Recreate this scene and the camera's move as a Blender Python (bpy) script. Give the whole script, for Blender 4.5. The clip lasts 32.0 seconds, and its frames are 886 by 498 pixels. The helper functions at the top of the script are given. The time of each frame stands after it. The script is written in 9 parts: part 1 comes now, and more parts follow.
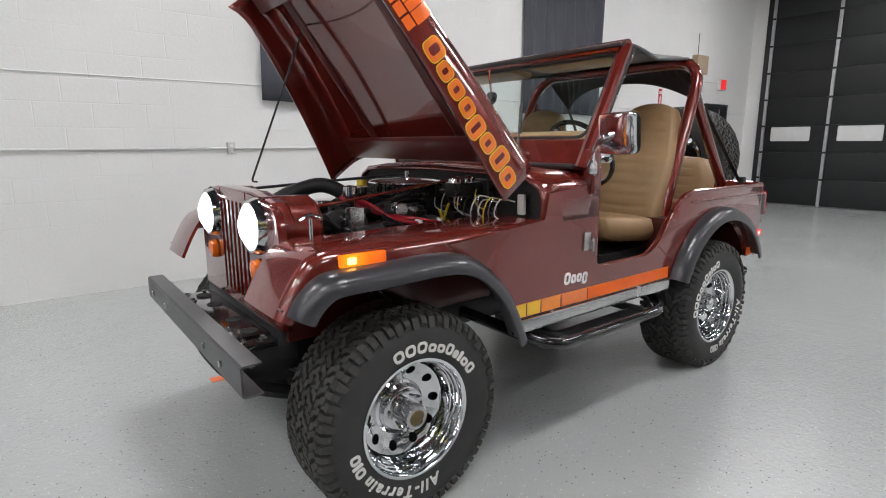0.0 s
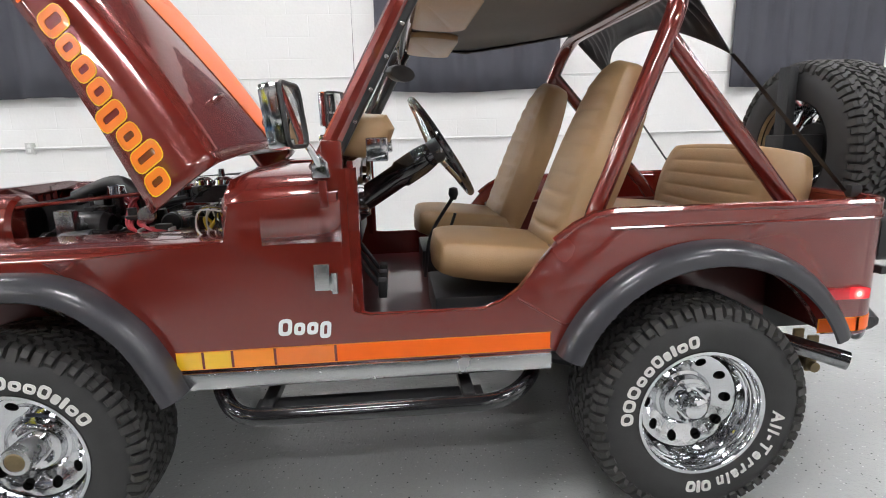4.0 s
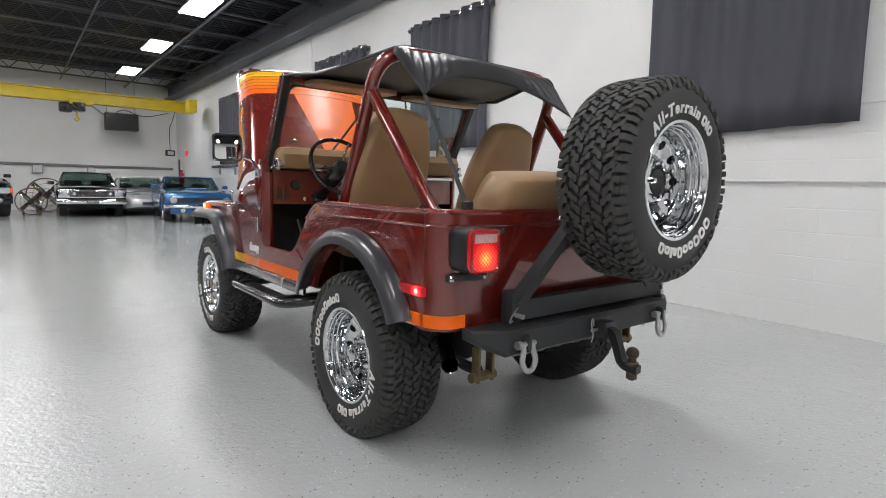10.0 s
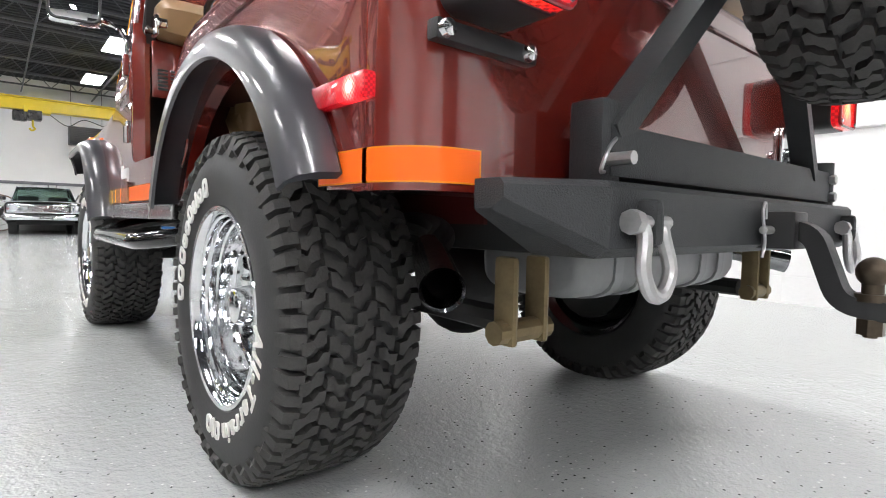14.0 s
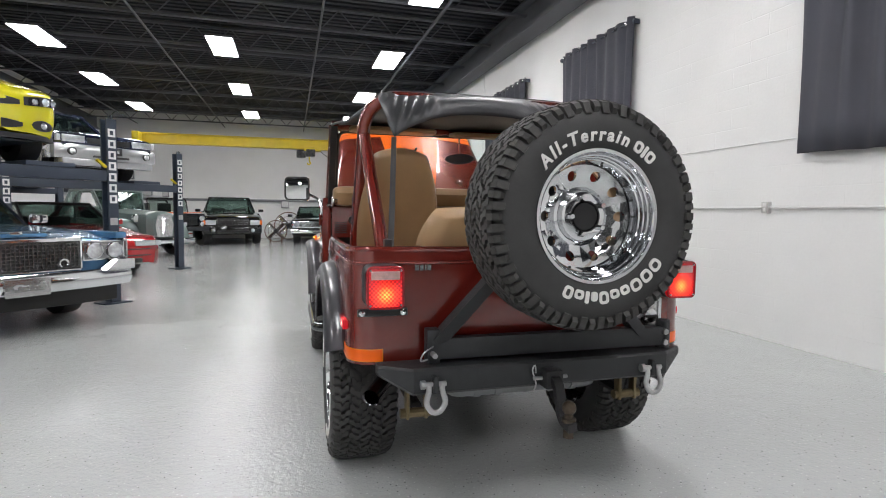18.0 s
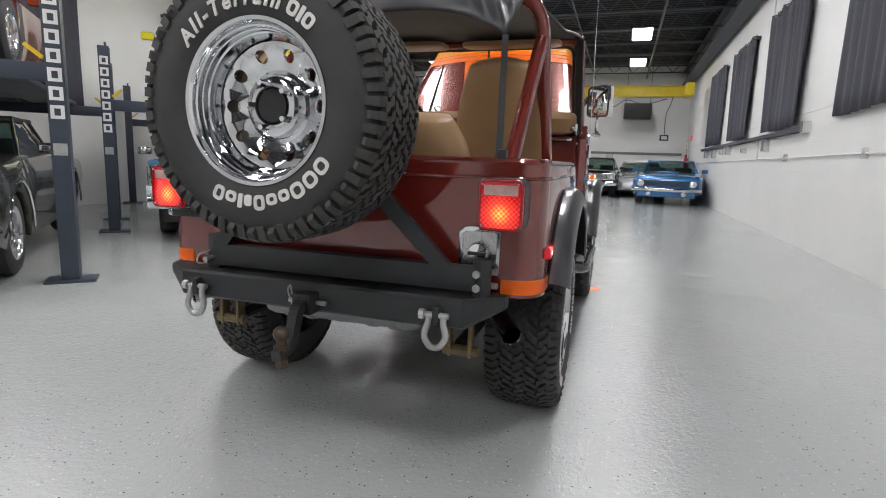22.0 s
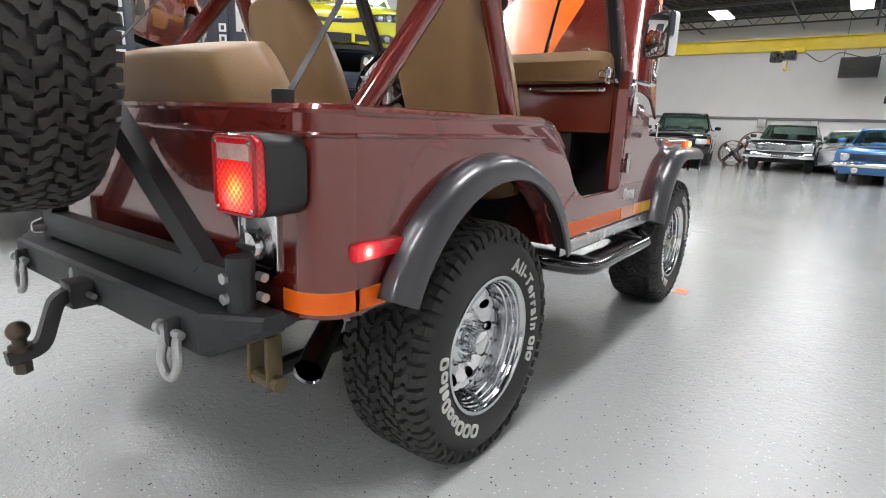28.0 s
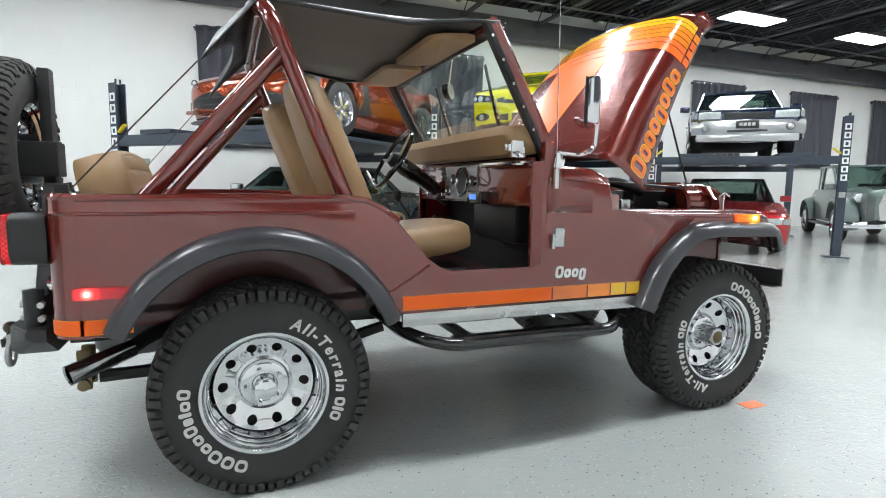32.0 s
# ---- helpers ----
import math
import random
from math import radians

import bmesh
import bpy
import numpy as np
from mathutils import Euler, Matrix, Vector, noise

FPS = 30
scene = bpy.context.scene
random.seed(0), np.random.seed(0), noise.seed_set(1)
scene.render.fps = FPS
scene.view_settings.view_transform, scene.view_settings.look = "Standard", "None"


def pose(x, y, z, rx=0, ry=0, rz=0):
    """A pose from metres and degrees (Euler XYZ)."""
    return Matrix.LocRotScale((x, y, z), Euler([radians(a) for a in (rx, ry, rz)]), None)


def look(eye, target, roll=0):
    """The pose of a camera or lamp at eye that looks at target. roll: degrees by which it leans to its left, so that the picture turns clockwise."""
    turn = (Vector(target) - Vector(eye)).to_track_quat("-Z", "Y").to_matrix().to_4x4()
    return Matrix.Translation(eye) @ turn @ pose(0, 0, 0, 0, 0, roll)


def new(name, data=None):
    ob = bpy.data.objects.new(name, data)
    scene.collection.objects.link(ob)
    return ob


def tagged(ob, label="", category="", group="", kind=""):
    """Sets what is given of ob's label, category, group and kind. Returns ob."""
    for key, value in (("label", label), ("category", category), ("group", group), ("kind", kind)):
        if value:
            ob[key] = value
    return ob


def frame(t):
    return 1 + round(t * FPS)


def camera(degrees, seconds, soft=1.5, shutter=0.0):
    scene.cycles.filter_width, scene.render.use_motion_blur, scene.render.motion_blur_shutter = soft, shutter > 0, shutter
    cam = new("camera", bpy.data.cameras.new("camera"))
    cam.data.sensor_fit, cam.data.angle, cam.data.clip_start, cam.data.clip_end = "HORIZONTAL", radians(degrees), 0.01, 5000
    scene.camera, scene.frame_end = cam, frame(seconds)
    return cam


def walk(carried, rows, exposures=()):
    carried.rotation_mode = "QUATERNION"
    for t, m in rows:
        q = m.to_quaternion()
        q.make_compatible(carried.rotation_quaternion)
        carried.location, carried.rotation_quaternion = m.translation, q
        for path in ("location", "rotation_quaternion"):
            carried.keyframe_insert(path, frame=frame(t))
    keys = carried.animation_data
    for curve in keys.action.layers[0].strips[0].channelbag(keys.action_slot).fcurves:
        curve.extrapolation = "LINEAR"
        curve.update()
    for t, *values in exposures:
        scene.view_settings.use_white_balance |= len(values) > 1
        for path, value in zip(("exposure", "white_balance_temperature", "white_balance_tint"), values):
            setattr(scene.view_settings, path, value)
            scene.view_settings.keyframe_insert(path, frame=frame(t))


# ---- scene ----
EXPO = [(0.0, 0.1), (1.0, 0.05), (2.0, 0.25), (3.0, 0.5), (6.0, 0.55), (7.0, 0.5), (8.0, 0.3), (9.0, 0.15), (12.0, 0.2), (13.0, 0.55), (14.0, 1.05), (16.5, 0.35), (18.0, 0.25), (20.0, 0.1), (23.0, 0.25), (27.0, 0.7), (28.0, 0.6), (30.0, 0.7), (30.5, 0.74), (31.0, 0.78), (32.0, 0.72)]
cam = camera(78.6, 32.0, soft=1.0)
PATH = [
    (0, (3.108, 2.199, 1.296), (1.904, 0.649, 0.912), -0.20),
    (0.5, (2.854, 2.301, 1.301), (1.719, 0.701, 0.909), -0.17),
    (1, (2.610, 2.390, 1.310), (1.605, 0.707, 0.912), 0.00),
    (1.5, (2.333, 2.383, 1.302), (1.406, 0.656, 0.896), 0.01),
    (2, (2.078, 2.395, 1.295), (1.285, 0.604, 0.892), -0.90),
    (2.5, (1.794, 2.438, 1.289), (1.207, 0.564, 0.912), -1.51),
    (3, (1.515, 2.401, 1.274), (1.102, 0.483, 0.883), -1.50),
    (3.5, (1.244, 2.320, 1.274), (0.943, 0.386, 0.863), -1.40),
    (5.5, (0.171, 2.348, 1.244), (0.546, 0.419, 0.882), -2.37),
    (6, (-0.082, 2.335, 1.209), (0.458, 0.439, 0.885), -2.65),
    (6.5, (-0.333, 2.317, 1.218), (0.253, 0.435, 0.881), -2.80),
    (7, (-0.646, 2.365, 1.209), (0.034, 0.514, 0.883), -2.55),
    (7.5, (-0.913, 2.299, 1.181), (-0.079, 0.511, 0.857), -2.58),
    (8, (-1.176, 2.254, 1.185), (-0.197, 0.535, 0.911), -2.36),
    (8.5, (-1.501, 2.259, 1.205), (-0.372, 0.624, 0.978), -1.83),
    (9, (-1.728, 2.136, 1.173), (-0.490, 0.583, 0.937), -2.10),
    (9.5, (-1.927, 2.021, 1.154), (-0.546, 0.599, 0.893), -1.12),
    (10, (-2.129, 1.925, 1.123), (-0.572, 0.688, 0.899), 1.40),
    (10.5, (-2.200, 1.906, 1.094), (-0.589, 0.738, 0.888), 2.12),
    (11, (-2.210, 1.898, 1.099), (-0.564, 0.776, 0.918), 2.41),
    (11.5, (-2.086, 1.805, 1.039), (-0.465, 0.646, 0.863), 2.13),
    (12, (-1.859, 1.663, 0.983), (-0.275, 0.458, 0.790), 1.82),
    (12.5, (-1.627, 1.458, 0.921), (-0.048, 0.252, 0.690), 1.18),
    (13, (-1.369, 1.264, 0.774), (0.213, 0.067, 0.520), 0.69),
    (13.5, (-1.219, 1.177, 0.609), (0.353, -0.041, 0.400), 0.68),
    (14, (-1.189, 1.150, 0.553), (0.349, -0.124, 0.454), 1.11),
    (14.5, (-1.195, 1.152, 0.552), (0.323, -0.148, 0.499), 0.59),
    (16.5, (-1.884, 1.291, 0.989), (-0.217, 0.262, 0.586), -1.38),
    (17, (-2.157, 1.193, 1.101), (-0.391, 0.310, 0.783), -0.98),
    (17.5, (-2.415, 1.091, 1.170), (-0.546, 0.411, 0.957), 0.03),
    (18, (-2.658, 0.957, 1.179), (-0.737, 0.417, 1.044), 0.58),
    (18.5, (-2.884, 0.734, 1.170), (-0.924, 0.346, 1.074), 0.71),
    (19, (-2.968, 0.505, 1.150), (-0.983, 0.278, 1.048), 1.03),
    (19.5, (-2.981, 0.234, 1.136), (-0.989, 0.132, 0.987), 0.78),
    (20, (-3.019, -0.002, 1.140), (-1.029, 0.020, 0.941), 0.22),
    (20.5, (-2.914, -0.229, 1.109), (-0.932, -0.075, 0.889), -0.11),
    (21, (-2.749, -0.493, 1.101), (-0.787, -0.203, 0.843), 0.03),
    (21.5, (-2.584, -0.792, 1.080), (-0.658, -0.337, 0.796), 0.46),
    (22, (-2.344, -0.972, 1.031), (-0.465, -0.365, 0.711), 1.88),
    (22.5, (-2.093, -1.107, 0.992), (-0.252, -0.415, 0.631), 2.98),
    (23, (-1.849, -1.231, 0.929), (-0.065, -0.435, 0.501), 2.55),
    (23.5, (-1.618, -1.236, 0.849), (0.069, -0.287, 0.348), 1.03),
    (24, (-1.403, -1.184, 0.750), (0.224, -0.132, 0.252), 0.18),
    (24.5, (-1.284, -1.107, 0.579), (0.284, 0.061, 0.160), -0.67),
    (26.5, (-1.338, -1.207, 0.775), (0.246, -0.047, 0.393), 2.91),
    (27, (-1.412, -1.327, 0.912), (0.163, -0.177, 0.465), 2.86),
    (27.5, (-1.454, -1.454, 0.973), (0.125, -0.313, 0.520), 2.41),
    (28, (-1.341, -1.569, 1.016), (0.232, -0.420, 0.565), 2.11),
    (28.5, (-1.164, -1.644, 1.027), (0.312, -0.369, 0.585), 1.63),
    (29, (-0.935, -1.605, 1.022), (0.484, -0.267, 0.577), 1.33),
    (29.5, (-0.738, -1.641, 1.045), (0.639, -0.266, 0.583), 1.21),
    (30, (-0.617, -1.845, 1.087), (0.677, -0.390, 0.631), 1.40),
    (30.5, (-0.636, -2.116, 1.132), (0.532, -0.535, 0.766), 2.29),
    (31, (-0.602, -2.371, 1.166), (0.419, -0.672, 0.901), 2.48),
    (31.5, (-0.398, -2.611, 1.156), (0.439, -0.813, 0.899), 1.75),
    (32, (-0.114, -2.685, 1.085), (0.629, -0.843, 0.853), 0.76),
]
TINT = {30.0: (6500, 8), 30.5: (6300, 5), 31.0: (6050, 1), 32.0: (6200, 2)}
walk(cam, [(t, look(eye, target, roll)) for t, eye, target, roll in PATH], [(t, stops) + TINT.get(t, (6500, 10)) for t, stops in EXPO])

# ---- world: only the ceiling panels light the closed hall ----
world = bpy.data.worlds.new("world")
scene.world = world
world.use_nodes = True
world.node_tree.nodes["Background"].inputs[0].default_value = (0.02, 0.02, 0.022, 1)
world.node_tree.nodes["Background"].inputs[1].default_value = 1.0
PANEL_POWER = 30.0


# ---- materials ----
def mat(name, col, rough=0.5, metal=0.0, coat=0.0, vary=0.1, scale=5.0, bump=0.0, bscale=60.0, spec=0.5, rvary=0.08):
    """A principled surface whose colour and gloss vary at two scales, with fine relief."""
    m = bpy.data.materials.new(name)
    m.use_nodes = True
    nt = m.node_tree
    b = nt.nodes["Principled BSDF"]
    b.inputs["Metallic"].default_value = metal
    b.inputs["Coat Weight"].default_value = coat
    b.inputs["Coat Roughness"].default_value = 0.03
    b.inputs["Specular IOR Level"].default_value = spec
    tc = nt.nodes.new("ShaderNodeTexCoord")
    n1 = nt.nodes.new("ShaderNodeTexNoise")
    n1.inputs["Scale"].default_value, n1.inputs["Detail"].default_value = scale, 5
    n2 = nt.nodes.new("ShaderNodeTexNoise")
    n2.inputs["Scale"].default_value, n2.inputs["Detail"].default_value = bscale, 3
    for n in (n1, n2):
        nt.links.new(tc.outputs["Object"], n.inputs["Vector"])
    mixed = nt.nodes.new("ShaderNodeMath")
    mixed.operation = "MULTIPLY_ADD"
    mixed.inputs[1].default_value = 0.35
    nt.links.new(n2.outputs["Fac"], mixed.inputs[0])
    nt.links.new(n1.outputs["Fac"], mixed.inputs[2])
    cr = nt.nodes.new("ShaderNodeValToRGB")
    cr.color_ramp.elements[0].position, cr.color_ramp.elements[1].position = 0.35, 0.95
    cr.color_ramp.elements[0].color = (*[c * (1 - vary) for c in col], 1)
    cr.color_ramp.elements[1].color = (*[min(1, c * (1 + vary)) for c in col], 1)
    nt.links.new(mixed.outputs[0], cr.inputs[0])
    nt.links.new(cr.outputs[0], b.inputs["Base Color"])
    mr = nt.nodes.new("ShaderNodeMapRange")
    mr.inputs["From Min"].default_value, mr.inputs["From Max"].default_value = 0.3, 0.7
    mr.inputs["To Min"].default_value, mr.inputs["To Max"].default_value = max(0.0, rough - rvary * rough), min(1, rough + rvary * rough)
    nt.links.new(n1.outputs["Fac"], mr.inputs["Value"])
    nt.links.new(mr.outputs[0], b.inputs["Roughness"])
    if bump:
        bp = nt.nodes.new("ShaderNodeBump")
        bp.inputs["Strength"].default_value, bp.inputs["Distance"].default_value = bump, 0.004
        nt.links.new(n2.outputs["Fac"], bp.inputs["Height"])
        nt.links.new(bp.outputs[0], b.inputs["Normal"])
    return m


def glow(name, col, strength):
    m = bpy.data.materials.new(name)
    m.use_nodes = True
    b = m.node_tree.nodes["Principled BSDF"]
    b.inputs["Base Color"].default_value = (*col, 1)
    b.inputs["Emission Color"].default_value = (*col, 1)
    b.inputs["Emission Strength"].default_value = strength
    b.inputs["Roughness"].default_value = 0.3
    return m


def glass(name, col=(0.9, 0.97, 0.95), rough=0.0, ior=1.45):
    m = bpy.data.materials.new(name)
    m.use_nodes = True
    b = m.node_tree.nodes["Principled BSDF"]
    b.inputs["Base Color"].default_value = (*col, 1)
    b.inputs["Transmission Weight"].default_value = 1.0
    b.inputs["Roughness"].default_value, b.inputs["IOR"].default_value = rough, ior
    return m


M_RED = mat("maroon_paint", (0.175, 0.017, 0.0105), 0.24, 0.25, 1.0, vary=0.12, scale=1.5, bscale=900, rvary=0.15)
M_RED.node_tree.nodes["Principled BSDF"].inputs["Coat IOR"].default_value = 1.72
# about half as bright as the body maroon, for inner panels and small parts
M_REDIN = mat("darker_maroon_paint", (0.085, 0.013, 0.011), 0.32, 0.1, 0.6, vary=0.2, scale=3, bscale=300)
M_ORANGE = mat("orange_decal", (0.92, 0.145, 0.008), 0.36, 0, 0.12, vary=0.04, spec=0.3)
M_ORANGE2 = mat("light_orange_decal", (0.85, 0.2, 0.02), 0.22, 0, 0.8, vary=0.04)
M_AMBER = mat("amber_decal", (0.9, 0.27, 0.02), 0.22, 0, 0.8, vary=0.04)
M_YELLOW = mat("yellow_decal", (0.86, 0.5, 0.02), 0.22, 0, 0.8, vary=0.04)
M_WHITE = mat("white_lettering", (0.8, 0.8, 0.79), 0.5, vary=0.05)
M_TWHITE = mat("tyre_lettering", (0.68, 0.67, 0.64), 0.7, vary=0.12, scale=40)
M_CHROME = mat("chrome", (0.72, 0.73, 0.745), 0.1, 1.0, vary=0.03, scale=9, rvary=0.4)
M_STEEL = mat("brushed_steel", (0.55, 0.55, 0.55), 0.26, 1.0, vary=0.1, scale=12, bump=0.04, bscale=300)
M_ZINC = mat("zinc_plated_steel", (0.5, 0.5, 0.5), 0.36, 0.85, vary=0.18, scale=22, bump=0.06, bscale=120)
M_GOLD = mat("cad_plated_steel", (0.2, 0.155, 0.085), 0.48, 0.7, vary=0.25, scale=20, bump=0.08, bscale=150)
M_TYRE = mat("tyre_rubber", (0.03, 0.03, 0.03), 0.62, vary=0.3, scale=14, bump=0.15, bscale=240)
M_TREAD = mat("tread_rubber", (0.042, 0.041, 0.039), 0.75, vary=0.35, scale=30, bump=0.25, bscale=200)
M_PLASTIC = mat("black_flare_plastic", (0.04, 0.04, 0.046), 0.33, 0, 0.35, vary=0.16, scale=7, bump=0.03, bscale=500, rvary=0.03)
M_BLACK = mat("satin_black_paint", (0.018, 0.018, 0.019), 0.4, vary=0.25, scale=8, bump=0.15, bscale=500)
M_TEXBLACK = mat("textured_black_coat", (0.022, 0.024, 0.026), 0.48, vary=0.25, scale=18, bump=0.5, bscale=420)
M_GLOSSBLK = mat("gloss_black_paint", (0.012, 0.012, 0.013), 0.12, 0, 0.6, vary=0.2)
M_CLOTH = mat("black_vinyl_fabric", (0.025, 0.026, 0.029), 0.33, vary=0.25, scale=4, bump=0.35, bscale=160)
M_LINER = mat("grey_fabric_underside", (0.17, 0.16, 0.145), 0.8, vary=0.15, scale=5, bump=0.3, bscale=350)
M_TAN = mat("tan_vinyl", (0.33, 0.205, 0.1), 0.42, vary=0.13, scale=6, bump=0.22, bscale=320)
M_SEAM = mat("dark_tan_piping", (0.2, 0.12, 0.055), 0.5, vary=0.1)
M_DARK = mat("dark_underbody", (0.012, 0.012, 0.012), 0.6, vary=0.4, scale=6, bump=0.2, bscale=90)
M_GREYMET = mat("grey_fuel_tank", (0.24, 0.245, 0.25), 0.42, 0.3, vary=0.15, scale=8)
M_REDLENS = mat("red_lens", (0.3, 0.006, 0.01), 0.14, 0, 0.8, vary=0.1, scale=60, bump=0.3, bscale=180)
M_AMBLENS = mat("amber_lens", (0.85, 0.15, 0.006), 0.14, 0, 0.8, vary=0.1, scale=60, bump=0.3, bscale=180)
M_CLEAR = mat("clear_ribbed_lens", (0.5, 0.3, 0.28), 0.1, 0, 1.0, vary=0.2, scale=60, bump=0.4, bscale=160)


def lit_lens(name, col, at, reach, ramp, strength, cells=190):
    """A ribbed lens with its bulb's glow painted into the emission, hottest at the place `at` (on either side of the
    car).
    """
    m = mat(name, col, 0.14, 0, 0.8, vary=0.1, scale=60, bump=0.3, bscale=180)
    nt = m.node_tree
    b = nt.nodes["Principled BSDF"]
    tc = next(n for n in nt.nodes if n.type == "TEX_COORD")
    ab = nt.nodes.new("ShaderNodeVectorMath")
    ab.operation = "ABSOLUTE"
    nt.links.new(tc.outputs["Object"], ab.inputs[0])
    d = nt.nodes.new("ShaderNodeVectorMath")
    d.operation = "DISTANCE"
    d.inputs[1].default_value = at
    nt.links.new(ab.outputs[0], d.inputs[0])
    cr = nt.nodes.new("ShaderNodeValToRGB")
    e = cr.color_ramp.elements
    e[0].position, e[0].color = 0.0, (*ramp[0][1], 1)
    e[1].position, e[1].color = 1.0, (*ramp[-1][1], 1)
    for p, c in ramp[1:-1]:
        n = e.new(p)
        n.color = (*c, 1)
    k = nt.nodes.new("ShaderNodeMath")
    k.operation, k.inputs[1].default_value = "MULTIPLY", 1 / reach
    nt.links.new(d.outputs["Value"], k.inputs[0])
    nt.links.new(k.outputs[0], cr.inputs[0])
    w = nt.nodes.new("ShaderNodeTexChecker")
    w.inputs["Scale"].default_value = cells
    w.inputs["Color1"].default_value, w.inputs["Color2"].default_value = (1, 1, 1, 1), (0.3, 0.3, 0.3, 1)
    nt.links.new(tc.outputs["Object"], w.inputs["Vector"])
    mx = nt.nodes.new("ShaderNodeMix")
    mx.data_type, mx.blend_type = "RGBA", "MULTIPLY"
    mx.inputs[0].default_value = 1.0
    nt.links.new(cr.outputs[0], mx.inputs[6])
    nt.links.new(w.outputs["Color"], mx.inputs[7])
    nt.links.new(mx.outputs[2], b.inputs["Emission Color"])
    b.inputs["Emission Strength"].default_value = strength
    return m


M_LITLENS = lit_lens("lit_tail_lens", (0.36, 0.006, 0.01), (0.745, 0.63, 0.878), 0.085, ((0.0, (1.0, 0.5, 0.1)), (0.18, (1.0, 0.26, 0.05)), (0.4, (1.0, 0.05, 0.018)), (0.7, (0.42, 0.005, 0.006)), (1.0, (0.12, 0.001, 0.002))), 1.7, 130)
M_LITMARK = lit_lens("lit_marker_lens", (0.26, 0.006, 0.012), (0.515, 0.768, 0.7385), 0.12, ((0.0, (1.0, 0.4, 0.34)), (0.1, (1.0, 0.14, 0.12)), (0.17, (0.7, 0.012, 0.016)), (0.32, (0.16, 0.002, 0.004)), (1.0, (0.03, 0.0005, 0.001))), 2.6, 260)
M_LITTURN = lit_lens("lit_turn_lens", (0.85, 0.15, 0.006), (2.34, 0.772, 0.9465), 0.13, ((0.0, (1.0, 0.75, 0.25)), (0.15, (1.0, 0.4, 0.02)), (0.5, (0.8, 0.13, 0.004)), (1.0, (0.35, 0.04, 0.001))), 1.3, 260)
M_MARKGLOW = glow("lit_marker_bulb", (1.0, 0.36, 0.3), 2.6)
M_AMBGLOW = glow("lit_amber_bulb", (1.0, 0.5, 0.08), 7.0)
M_HEADGLOW = glow("lit_headlamp", (1.0, 0.99, 0.96), 9.0)
M_GLASS = glass("window_glass", (0.86, 0.96, 0.93))
M_MIRROR = mat("mirror_silver", (0.85, 0.86, 0.86), 0.01, 1.0, vary=0.01)
M_PANEL = glow("light_panel", (0.985, 0.975, 0.99), PANEL_POWER)
M_WOODRED = mat("red_wire_sleeve", (0.4, 0.01, 0.02), 0.4, vary=0.1)
M_YELWIRE = mat("yellow_wire_sleeve", (0.6, 0.45, 0.03), 0.4, vary=0.1)
M_ENGINE = mat("oily_engine_metal", (0.035, 0.034, 0.034), 0.28, 0.6, vary=0.5, scale=14, bump=0.2, bscale=90)
M_GREYPOST = mat("slate_powder_coat", (0.04, 0.052, 0.075), 0.42, vary=0.15, scale=5, bump=0.15, bscale=400)
M_CRANE = mat("yellow_crane_paint", (0.72, 0.55, 0.015), 0.4, vary=0.12, scale=3, bump=0.1, bscale=60)
M_CURTAIN = mat("grey_blackout_cloth", (0.06, 0.062, 0.078), 0.75, vary=0.12, scale=3, bump=0.4, bscale=600)
M_JOIST = mat("dark_joist_paint", (0.085, 0.089, 0.1), 0.6, vary=0.25, scale=3)
M_DECK = mat("dark_roof_deck", (0.02, 0.021, 0.026), 0.65, vary=0.2, scale=2)
M_GALV = mat("galvanised_conduit", (0.5, 0.51, 0.52), 0.4, 0.6, vary=0.12, scale=12)
M_OUTLET = mat("steel_outlet_box", (0.55, 0.55, 0.54), 0.4, 0.5, vary=0.15, scale=30)
M_DOORDARK = mat("black_door_panel", (0.008, 0.009, 0.01), 0.5, 0, 0.0, vary=0.3, scale=2, bump=0.1, bscale=30)
M_GREYRAIL = mat("grey_painted_steel", (0.16, 0.165, 0.175), 0.45, vary=0.12, scale=4)
M_BALL = mat("worn_brown_steel", (0.09, 0.07, 0.05), 0.42, 0.7, vary=0.35, scale=25, bump=0.1, bscale=120)
M_GREYBUMP = mat("grey_satin_steel", (0.07, 0.072, 0.076), 0.38, 0.2, vary=0.2, scale=9, bump=0.15, bscale=300)
M_DARKCHR = mat("dark_chrome", (0.28, 0.28, 0.29), 0.25, 1.0, vary=0.1)
M_SIGN = glow("red_exit_sign", (0.75, 0.03, 0.03), 0.6)
M_PAPER = mat("paper", (0.75, 0.72, 0.66), 0.7, vary=0.05)
M_REDPLA = mat("red_plastic", (0.55, 0.02, 0.02), 0.35, vary=0.08)
M_TRIM = mat("white_trim", (0.7, 0.7, 0.69), 0.5, vary=0.06)


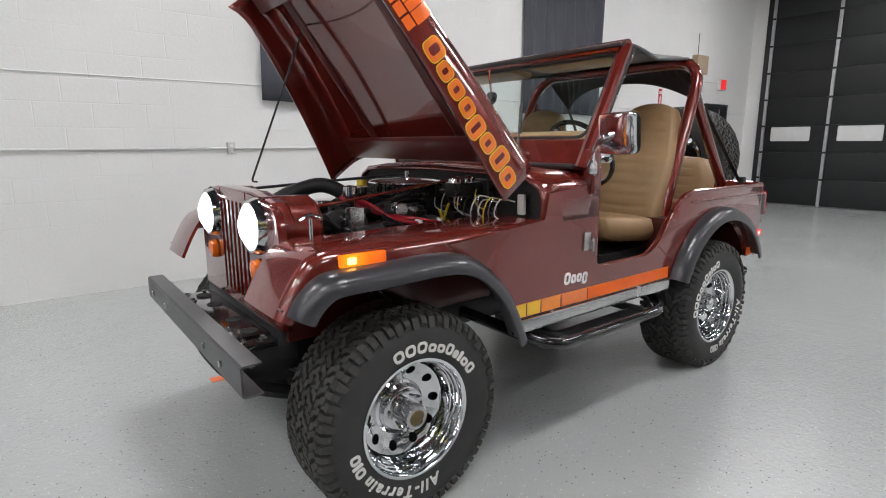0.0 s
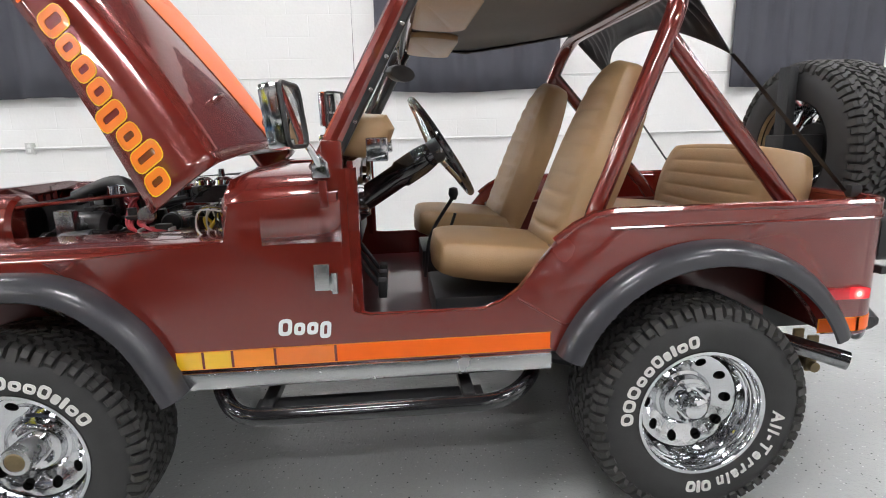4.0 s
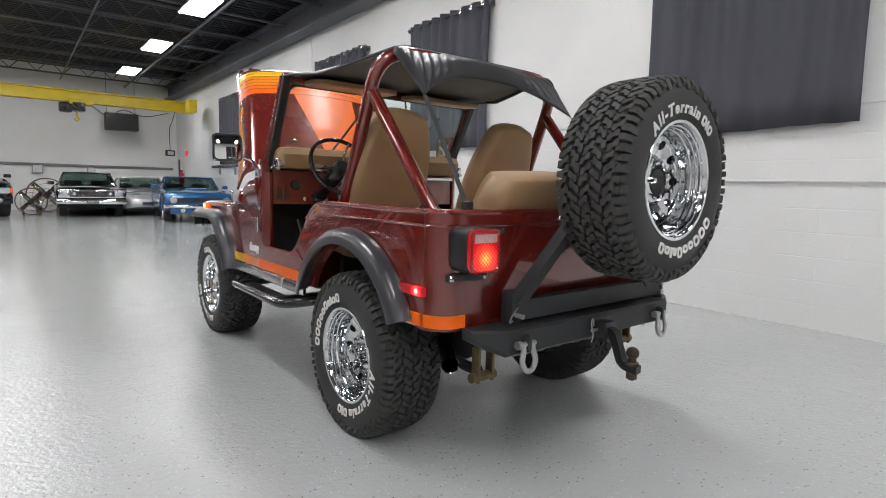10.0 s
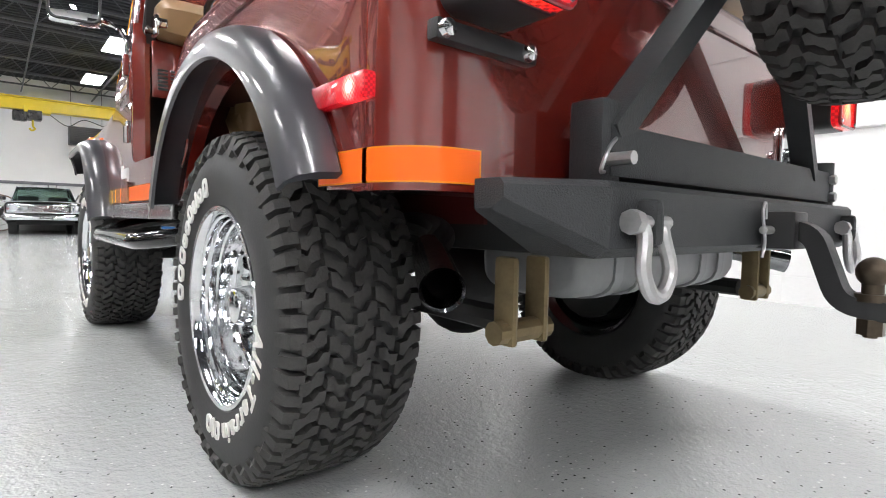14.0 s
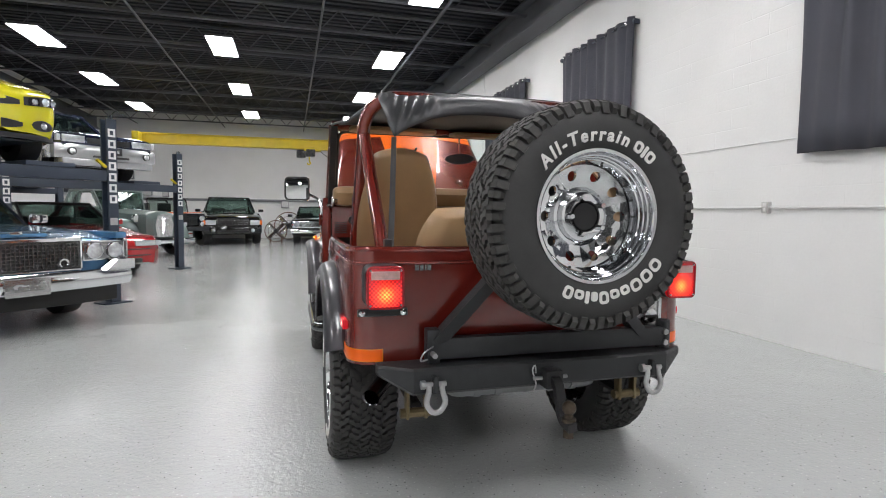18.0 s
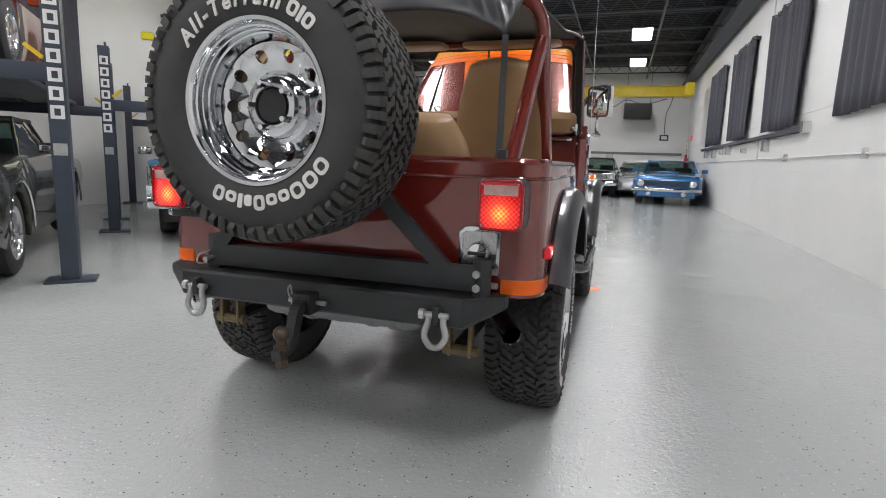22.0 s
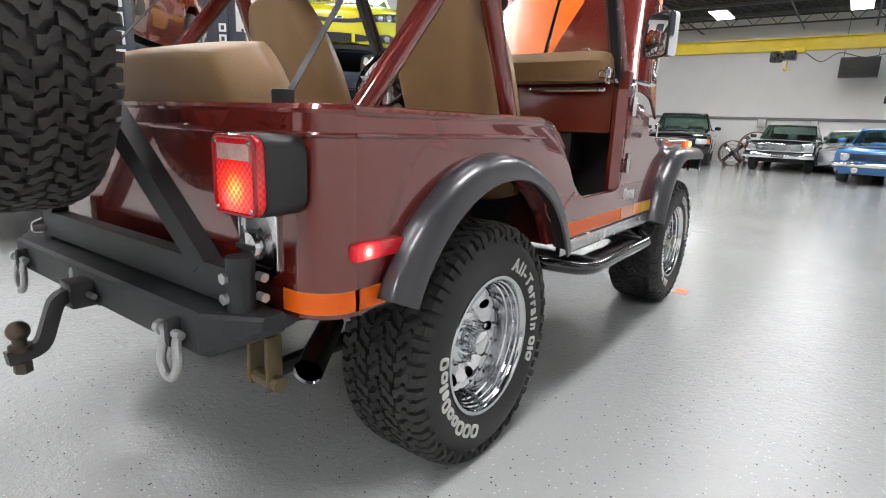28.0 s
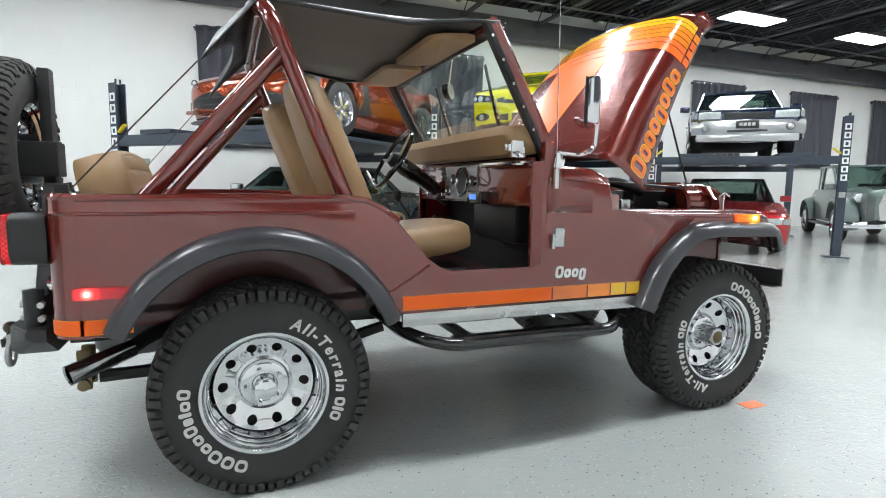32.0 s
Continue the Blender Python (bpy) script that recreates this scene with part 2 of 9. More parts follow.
def floor_material():
    """Grey epoxy with scattered black and white flakes and a rippled gloss."""
    m = mat("grey_flake_epoxy", (0.46, 0.475, 0.468), 0.13, 0, 0.2, vary=0.06, scale=0.7, rvary=0.3)
    nt = m.node_tree
    b = nt.nodes["Principled BSDF"]
    tc = next(n for n in nt.nodes if n.type == "TEX_COORD")
    base = b.inputs["Base Color"].links[0].from_socket
    for scale, lim, part_, col in ((46, 0.15, 0.5, (0.68, 0.69, 0.68, 1)), (42, 0.13, 0.58, (0.07, 0.07, 0.07, 1))):
        v = nt.nodes.new("ShaderNodeTexVoronoi")
        v.inputs["Scale"].default_value = scale
        nt.links.new(tc.outputs["Object"], v.inputs["Vector"])
        near = nt.nodes.new("ShaderNodeMath")
        near.operation, near.inputs[1].default_value = "LESS_THAN", lim
        nt.links.new(v.outputs["Distance"], near.inputs[0])
        sep = nt.nodes.new("ShaderNodeSeparateColor")
        nt.links.new(v.outputs["Color"], sep.inputs[0])
        pick = nt.nodes.new("ShaderNodeMath")
        pick.operation, pick.inputs[1].default_value = "GREATER_THAN", part_
        nt.links.new(sep.outputs[0], pick.inputs[0])
        both = nt.nodes.new("ShaderNodeMath")
        both.operation = "MULTIPLY"
        nt.links.new(near.outputs[0], both.inputs[0])
        nt.links.new(pick.outputs[0], both.inputs[1])
        mx = nt.nodes.new("ShaderNodeMix")
        mx.data_type = "RGBA"
        nt.links.new(both.outputs[0], mx.inputs[0])
        nt.links.new(base, mx.inputs[6])
        mx.inputs[7].default_value = col
        base = mx.outputs[2]
    nt.links.new(base, b.inputs["Base Color"])
    rip = nt.nodes.new("ShaderNodeTexNoise")
    rip.inputs["Scale"].default_value, rip.inputs["Detail"].default_value = 42, 3
    nt.links.new(tc.outputs["Object"], rip.inputs["Vector"])
    fine = nt.nodes.new("ShaderNodeTexNoise")
    fine.inputs["Scale"].default_value, fine.inputs["Detail"].default_value = 130, 2
    nt.links.new(tc.outputs["Object"], fine.inputs["Vector"])
    big = nt.nodes.new("ShaderNodeTexNoise")
    big.inputs["Scale"].default_value, big.inputs["Detail"].default_value = 7, 2
    nt.links.new(tc.outputs["Object"], big.inputs["Vector"])
    last = None
    for tex, st, dist in ((big, 0.5, 0.006), (rip, 0.7, 0.0045), (fine, 0.6, 0.0026)):
        bp = nt.nodes.new("ShaderNodeBump")
        bp.inputs["Strength"].default_value, bp.inputs["Distance"].default_value = st, dist
        nt.links.new(tex.outputs["Fac"], bp.inputs["Height"])
        if last:
            nt.links.new(last.outputs[0], bp.inputs["Normal"])
        last = bp
    nt.links.new(last.outputs[0], b.inputs["Normal"])
    nt.links.new(last.outputs[0], b.inputs["Coat Normal"])
    return m


M_FLOOR = floor_material()


def wall_material():
    """Painted block wall: shallow joints under thick white paint."""
    m = mat("white_block_paint", (0.74, 0.74, 0.73), 0.5, vary=0.045, scale=1.2, bump=0.3, bscale=38)
    nt = m.node_tree
    b = nt.nodes["Principled BSDF"]
    tc = next(n for n in nt.nodes if n.type == "TEX_COORD")
    sp_ = nt.nodes.new("ShaderNodeSeparateXYZ")
    nt.links.new(tc.outputs["Object"], sp_.inputs[0])
    ad = nt.nodes.new("ShaderNodeMath")
    nt.links.new(sp_.outputs[0], ad.inputs[0])
    nt.links.new(sp_.outputs[1], ad.inputs[1])
    cb = nt.nodes.new("ShaderNodeCombineXYZ")
    nt.links.new(ad.outputs[0], cb.inputs[0])
    nt.links.new(sp_.outputs[2], cb.inputs[1])
    br = nt.nodes.new("ShaderNodeTexBrick")
    for k, v in (("Scale", 1.0), ("Brick Width", 0.41), ("Row Height", 0.205), ("Mortar Size", 0.006), ("Mortar Smooth", 0.6)):
        br.inputs[k].default_value = v
    br.inputs["Color1"].default_value = br.inputs["Color2"].default_value = (1, 1, 1, 1)
    br.inputs["Mortar"].default_value = (0, 0, 0, 1)
    nt.links.new(cb.outputs[0], br.inputs["Vector"])
    low = nt.nodes.new("ShaderNodeTexNoise")
    low.inputs["Scale"].default_value = 1.3
    nt.links.new(tc.outputs["Object"], low.inputs["Vector"])
    mr = nt.nodes.new("ShaderNodeMapRange")
    mr.inputs["From Min"].default_value, mr.inputs["From Max"].default_value = 0.35, 0.7
    nt.links.new(low.outputs["Fac"], mr.inputs["Value"])
    bp = nt.nodes.new("ShaderNodeBump")
    bp.inputs["Distance"].default_value = 0.0017
    nt.links.new(mr.outputs[0], bp.inputs["Strength"])
    nt.links.new(br.outputs["Color"], bp.inputs["Height"])
    old = b.inputs["Normal"].links[0].from_socket
    nt.links.new(old, bp.inputs["Normal"])
    nt.links.new(bp.outputs[0], b.inputs["Normal"])
    return m


M_WALL = wall_material()
M_CARD = mat("orange_card", (0.8, 0.18, 0.05), 0.5)


# ---- mesh helpers ----
def part(name, bm, material, parent=None, label="", smooth=True, sharp=35):
    """Links a bmesh as one mesh object under a thing or a part."""
    bmesh.ops.recalc_face_normals(bm, faces=bm.faces)
    me = bpy.data.meshes.new(name)
    if smooth:
        for f in bm.faces:
            f.smooth = True
        for e in bm.edges:
            if len(e.link_faces) == 2 and e.calc_face_angle(0) > radians(sharp):
                e.smooth = False
    bm.to_mesh(me)
    bm.free()
    me.materials.append(material)
    ob = new(name, me)
    if parent is not None:
        ob.parent = parent
    if label:
        ob["label"] = label
    return ob


def thing(name, label, category, group="", kind="", m=None):
    ob = new(name)
    ob.empty_display_size = 0.1
    if m is not None:
        ob.matrix_basis = m
    return tagged(ob, label, category, group, kind)


def B():
    return bmesh.new()


def box(bm, x0, x1, y0, y1, z0, z1, bev=0.0, m=None):
    """An axis-aligned box, its edges rounded by bev."""
    t = Matrix.Translation(((x0 + x1) / 2, (y0 + y1) / 2, (z0 + z1) / 2)) @ Matrix.Diagonal((abs(x1 - x0), abs(y1 - y0), abs(z1 - z0), 1))
    r = bmesh.ops.create_cube(bm, size=1, matrix=(m @ t) if m is not None else t)
    if bev:
        es = list({e for v in r["verts"] for e in v.link_edges})
        bmesh.ops.bevel(bm, geom=es, offset=bev, segments=2, profile=0.6, affect="EDGES")
    return bm


def rod(bm, p0, p1, r0, r1=None, seg=16, caps=True):
    p0, p1 = Vector(p0), Vector(p1)
    d = p1 - p0
    q = d.to_track_quat("Z", "Y").to_matrix().to_4x4()
    bmesh.ops.create_cone(bm, cap_ends=caps, segments=seg, radius1=r0, radius2=r0 if r1 is None else r1, depth=d.length, matrix=Matrix.Translation((p0 + p1) / 2) @ q)
    return bm


def smooth_path(pts, n=6):
    """A rounded way through the points."""
    pts = [Vector(p) for p in pts]
    out = []
    ext = [2 * pts[0] - pts[1], *pts, 2 * pts[-1] - pts[-2]]
    for i in range(1, len(ext) - 2):
        a, b, c, d = ext[i - 1 : i + 3]
        for k in range(n):
            t = k / n
            out.append(0.5 * ((2 * b) + (c - a) * t + (2 * a - 5 * b + 4 * c - d) * t * t + (3 * b - a - 3 * c + d) * t**3))
    return out + [pts[-1]]


def bends(pts, r, n=5):
    """The points with each inner corner rounded by radius r."""
    pts = [Vector(p) for p in pts]
    out = [pts[0]]
    for a, b, c in zip(pts, pts[1:], pts[2:]):
        u, v = (a - b), (c - b)
        k = min(r, u.length * 0.48, v.length * 0.48)
        p, q = b + u.normalized() * k, b + v.normalized() * k
        out += [(1 - t) ** 2 * p + 2 * t * (1 - t) * b + t * t * q for t in [i / n for i in range(n + 1)]]
    return out + [pts[-1]]


def tube(bm, pts, r, seg=12, closed=False, flat=1.0):
    """A round bar along the points (flat: height over width)."""
    pts = [Vector(p) for p in pts]
    n, rings = len(pts), []
    up = None
    for i, p in enumerate(pts):
        a = pts[(i - 1) % n] if closed or i else p
        b = pts[(i + 1) % n] if closed or i < n - 1 else p
        d = (b - a).normalized()
        if up is None:
            up = d.orthogonal().normalized()
        up = (up - d * up.dot(d)).normalized()
        side = d.cross(up)
        rr = r[i] if isinstance(r, (list, tuple)) else r
        rings.append([bm.verts.new(p + rr * (math.cos(k * math.tau / seg) * up * flat + math.sin(k * math.tau / seg) * side)) for k in range(seg)])
    for i in range(n if closed else n - 1):
        a, b = rings[i], rings[(i + 1) % n]
        for k in range(seg):
            bm.faces.new((a[k], a[(k + 1) % seg], b[(k + 1) % seg], b[k]))
    if not closed:
        bm.faces.new(rings[0][::-1])
        bm.faces.new(rings[-1])
    return bm


def loft(bm, rings, closed=True, caps=True):
    """Joins rings of equally many points by quads."""
    vs = [[bm.verts.new(p) for p in r] for r in rings]
    n = len(vs[0])
    for a, b in zip(vs, vs[1:]):
        for k in range(n if closed else n - 1):
            bm.faces.new((a[k], a[(k + 1) % n], b[(k + 1) % n], b[k]))
    if caps and closed:
        bm.faces.new(vs[0][::-1])
        bm.faces.new(vs[-1])
    return bm


def lathe(bm, prof, seg=48, axis="y", at=(0, 0, 0)):
    """Turns (radius, along) pairs about an axis through at."""
    at = Vector(at)
    rings = []
    for r, h in prof:
        ring = []
        for k in range(seg):
            a = math.tau * k / seg
            c, s = r * math.cos(a), r * math.sin(a)
            ring.append(at + Vector({"y": (c, h, s), "x": (h, c, s), "z": (c, s, h)}[axis]))
        rings.append(ring)
    return loft(bm, rings, True, False)


def prism(bm, poly, axis, a, b, bev=0.0):
    """A polygon in the plane across the axis, drawn out from a to b."""
    def at(p, h):
        return {"y": (p[0], h, p[1]), "x": (h, p[0], p[1]), "z": (p[0], p[1], h)}[axis]
    va, vb = [bm.verts.new(at(p, a)) for p in poly], [bm.verts.new(at(p, b)) for p in poly]
    n = len(poly)
    fs = [bm.faces.new(va), bm.faces.new(vb[::-1])]
    for k in range(n):
        fs.append(bm.faces.new((va[k], vb[k], vb[(k + 1) % n], va[(k + 1) % n])))
    if bev:
        es = list({e for f in fs[:2] for e in f.edges})
        bmesh.ops.bevel(bm, geom=es, offset=bev, segments=2, profile=0.5, affect="EDGES")
    return bm


def arc(cx, cz, r, a0, a1, n=12, rz=None):
    """Points on an arc, by degrees."""
    rz = r if rz is None else rz
    return [(cx + r * math.cos(radians(a0 + (a1 - a0) * k / n)), cz + rz * math.sin(radians(a0 + (a1 - a0) * k / n))) for k in range(n + 1)]


def grid(bm, fn, nu, nv):
    """A sheet of nu x nv quads: fn(u, v) gives the place, u and v from 0 to 1."""
    vs = [[bm.verts.new(fn(i / nu, j / nv)) for j in range(nv + 1)] for i in range(nu + 1)]
    for i in range(nu):
        for j in range(nv):
            bm.faces.new((vs[i][j], vs[i + 1][j], vs[i + 1][j + 1], vs[i][j + 1]))
    return bm


def thicken(ob, t, offset=-1.0):
    md = ob.modifiers.new("thickness", "SOLIDIFY")
    md.thickness, md.offset = t, offset
    return ob


def rrect(a0, a1, b0, b1, r, n=5):
    """A rectangle with round corners."""
    out = []
    for cx, cz, q in ((a1 - r, b1 - r, 0), (a0 + r, b1 - r, 90), (a0 + r, b0 + r, 180), (a1 - r, b0 + r, 270)):
        out += arc(cx, cz, r, q, q + 90, n)
    return out


def lathe_to(bm, prof, at, along, seg=24):
    """Turns (radius, along) pairs about a slanted axis."""
    lathe(bm, prof, seg, "x")
    bmesh.ops.transform(bm, matrix=Matrix.Translation(at) @ along.to_track_quat("X", "Z").to_matrix().to_4x4(), verts=bm.verts)
    return bm


GLYPH = {"C": (0.82, 0.0, 1.0), "x": (0.68, 0.0, 0.74), "b": (0.68, 0.0, 1.0), "g": (0.68, -0.26, 0.74), "i": (0.28, 0.0, 0.95), "r": (0.48, 0.0, 0.74), "/": (0.3, -0.05, 1.05)}


def glyph_row(kinds, h, length):
    """Rounded frames in the rhythm of a word that is not spelt out: (x0, x1, z0, z1) for each, over the length."""
    gap = 0.13
    total = sum(GLYPH[k][0] for k in kinds) + gap * (len(kinds) - 1)
    f, x, out = length / total, 0.0, []
    for k in kinds:
        w, z0, z1 = GLYPH[k]
        out.append((x, x + w * f, z0 * h, z1 * h))
        x += (w + gap) * f
    return out


def ring_shape(bm, box_, stroke, place, t, grow=0.0):
    """One rounded frame, its outline set out by grow, raised by t; place(x, z, d) puts it on its surface."""
    x0, x1, z0, z1 = box_
    w, h = x1 - x0, z1 - z0
    r = min(w, h) * 0.36
    outer = rrect(x0 - grow, x1 + grow, z0 - grow, z1 + grow, r + grow, 3)
    k = stroke - grow
    if w > 2.6 * stroke:
        inner = rrect(x0 + k, x1 - k, z0 + k, z1 - k, max(0.0005, r - k * 0.7), 3)
    else:
        inner = rrect(x0 + w * 0.49, x1 - w * 0.49, z0 + h * 0.2, z1 - h * 0.2, 0.0003, 3)
    rings = [[place(x, z, d) for x, z in pts] for pts, d in ((outer, 0.0), (outer, t), (inner, t), (inner, 0.0))]
    return loft(bm, rings, True, False)


def set_word(bm, body, size, place, t, bold=0.0, space=1.0, shear=0.0):
    """A word in the built-in font, laid on a surface by place(x, z, d)."""
    cu = bpy.data.curves.new("lettering", "FONT")
    cu.body, cu.size, cu.offset, cu.extrude, cu.space_character, cu.shear, cu.resolution_u = body, size, bold, t / 2, space, shear, 2
    ob = bpy.data.objects.new("lettering", cu)
    me = bpy.data.meshes.new_from_object(ob)
    bpy.data.objects.remove(ob)
    for v in me.vertices:
        v.co = place(v.co.x, v.co.y, v.co.z + t / 2)
    bm.from_mesh(me)
    bpy.data.meshes.remove(me)
    return bm


# ---- the hall ----
X0, X1, Y0, Y1, ZC = -9.6, 22.0, -3.37, 8.6, 5.1


def slab(name, x0, x1, y0, y1, z0, z1, material, label, cat):
    return tagged(part(name, box(B(), x0, x1, y0, y1, z0, z1), material, smooth=False), label, cat, kind="structure")


slab("floor", X0 - 0.3, X1 + 0.3, Y0 - 0.3, Y1 + 0.3, -0.2, 0.0, M_FLOOR, "glossy grey epoxy floor with black and white flakes", "floor")
wall_right = slab("wall_right", X0 - 0.25, X1 + 0.25, Y0 - 0.25, Y0, 0, ZC, M_WALL, "white painted block wall with curtained windows", "wall")
wall_left = slab("wall_left", X0 - 0.25, X1 + 0.25, Y1, Y1 + 0.25, 0, ZC, M_WALL, "white painted block wall behind the car lifts", "wall")
wall_far = slab("wall_far", X1, X1 + 0.25, Y0, Y1, 0, ZC, M_WALL, "white painted end wall behind parked cars", "wall")
wall_rear = slab("wall_rear", X0 - 0.25, X0, Y0, Y1, 0, ZC, M_WALL, "white painted wall round the dark gate", "wall")

# roof deck with ribs, joists, bridging and pipes: one ceiling
bm = box(B(), X0 - 0.25, X1 + 0.25, Y0 - 0.25, Y1 + 0.25, ZC + 0.06, ZC + 0.2)
k = X0
while k < X1:
    box(bm, k, k + 0.1, Y0, Y1, ZC, ZC + 0.07)
    k += 0.2
ceiling = tagged(part("ceiling", bm, M_DECK, smooth=False), "black painted corrugated steel roof deck", "ceiling", kind="structure")


def joist(x):
    """An open-web steel joist that spans the hall."""
    bm = B()
    zt, zb = ZC - 0.03, ZC - 0.42
    for z in (zt, zb):
        for dx in (-0.028, 0.028):
            box(bm, x + dx - 0.02, x + dx + 0.02, Y0 + 0.1, Y1, z - 0.02, z + 0.02)
    y, up = Y0 + 0.15, False
    while y < Y1 - 0.4:
        a, b = (zb, zt) if not up else (zt, zb)
        rod(bm, (x, y, a), (x, y + 0.36, b), 0.013, seg=6, caps=False)
        y, up = y + 0.36, not up
    return tagged(part("roof_joist", bm, M_JOIST, smooth=False), "dark painted open-web steel roof joist", "joist", "roof joists", "structure")


jx = -7.9
while jx < X1 - 0.3:
    joist(jx)
    jx += 1.8
for n, (y, z, r) in enumerate(((0.4, ZC - 0.45, 0.022), (3.6, ZC - 0.45, 0.022), (-1.6, ZC - 0.47, 0.03), (6.9, ZC - 0.45, 0.022))):
    tagged(part("ceiling_pipe", rod(B(), (X0, y, z), (X1, y, z), r, seg=8), M_JOIST), "dark painted pipe under the roof joists", "pipe", kind="structure")
# girder along the curtained wall
bm = B()
box(bm, X0, X1, Y0 + 0.08, Y0 + 0.42, ZC - 0.78, ZC - 0.74)
box(bm, X0, X1, Y0 + 0.235, Y0 + 0.265, ZC - 0.74, ZC - 0.3)
box(bm, X0, X1, Y0 + 0.08, Y0 + 0.42, ZC - 0.3, ZC - 0.26)
tagged(part("roof_girder", bm, M_JOIST, smooth=False), "dark steel girder beside the curtained wall", "girder", kind="structure")
bm = B()
box(bm, X0, X1, Y1 - 0.42, Y1 - 0.08, ZC - 0.78, ZC - 0.74)
box(bm, X0, X1, Y1 - 0.265, Y1 - 0.235, ZC - 0.74, ZC - 0.3)
tagged(part("roof_girder", bm, M_JOIST, smooth=False), "dark steel girder above the car lifts", "girder", kind="structure")

# light panels
def ceiling_light(x, y):
    th = thing("ceiling_light", "white glowing flat panel light under dark joists", "ceiling light", "ceiling lights", m=pose(x, y, ZC - 0.52))
    bm = box(B(), -0.7, 0.7, -0.27, 0.27, 0.01, 0.05, 0.006)
    part("housing", bm, M_JOIST, th, "dark metal housing")
    part("diffuser", box(B(), -0.68, 0.68, -0.245, 0.245, -0.004, 0.008), M_PANEL, th, "bright white diffuser", smooth=False)
    for hx in (-0.4, 0.4):
        part("hanger", rod(B(), (hx, 0, 0.05), (hx, 0, 0.59), 0.006, seg=6), M_JOIST, th)
    return th


LIGHT_ROWS = {-1.18: (-6.7, -2.6, 1.5, 5.6, 9.72, 13.9, 18.1), 2.3: (-6.7, -2.6, 1.5, 5.65, 9.75, 13.9, 18.1), 5.76: (-6.5, -2.4, 1.7, 5.9, 10.1, 13.75, 17.6)}
for ly, xs in LIGHT_ROWS.items():
    for lx in xs:
        ceiling_light(lx, ly)


# curtains hung on eyelets from a rod
def curtain(x, w, y, z0, z1, face, seed):
    rng = random.Random(seed)
    th = thing("curtain", "long dark grey eyelet curtain on a wall rod", "curtain", "grey wall curtains", m=pose(x, y, 0, 0, 0, 0 if face > 0 else 180))
    ph, folds = rng.random() * 6, max(4, round(w / 0.23))
    amp = [0.016 + 0.034 * rng.random() for _ in range(folds + 2)]

    def fn(u, v):
        a = amp[int(u * folds)] * (0.55 + 0.45 * v)
        s = math.sin(u * folds * math.tau / 2 * 2 + ph)
        yy = a * s + 0.012 * math.sin(u * 23 + v * 3 + ph)
        return ((u - 0.5) * w + 0.012 * math.sin(v * 4 + u * 9), yy + 0.075, z0 + (z1 - z0) * v + 0.012 * math.sin(u * 7 + ph) * (1 - v))
    thicken(part("cloth", grid(B(), fn, folds * 8, 8), M_CURTAIN, th, sharp=180), 0.004)
    bm = rod(B(), (-w / 2 - 0.05, 0.075, z1 - 0.06), (w / 2 + 0.05, 0.075, z1 - 0.06), 0.012, seg=10)
    part("rod", bm, M_GREYPOST, th)
    first = None
    for i in range(folds):
        x_ = ((i + 0.5) / folds - 0.5) * w
        if first is None:
            first = part("eyelet", lathe(B(), [(0.02, -0.006), (0.03, -0.006), (0.03, 0.006), (0.02, 0.006), (0.02, -0.006)], 10, "y", (0, 0.1, z1 - 0.06)), M_STEEL, th, "small steel eyelet")
            ob = first
        else:
            ob = new("eyelet", first.data)
            ob.parent = th
        ob.matrix_basis = Matrix.Translation((x_, 0, 0))
    for bx in (-w / 2 - 0.03, w / 2):
        part("bracket", box(B(), bx, bx + 0.03, 0.0, 0.085, z1 - 0.1, z1 - 0.04), M_GREYPOST, th)
    return th


for n, (a, b) in enumerate(((-4.35, -2.6), (-0.76, 1.1), (3.55, 5.45), (6.85, 8.9), (10.3, 12.4), (13.65, 15.9))):
    curtain((a + b) / 2, b - a, Y0, 1.71, 3.72, 1, n)
for n, (a, b) in enumerate(((-0.5, 1.4), (3.4, 5.3), (7.3, 9.2), (11.5, 13.4), (15.3, 17.3), (19.0, 20.9))):
    curtain((a + b) / 2, b - a, Y1, 1.75, 3.95, -1, n + 20)
# ledges under far windows and the block courses of the walls
tagged(part("conduit", rod(rod(rod(B(), (X0, Y0 + 0.02, 1.255), (X1, Y0 + 0.02, 1.255), 0.011, seg=8), (9.3, Y0 + 0.02, 1.255), (9.3, Y0 + 0.02, ZC), 0.011, seg=8), (2.6, Y0 + 0.02, 3.6), (2.6, Y0 + 0.02, ZC), 0.011, seg=8), M_TRIM), "white painted conduit along the block wall", "conduit", kind="structure")
tagged(part("conduit", rod(B(), (X0, Y0 + 0.006, 1.87), (X1, Y0 + 0.006, 1.87), 0.007, seg=8), M_TRIM), "thin white cable along the block wall", "conduit", kind="structure")


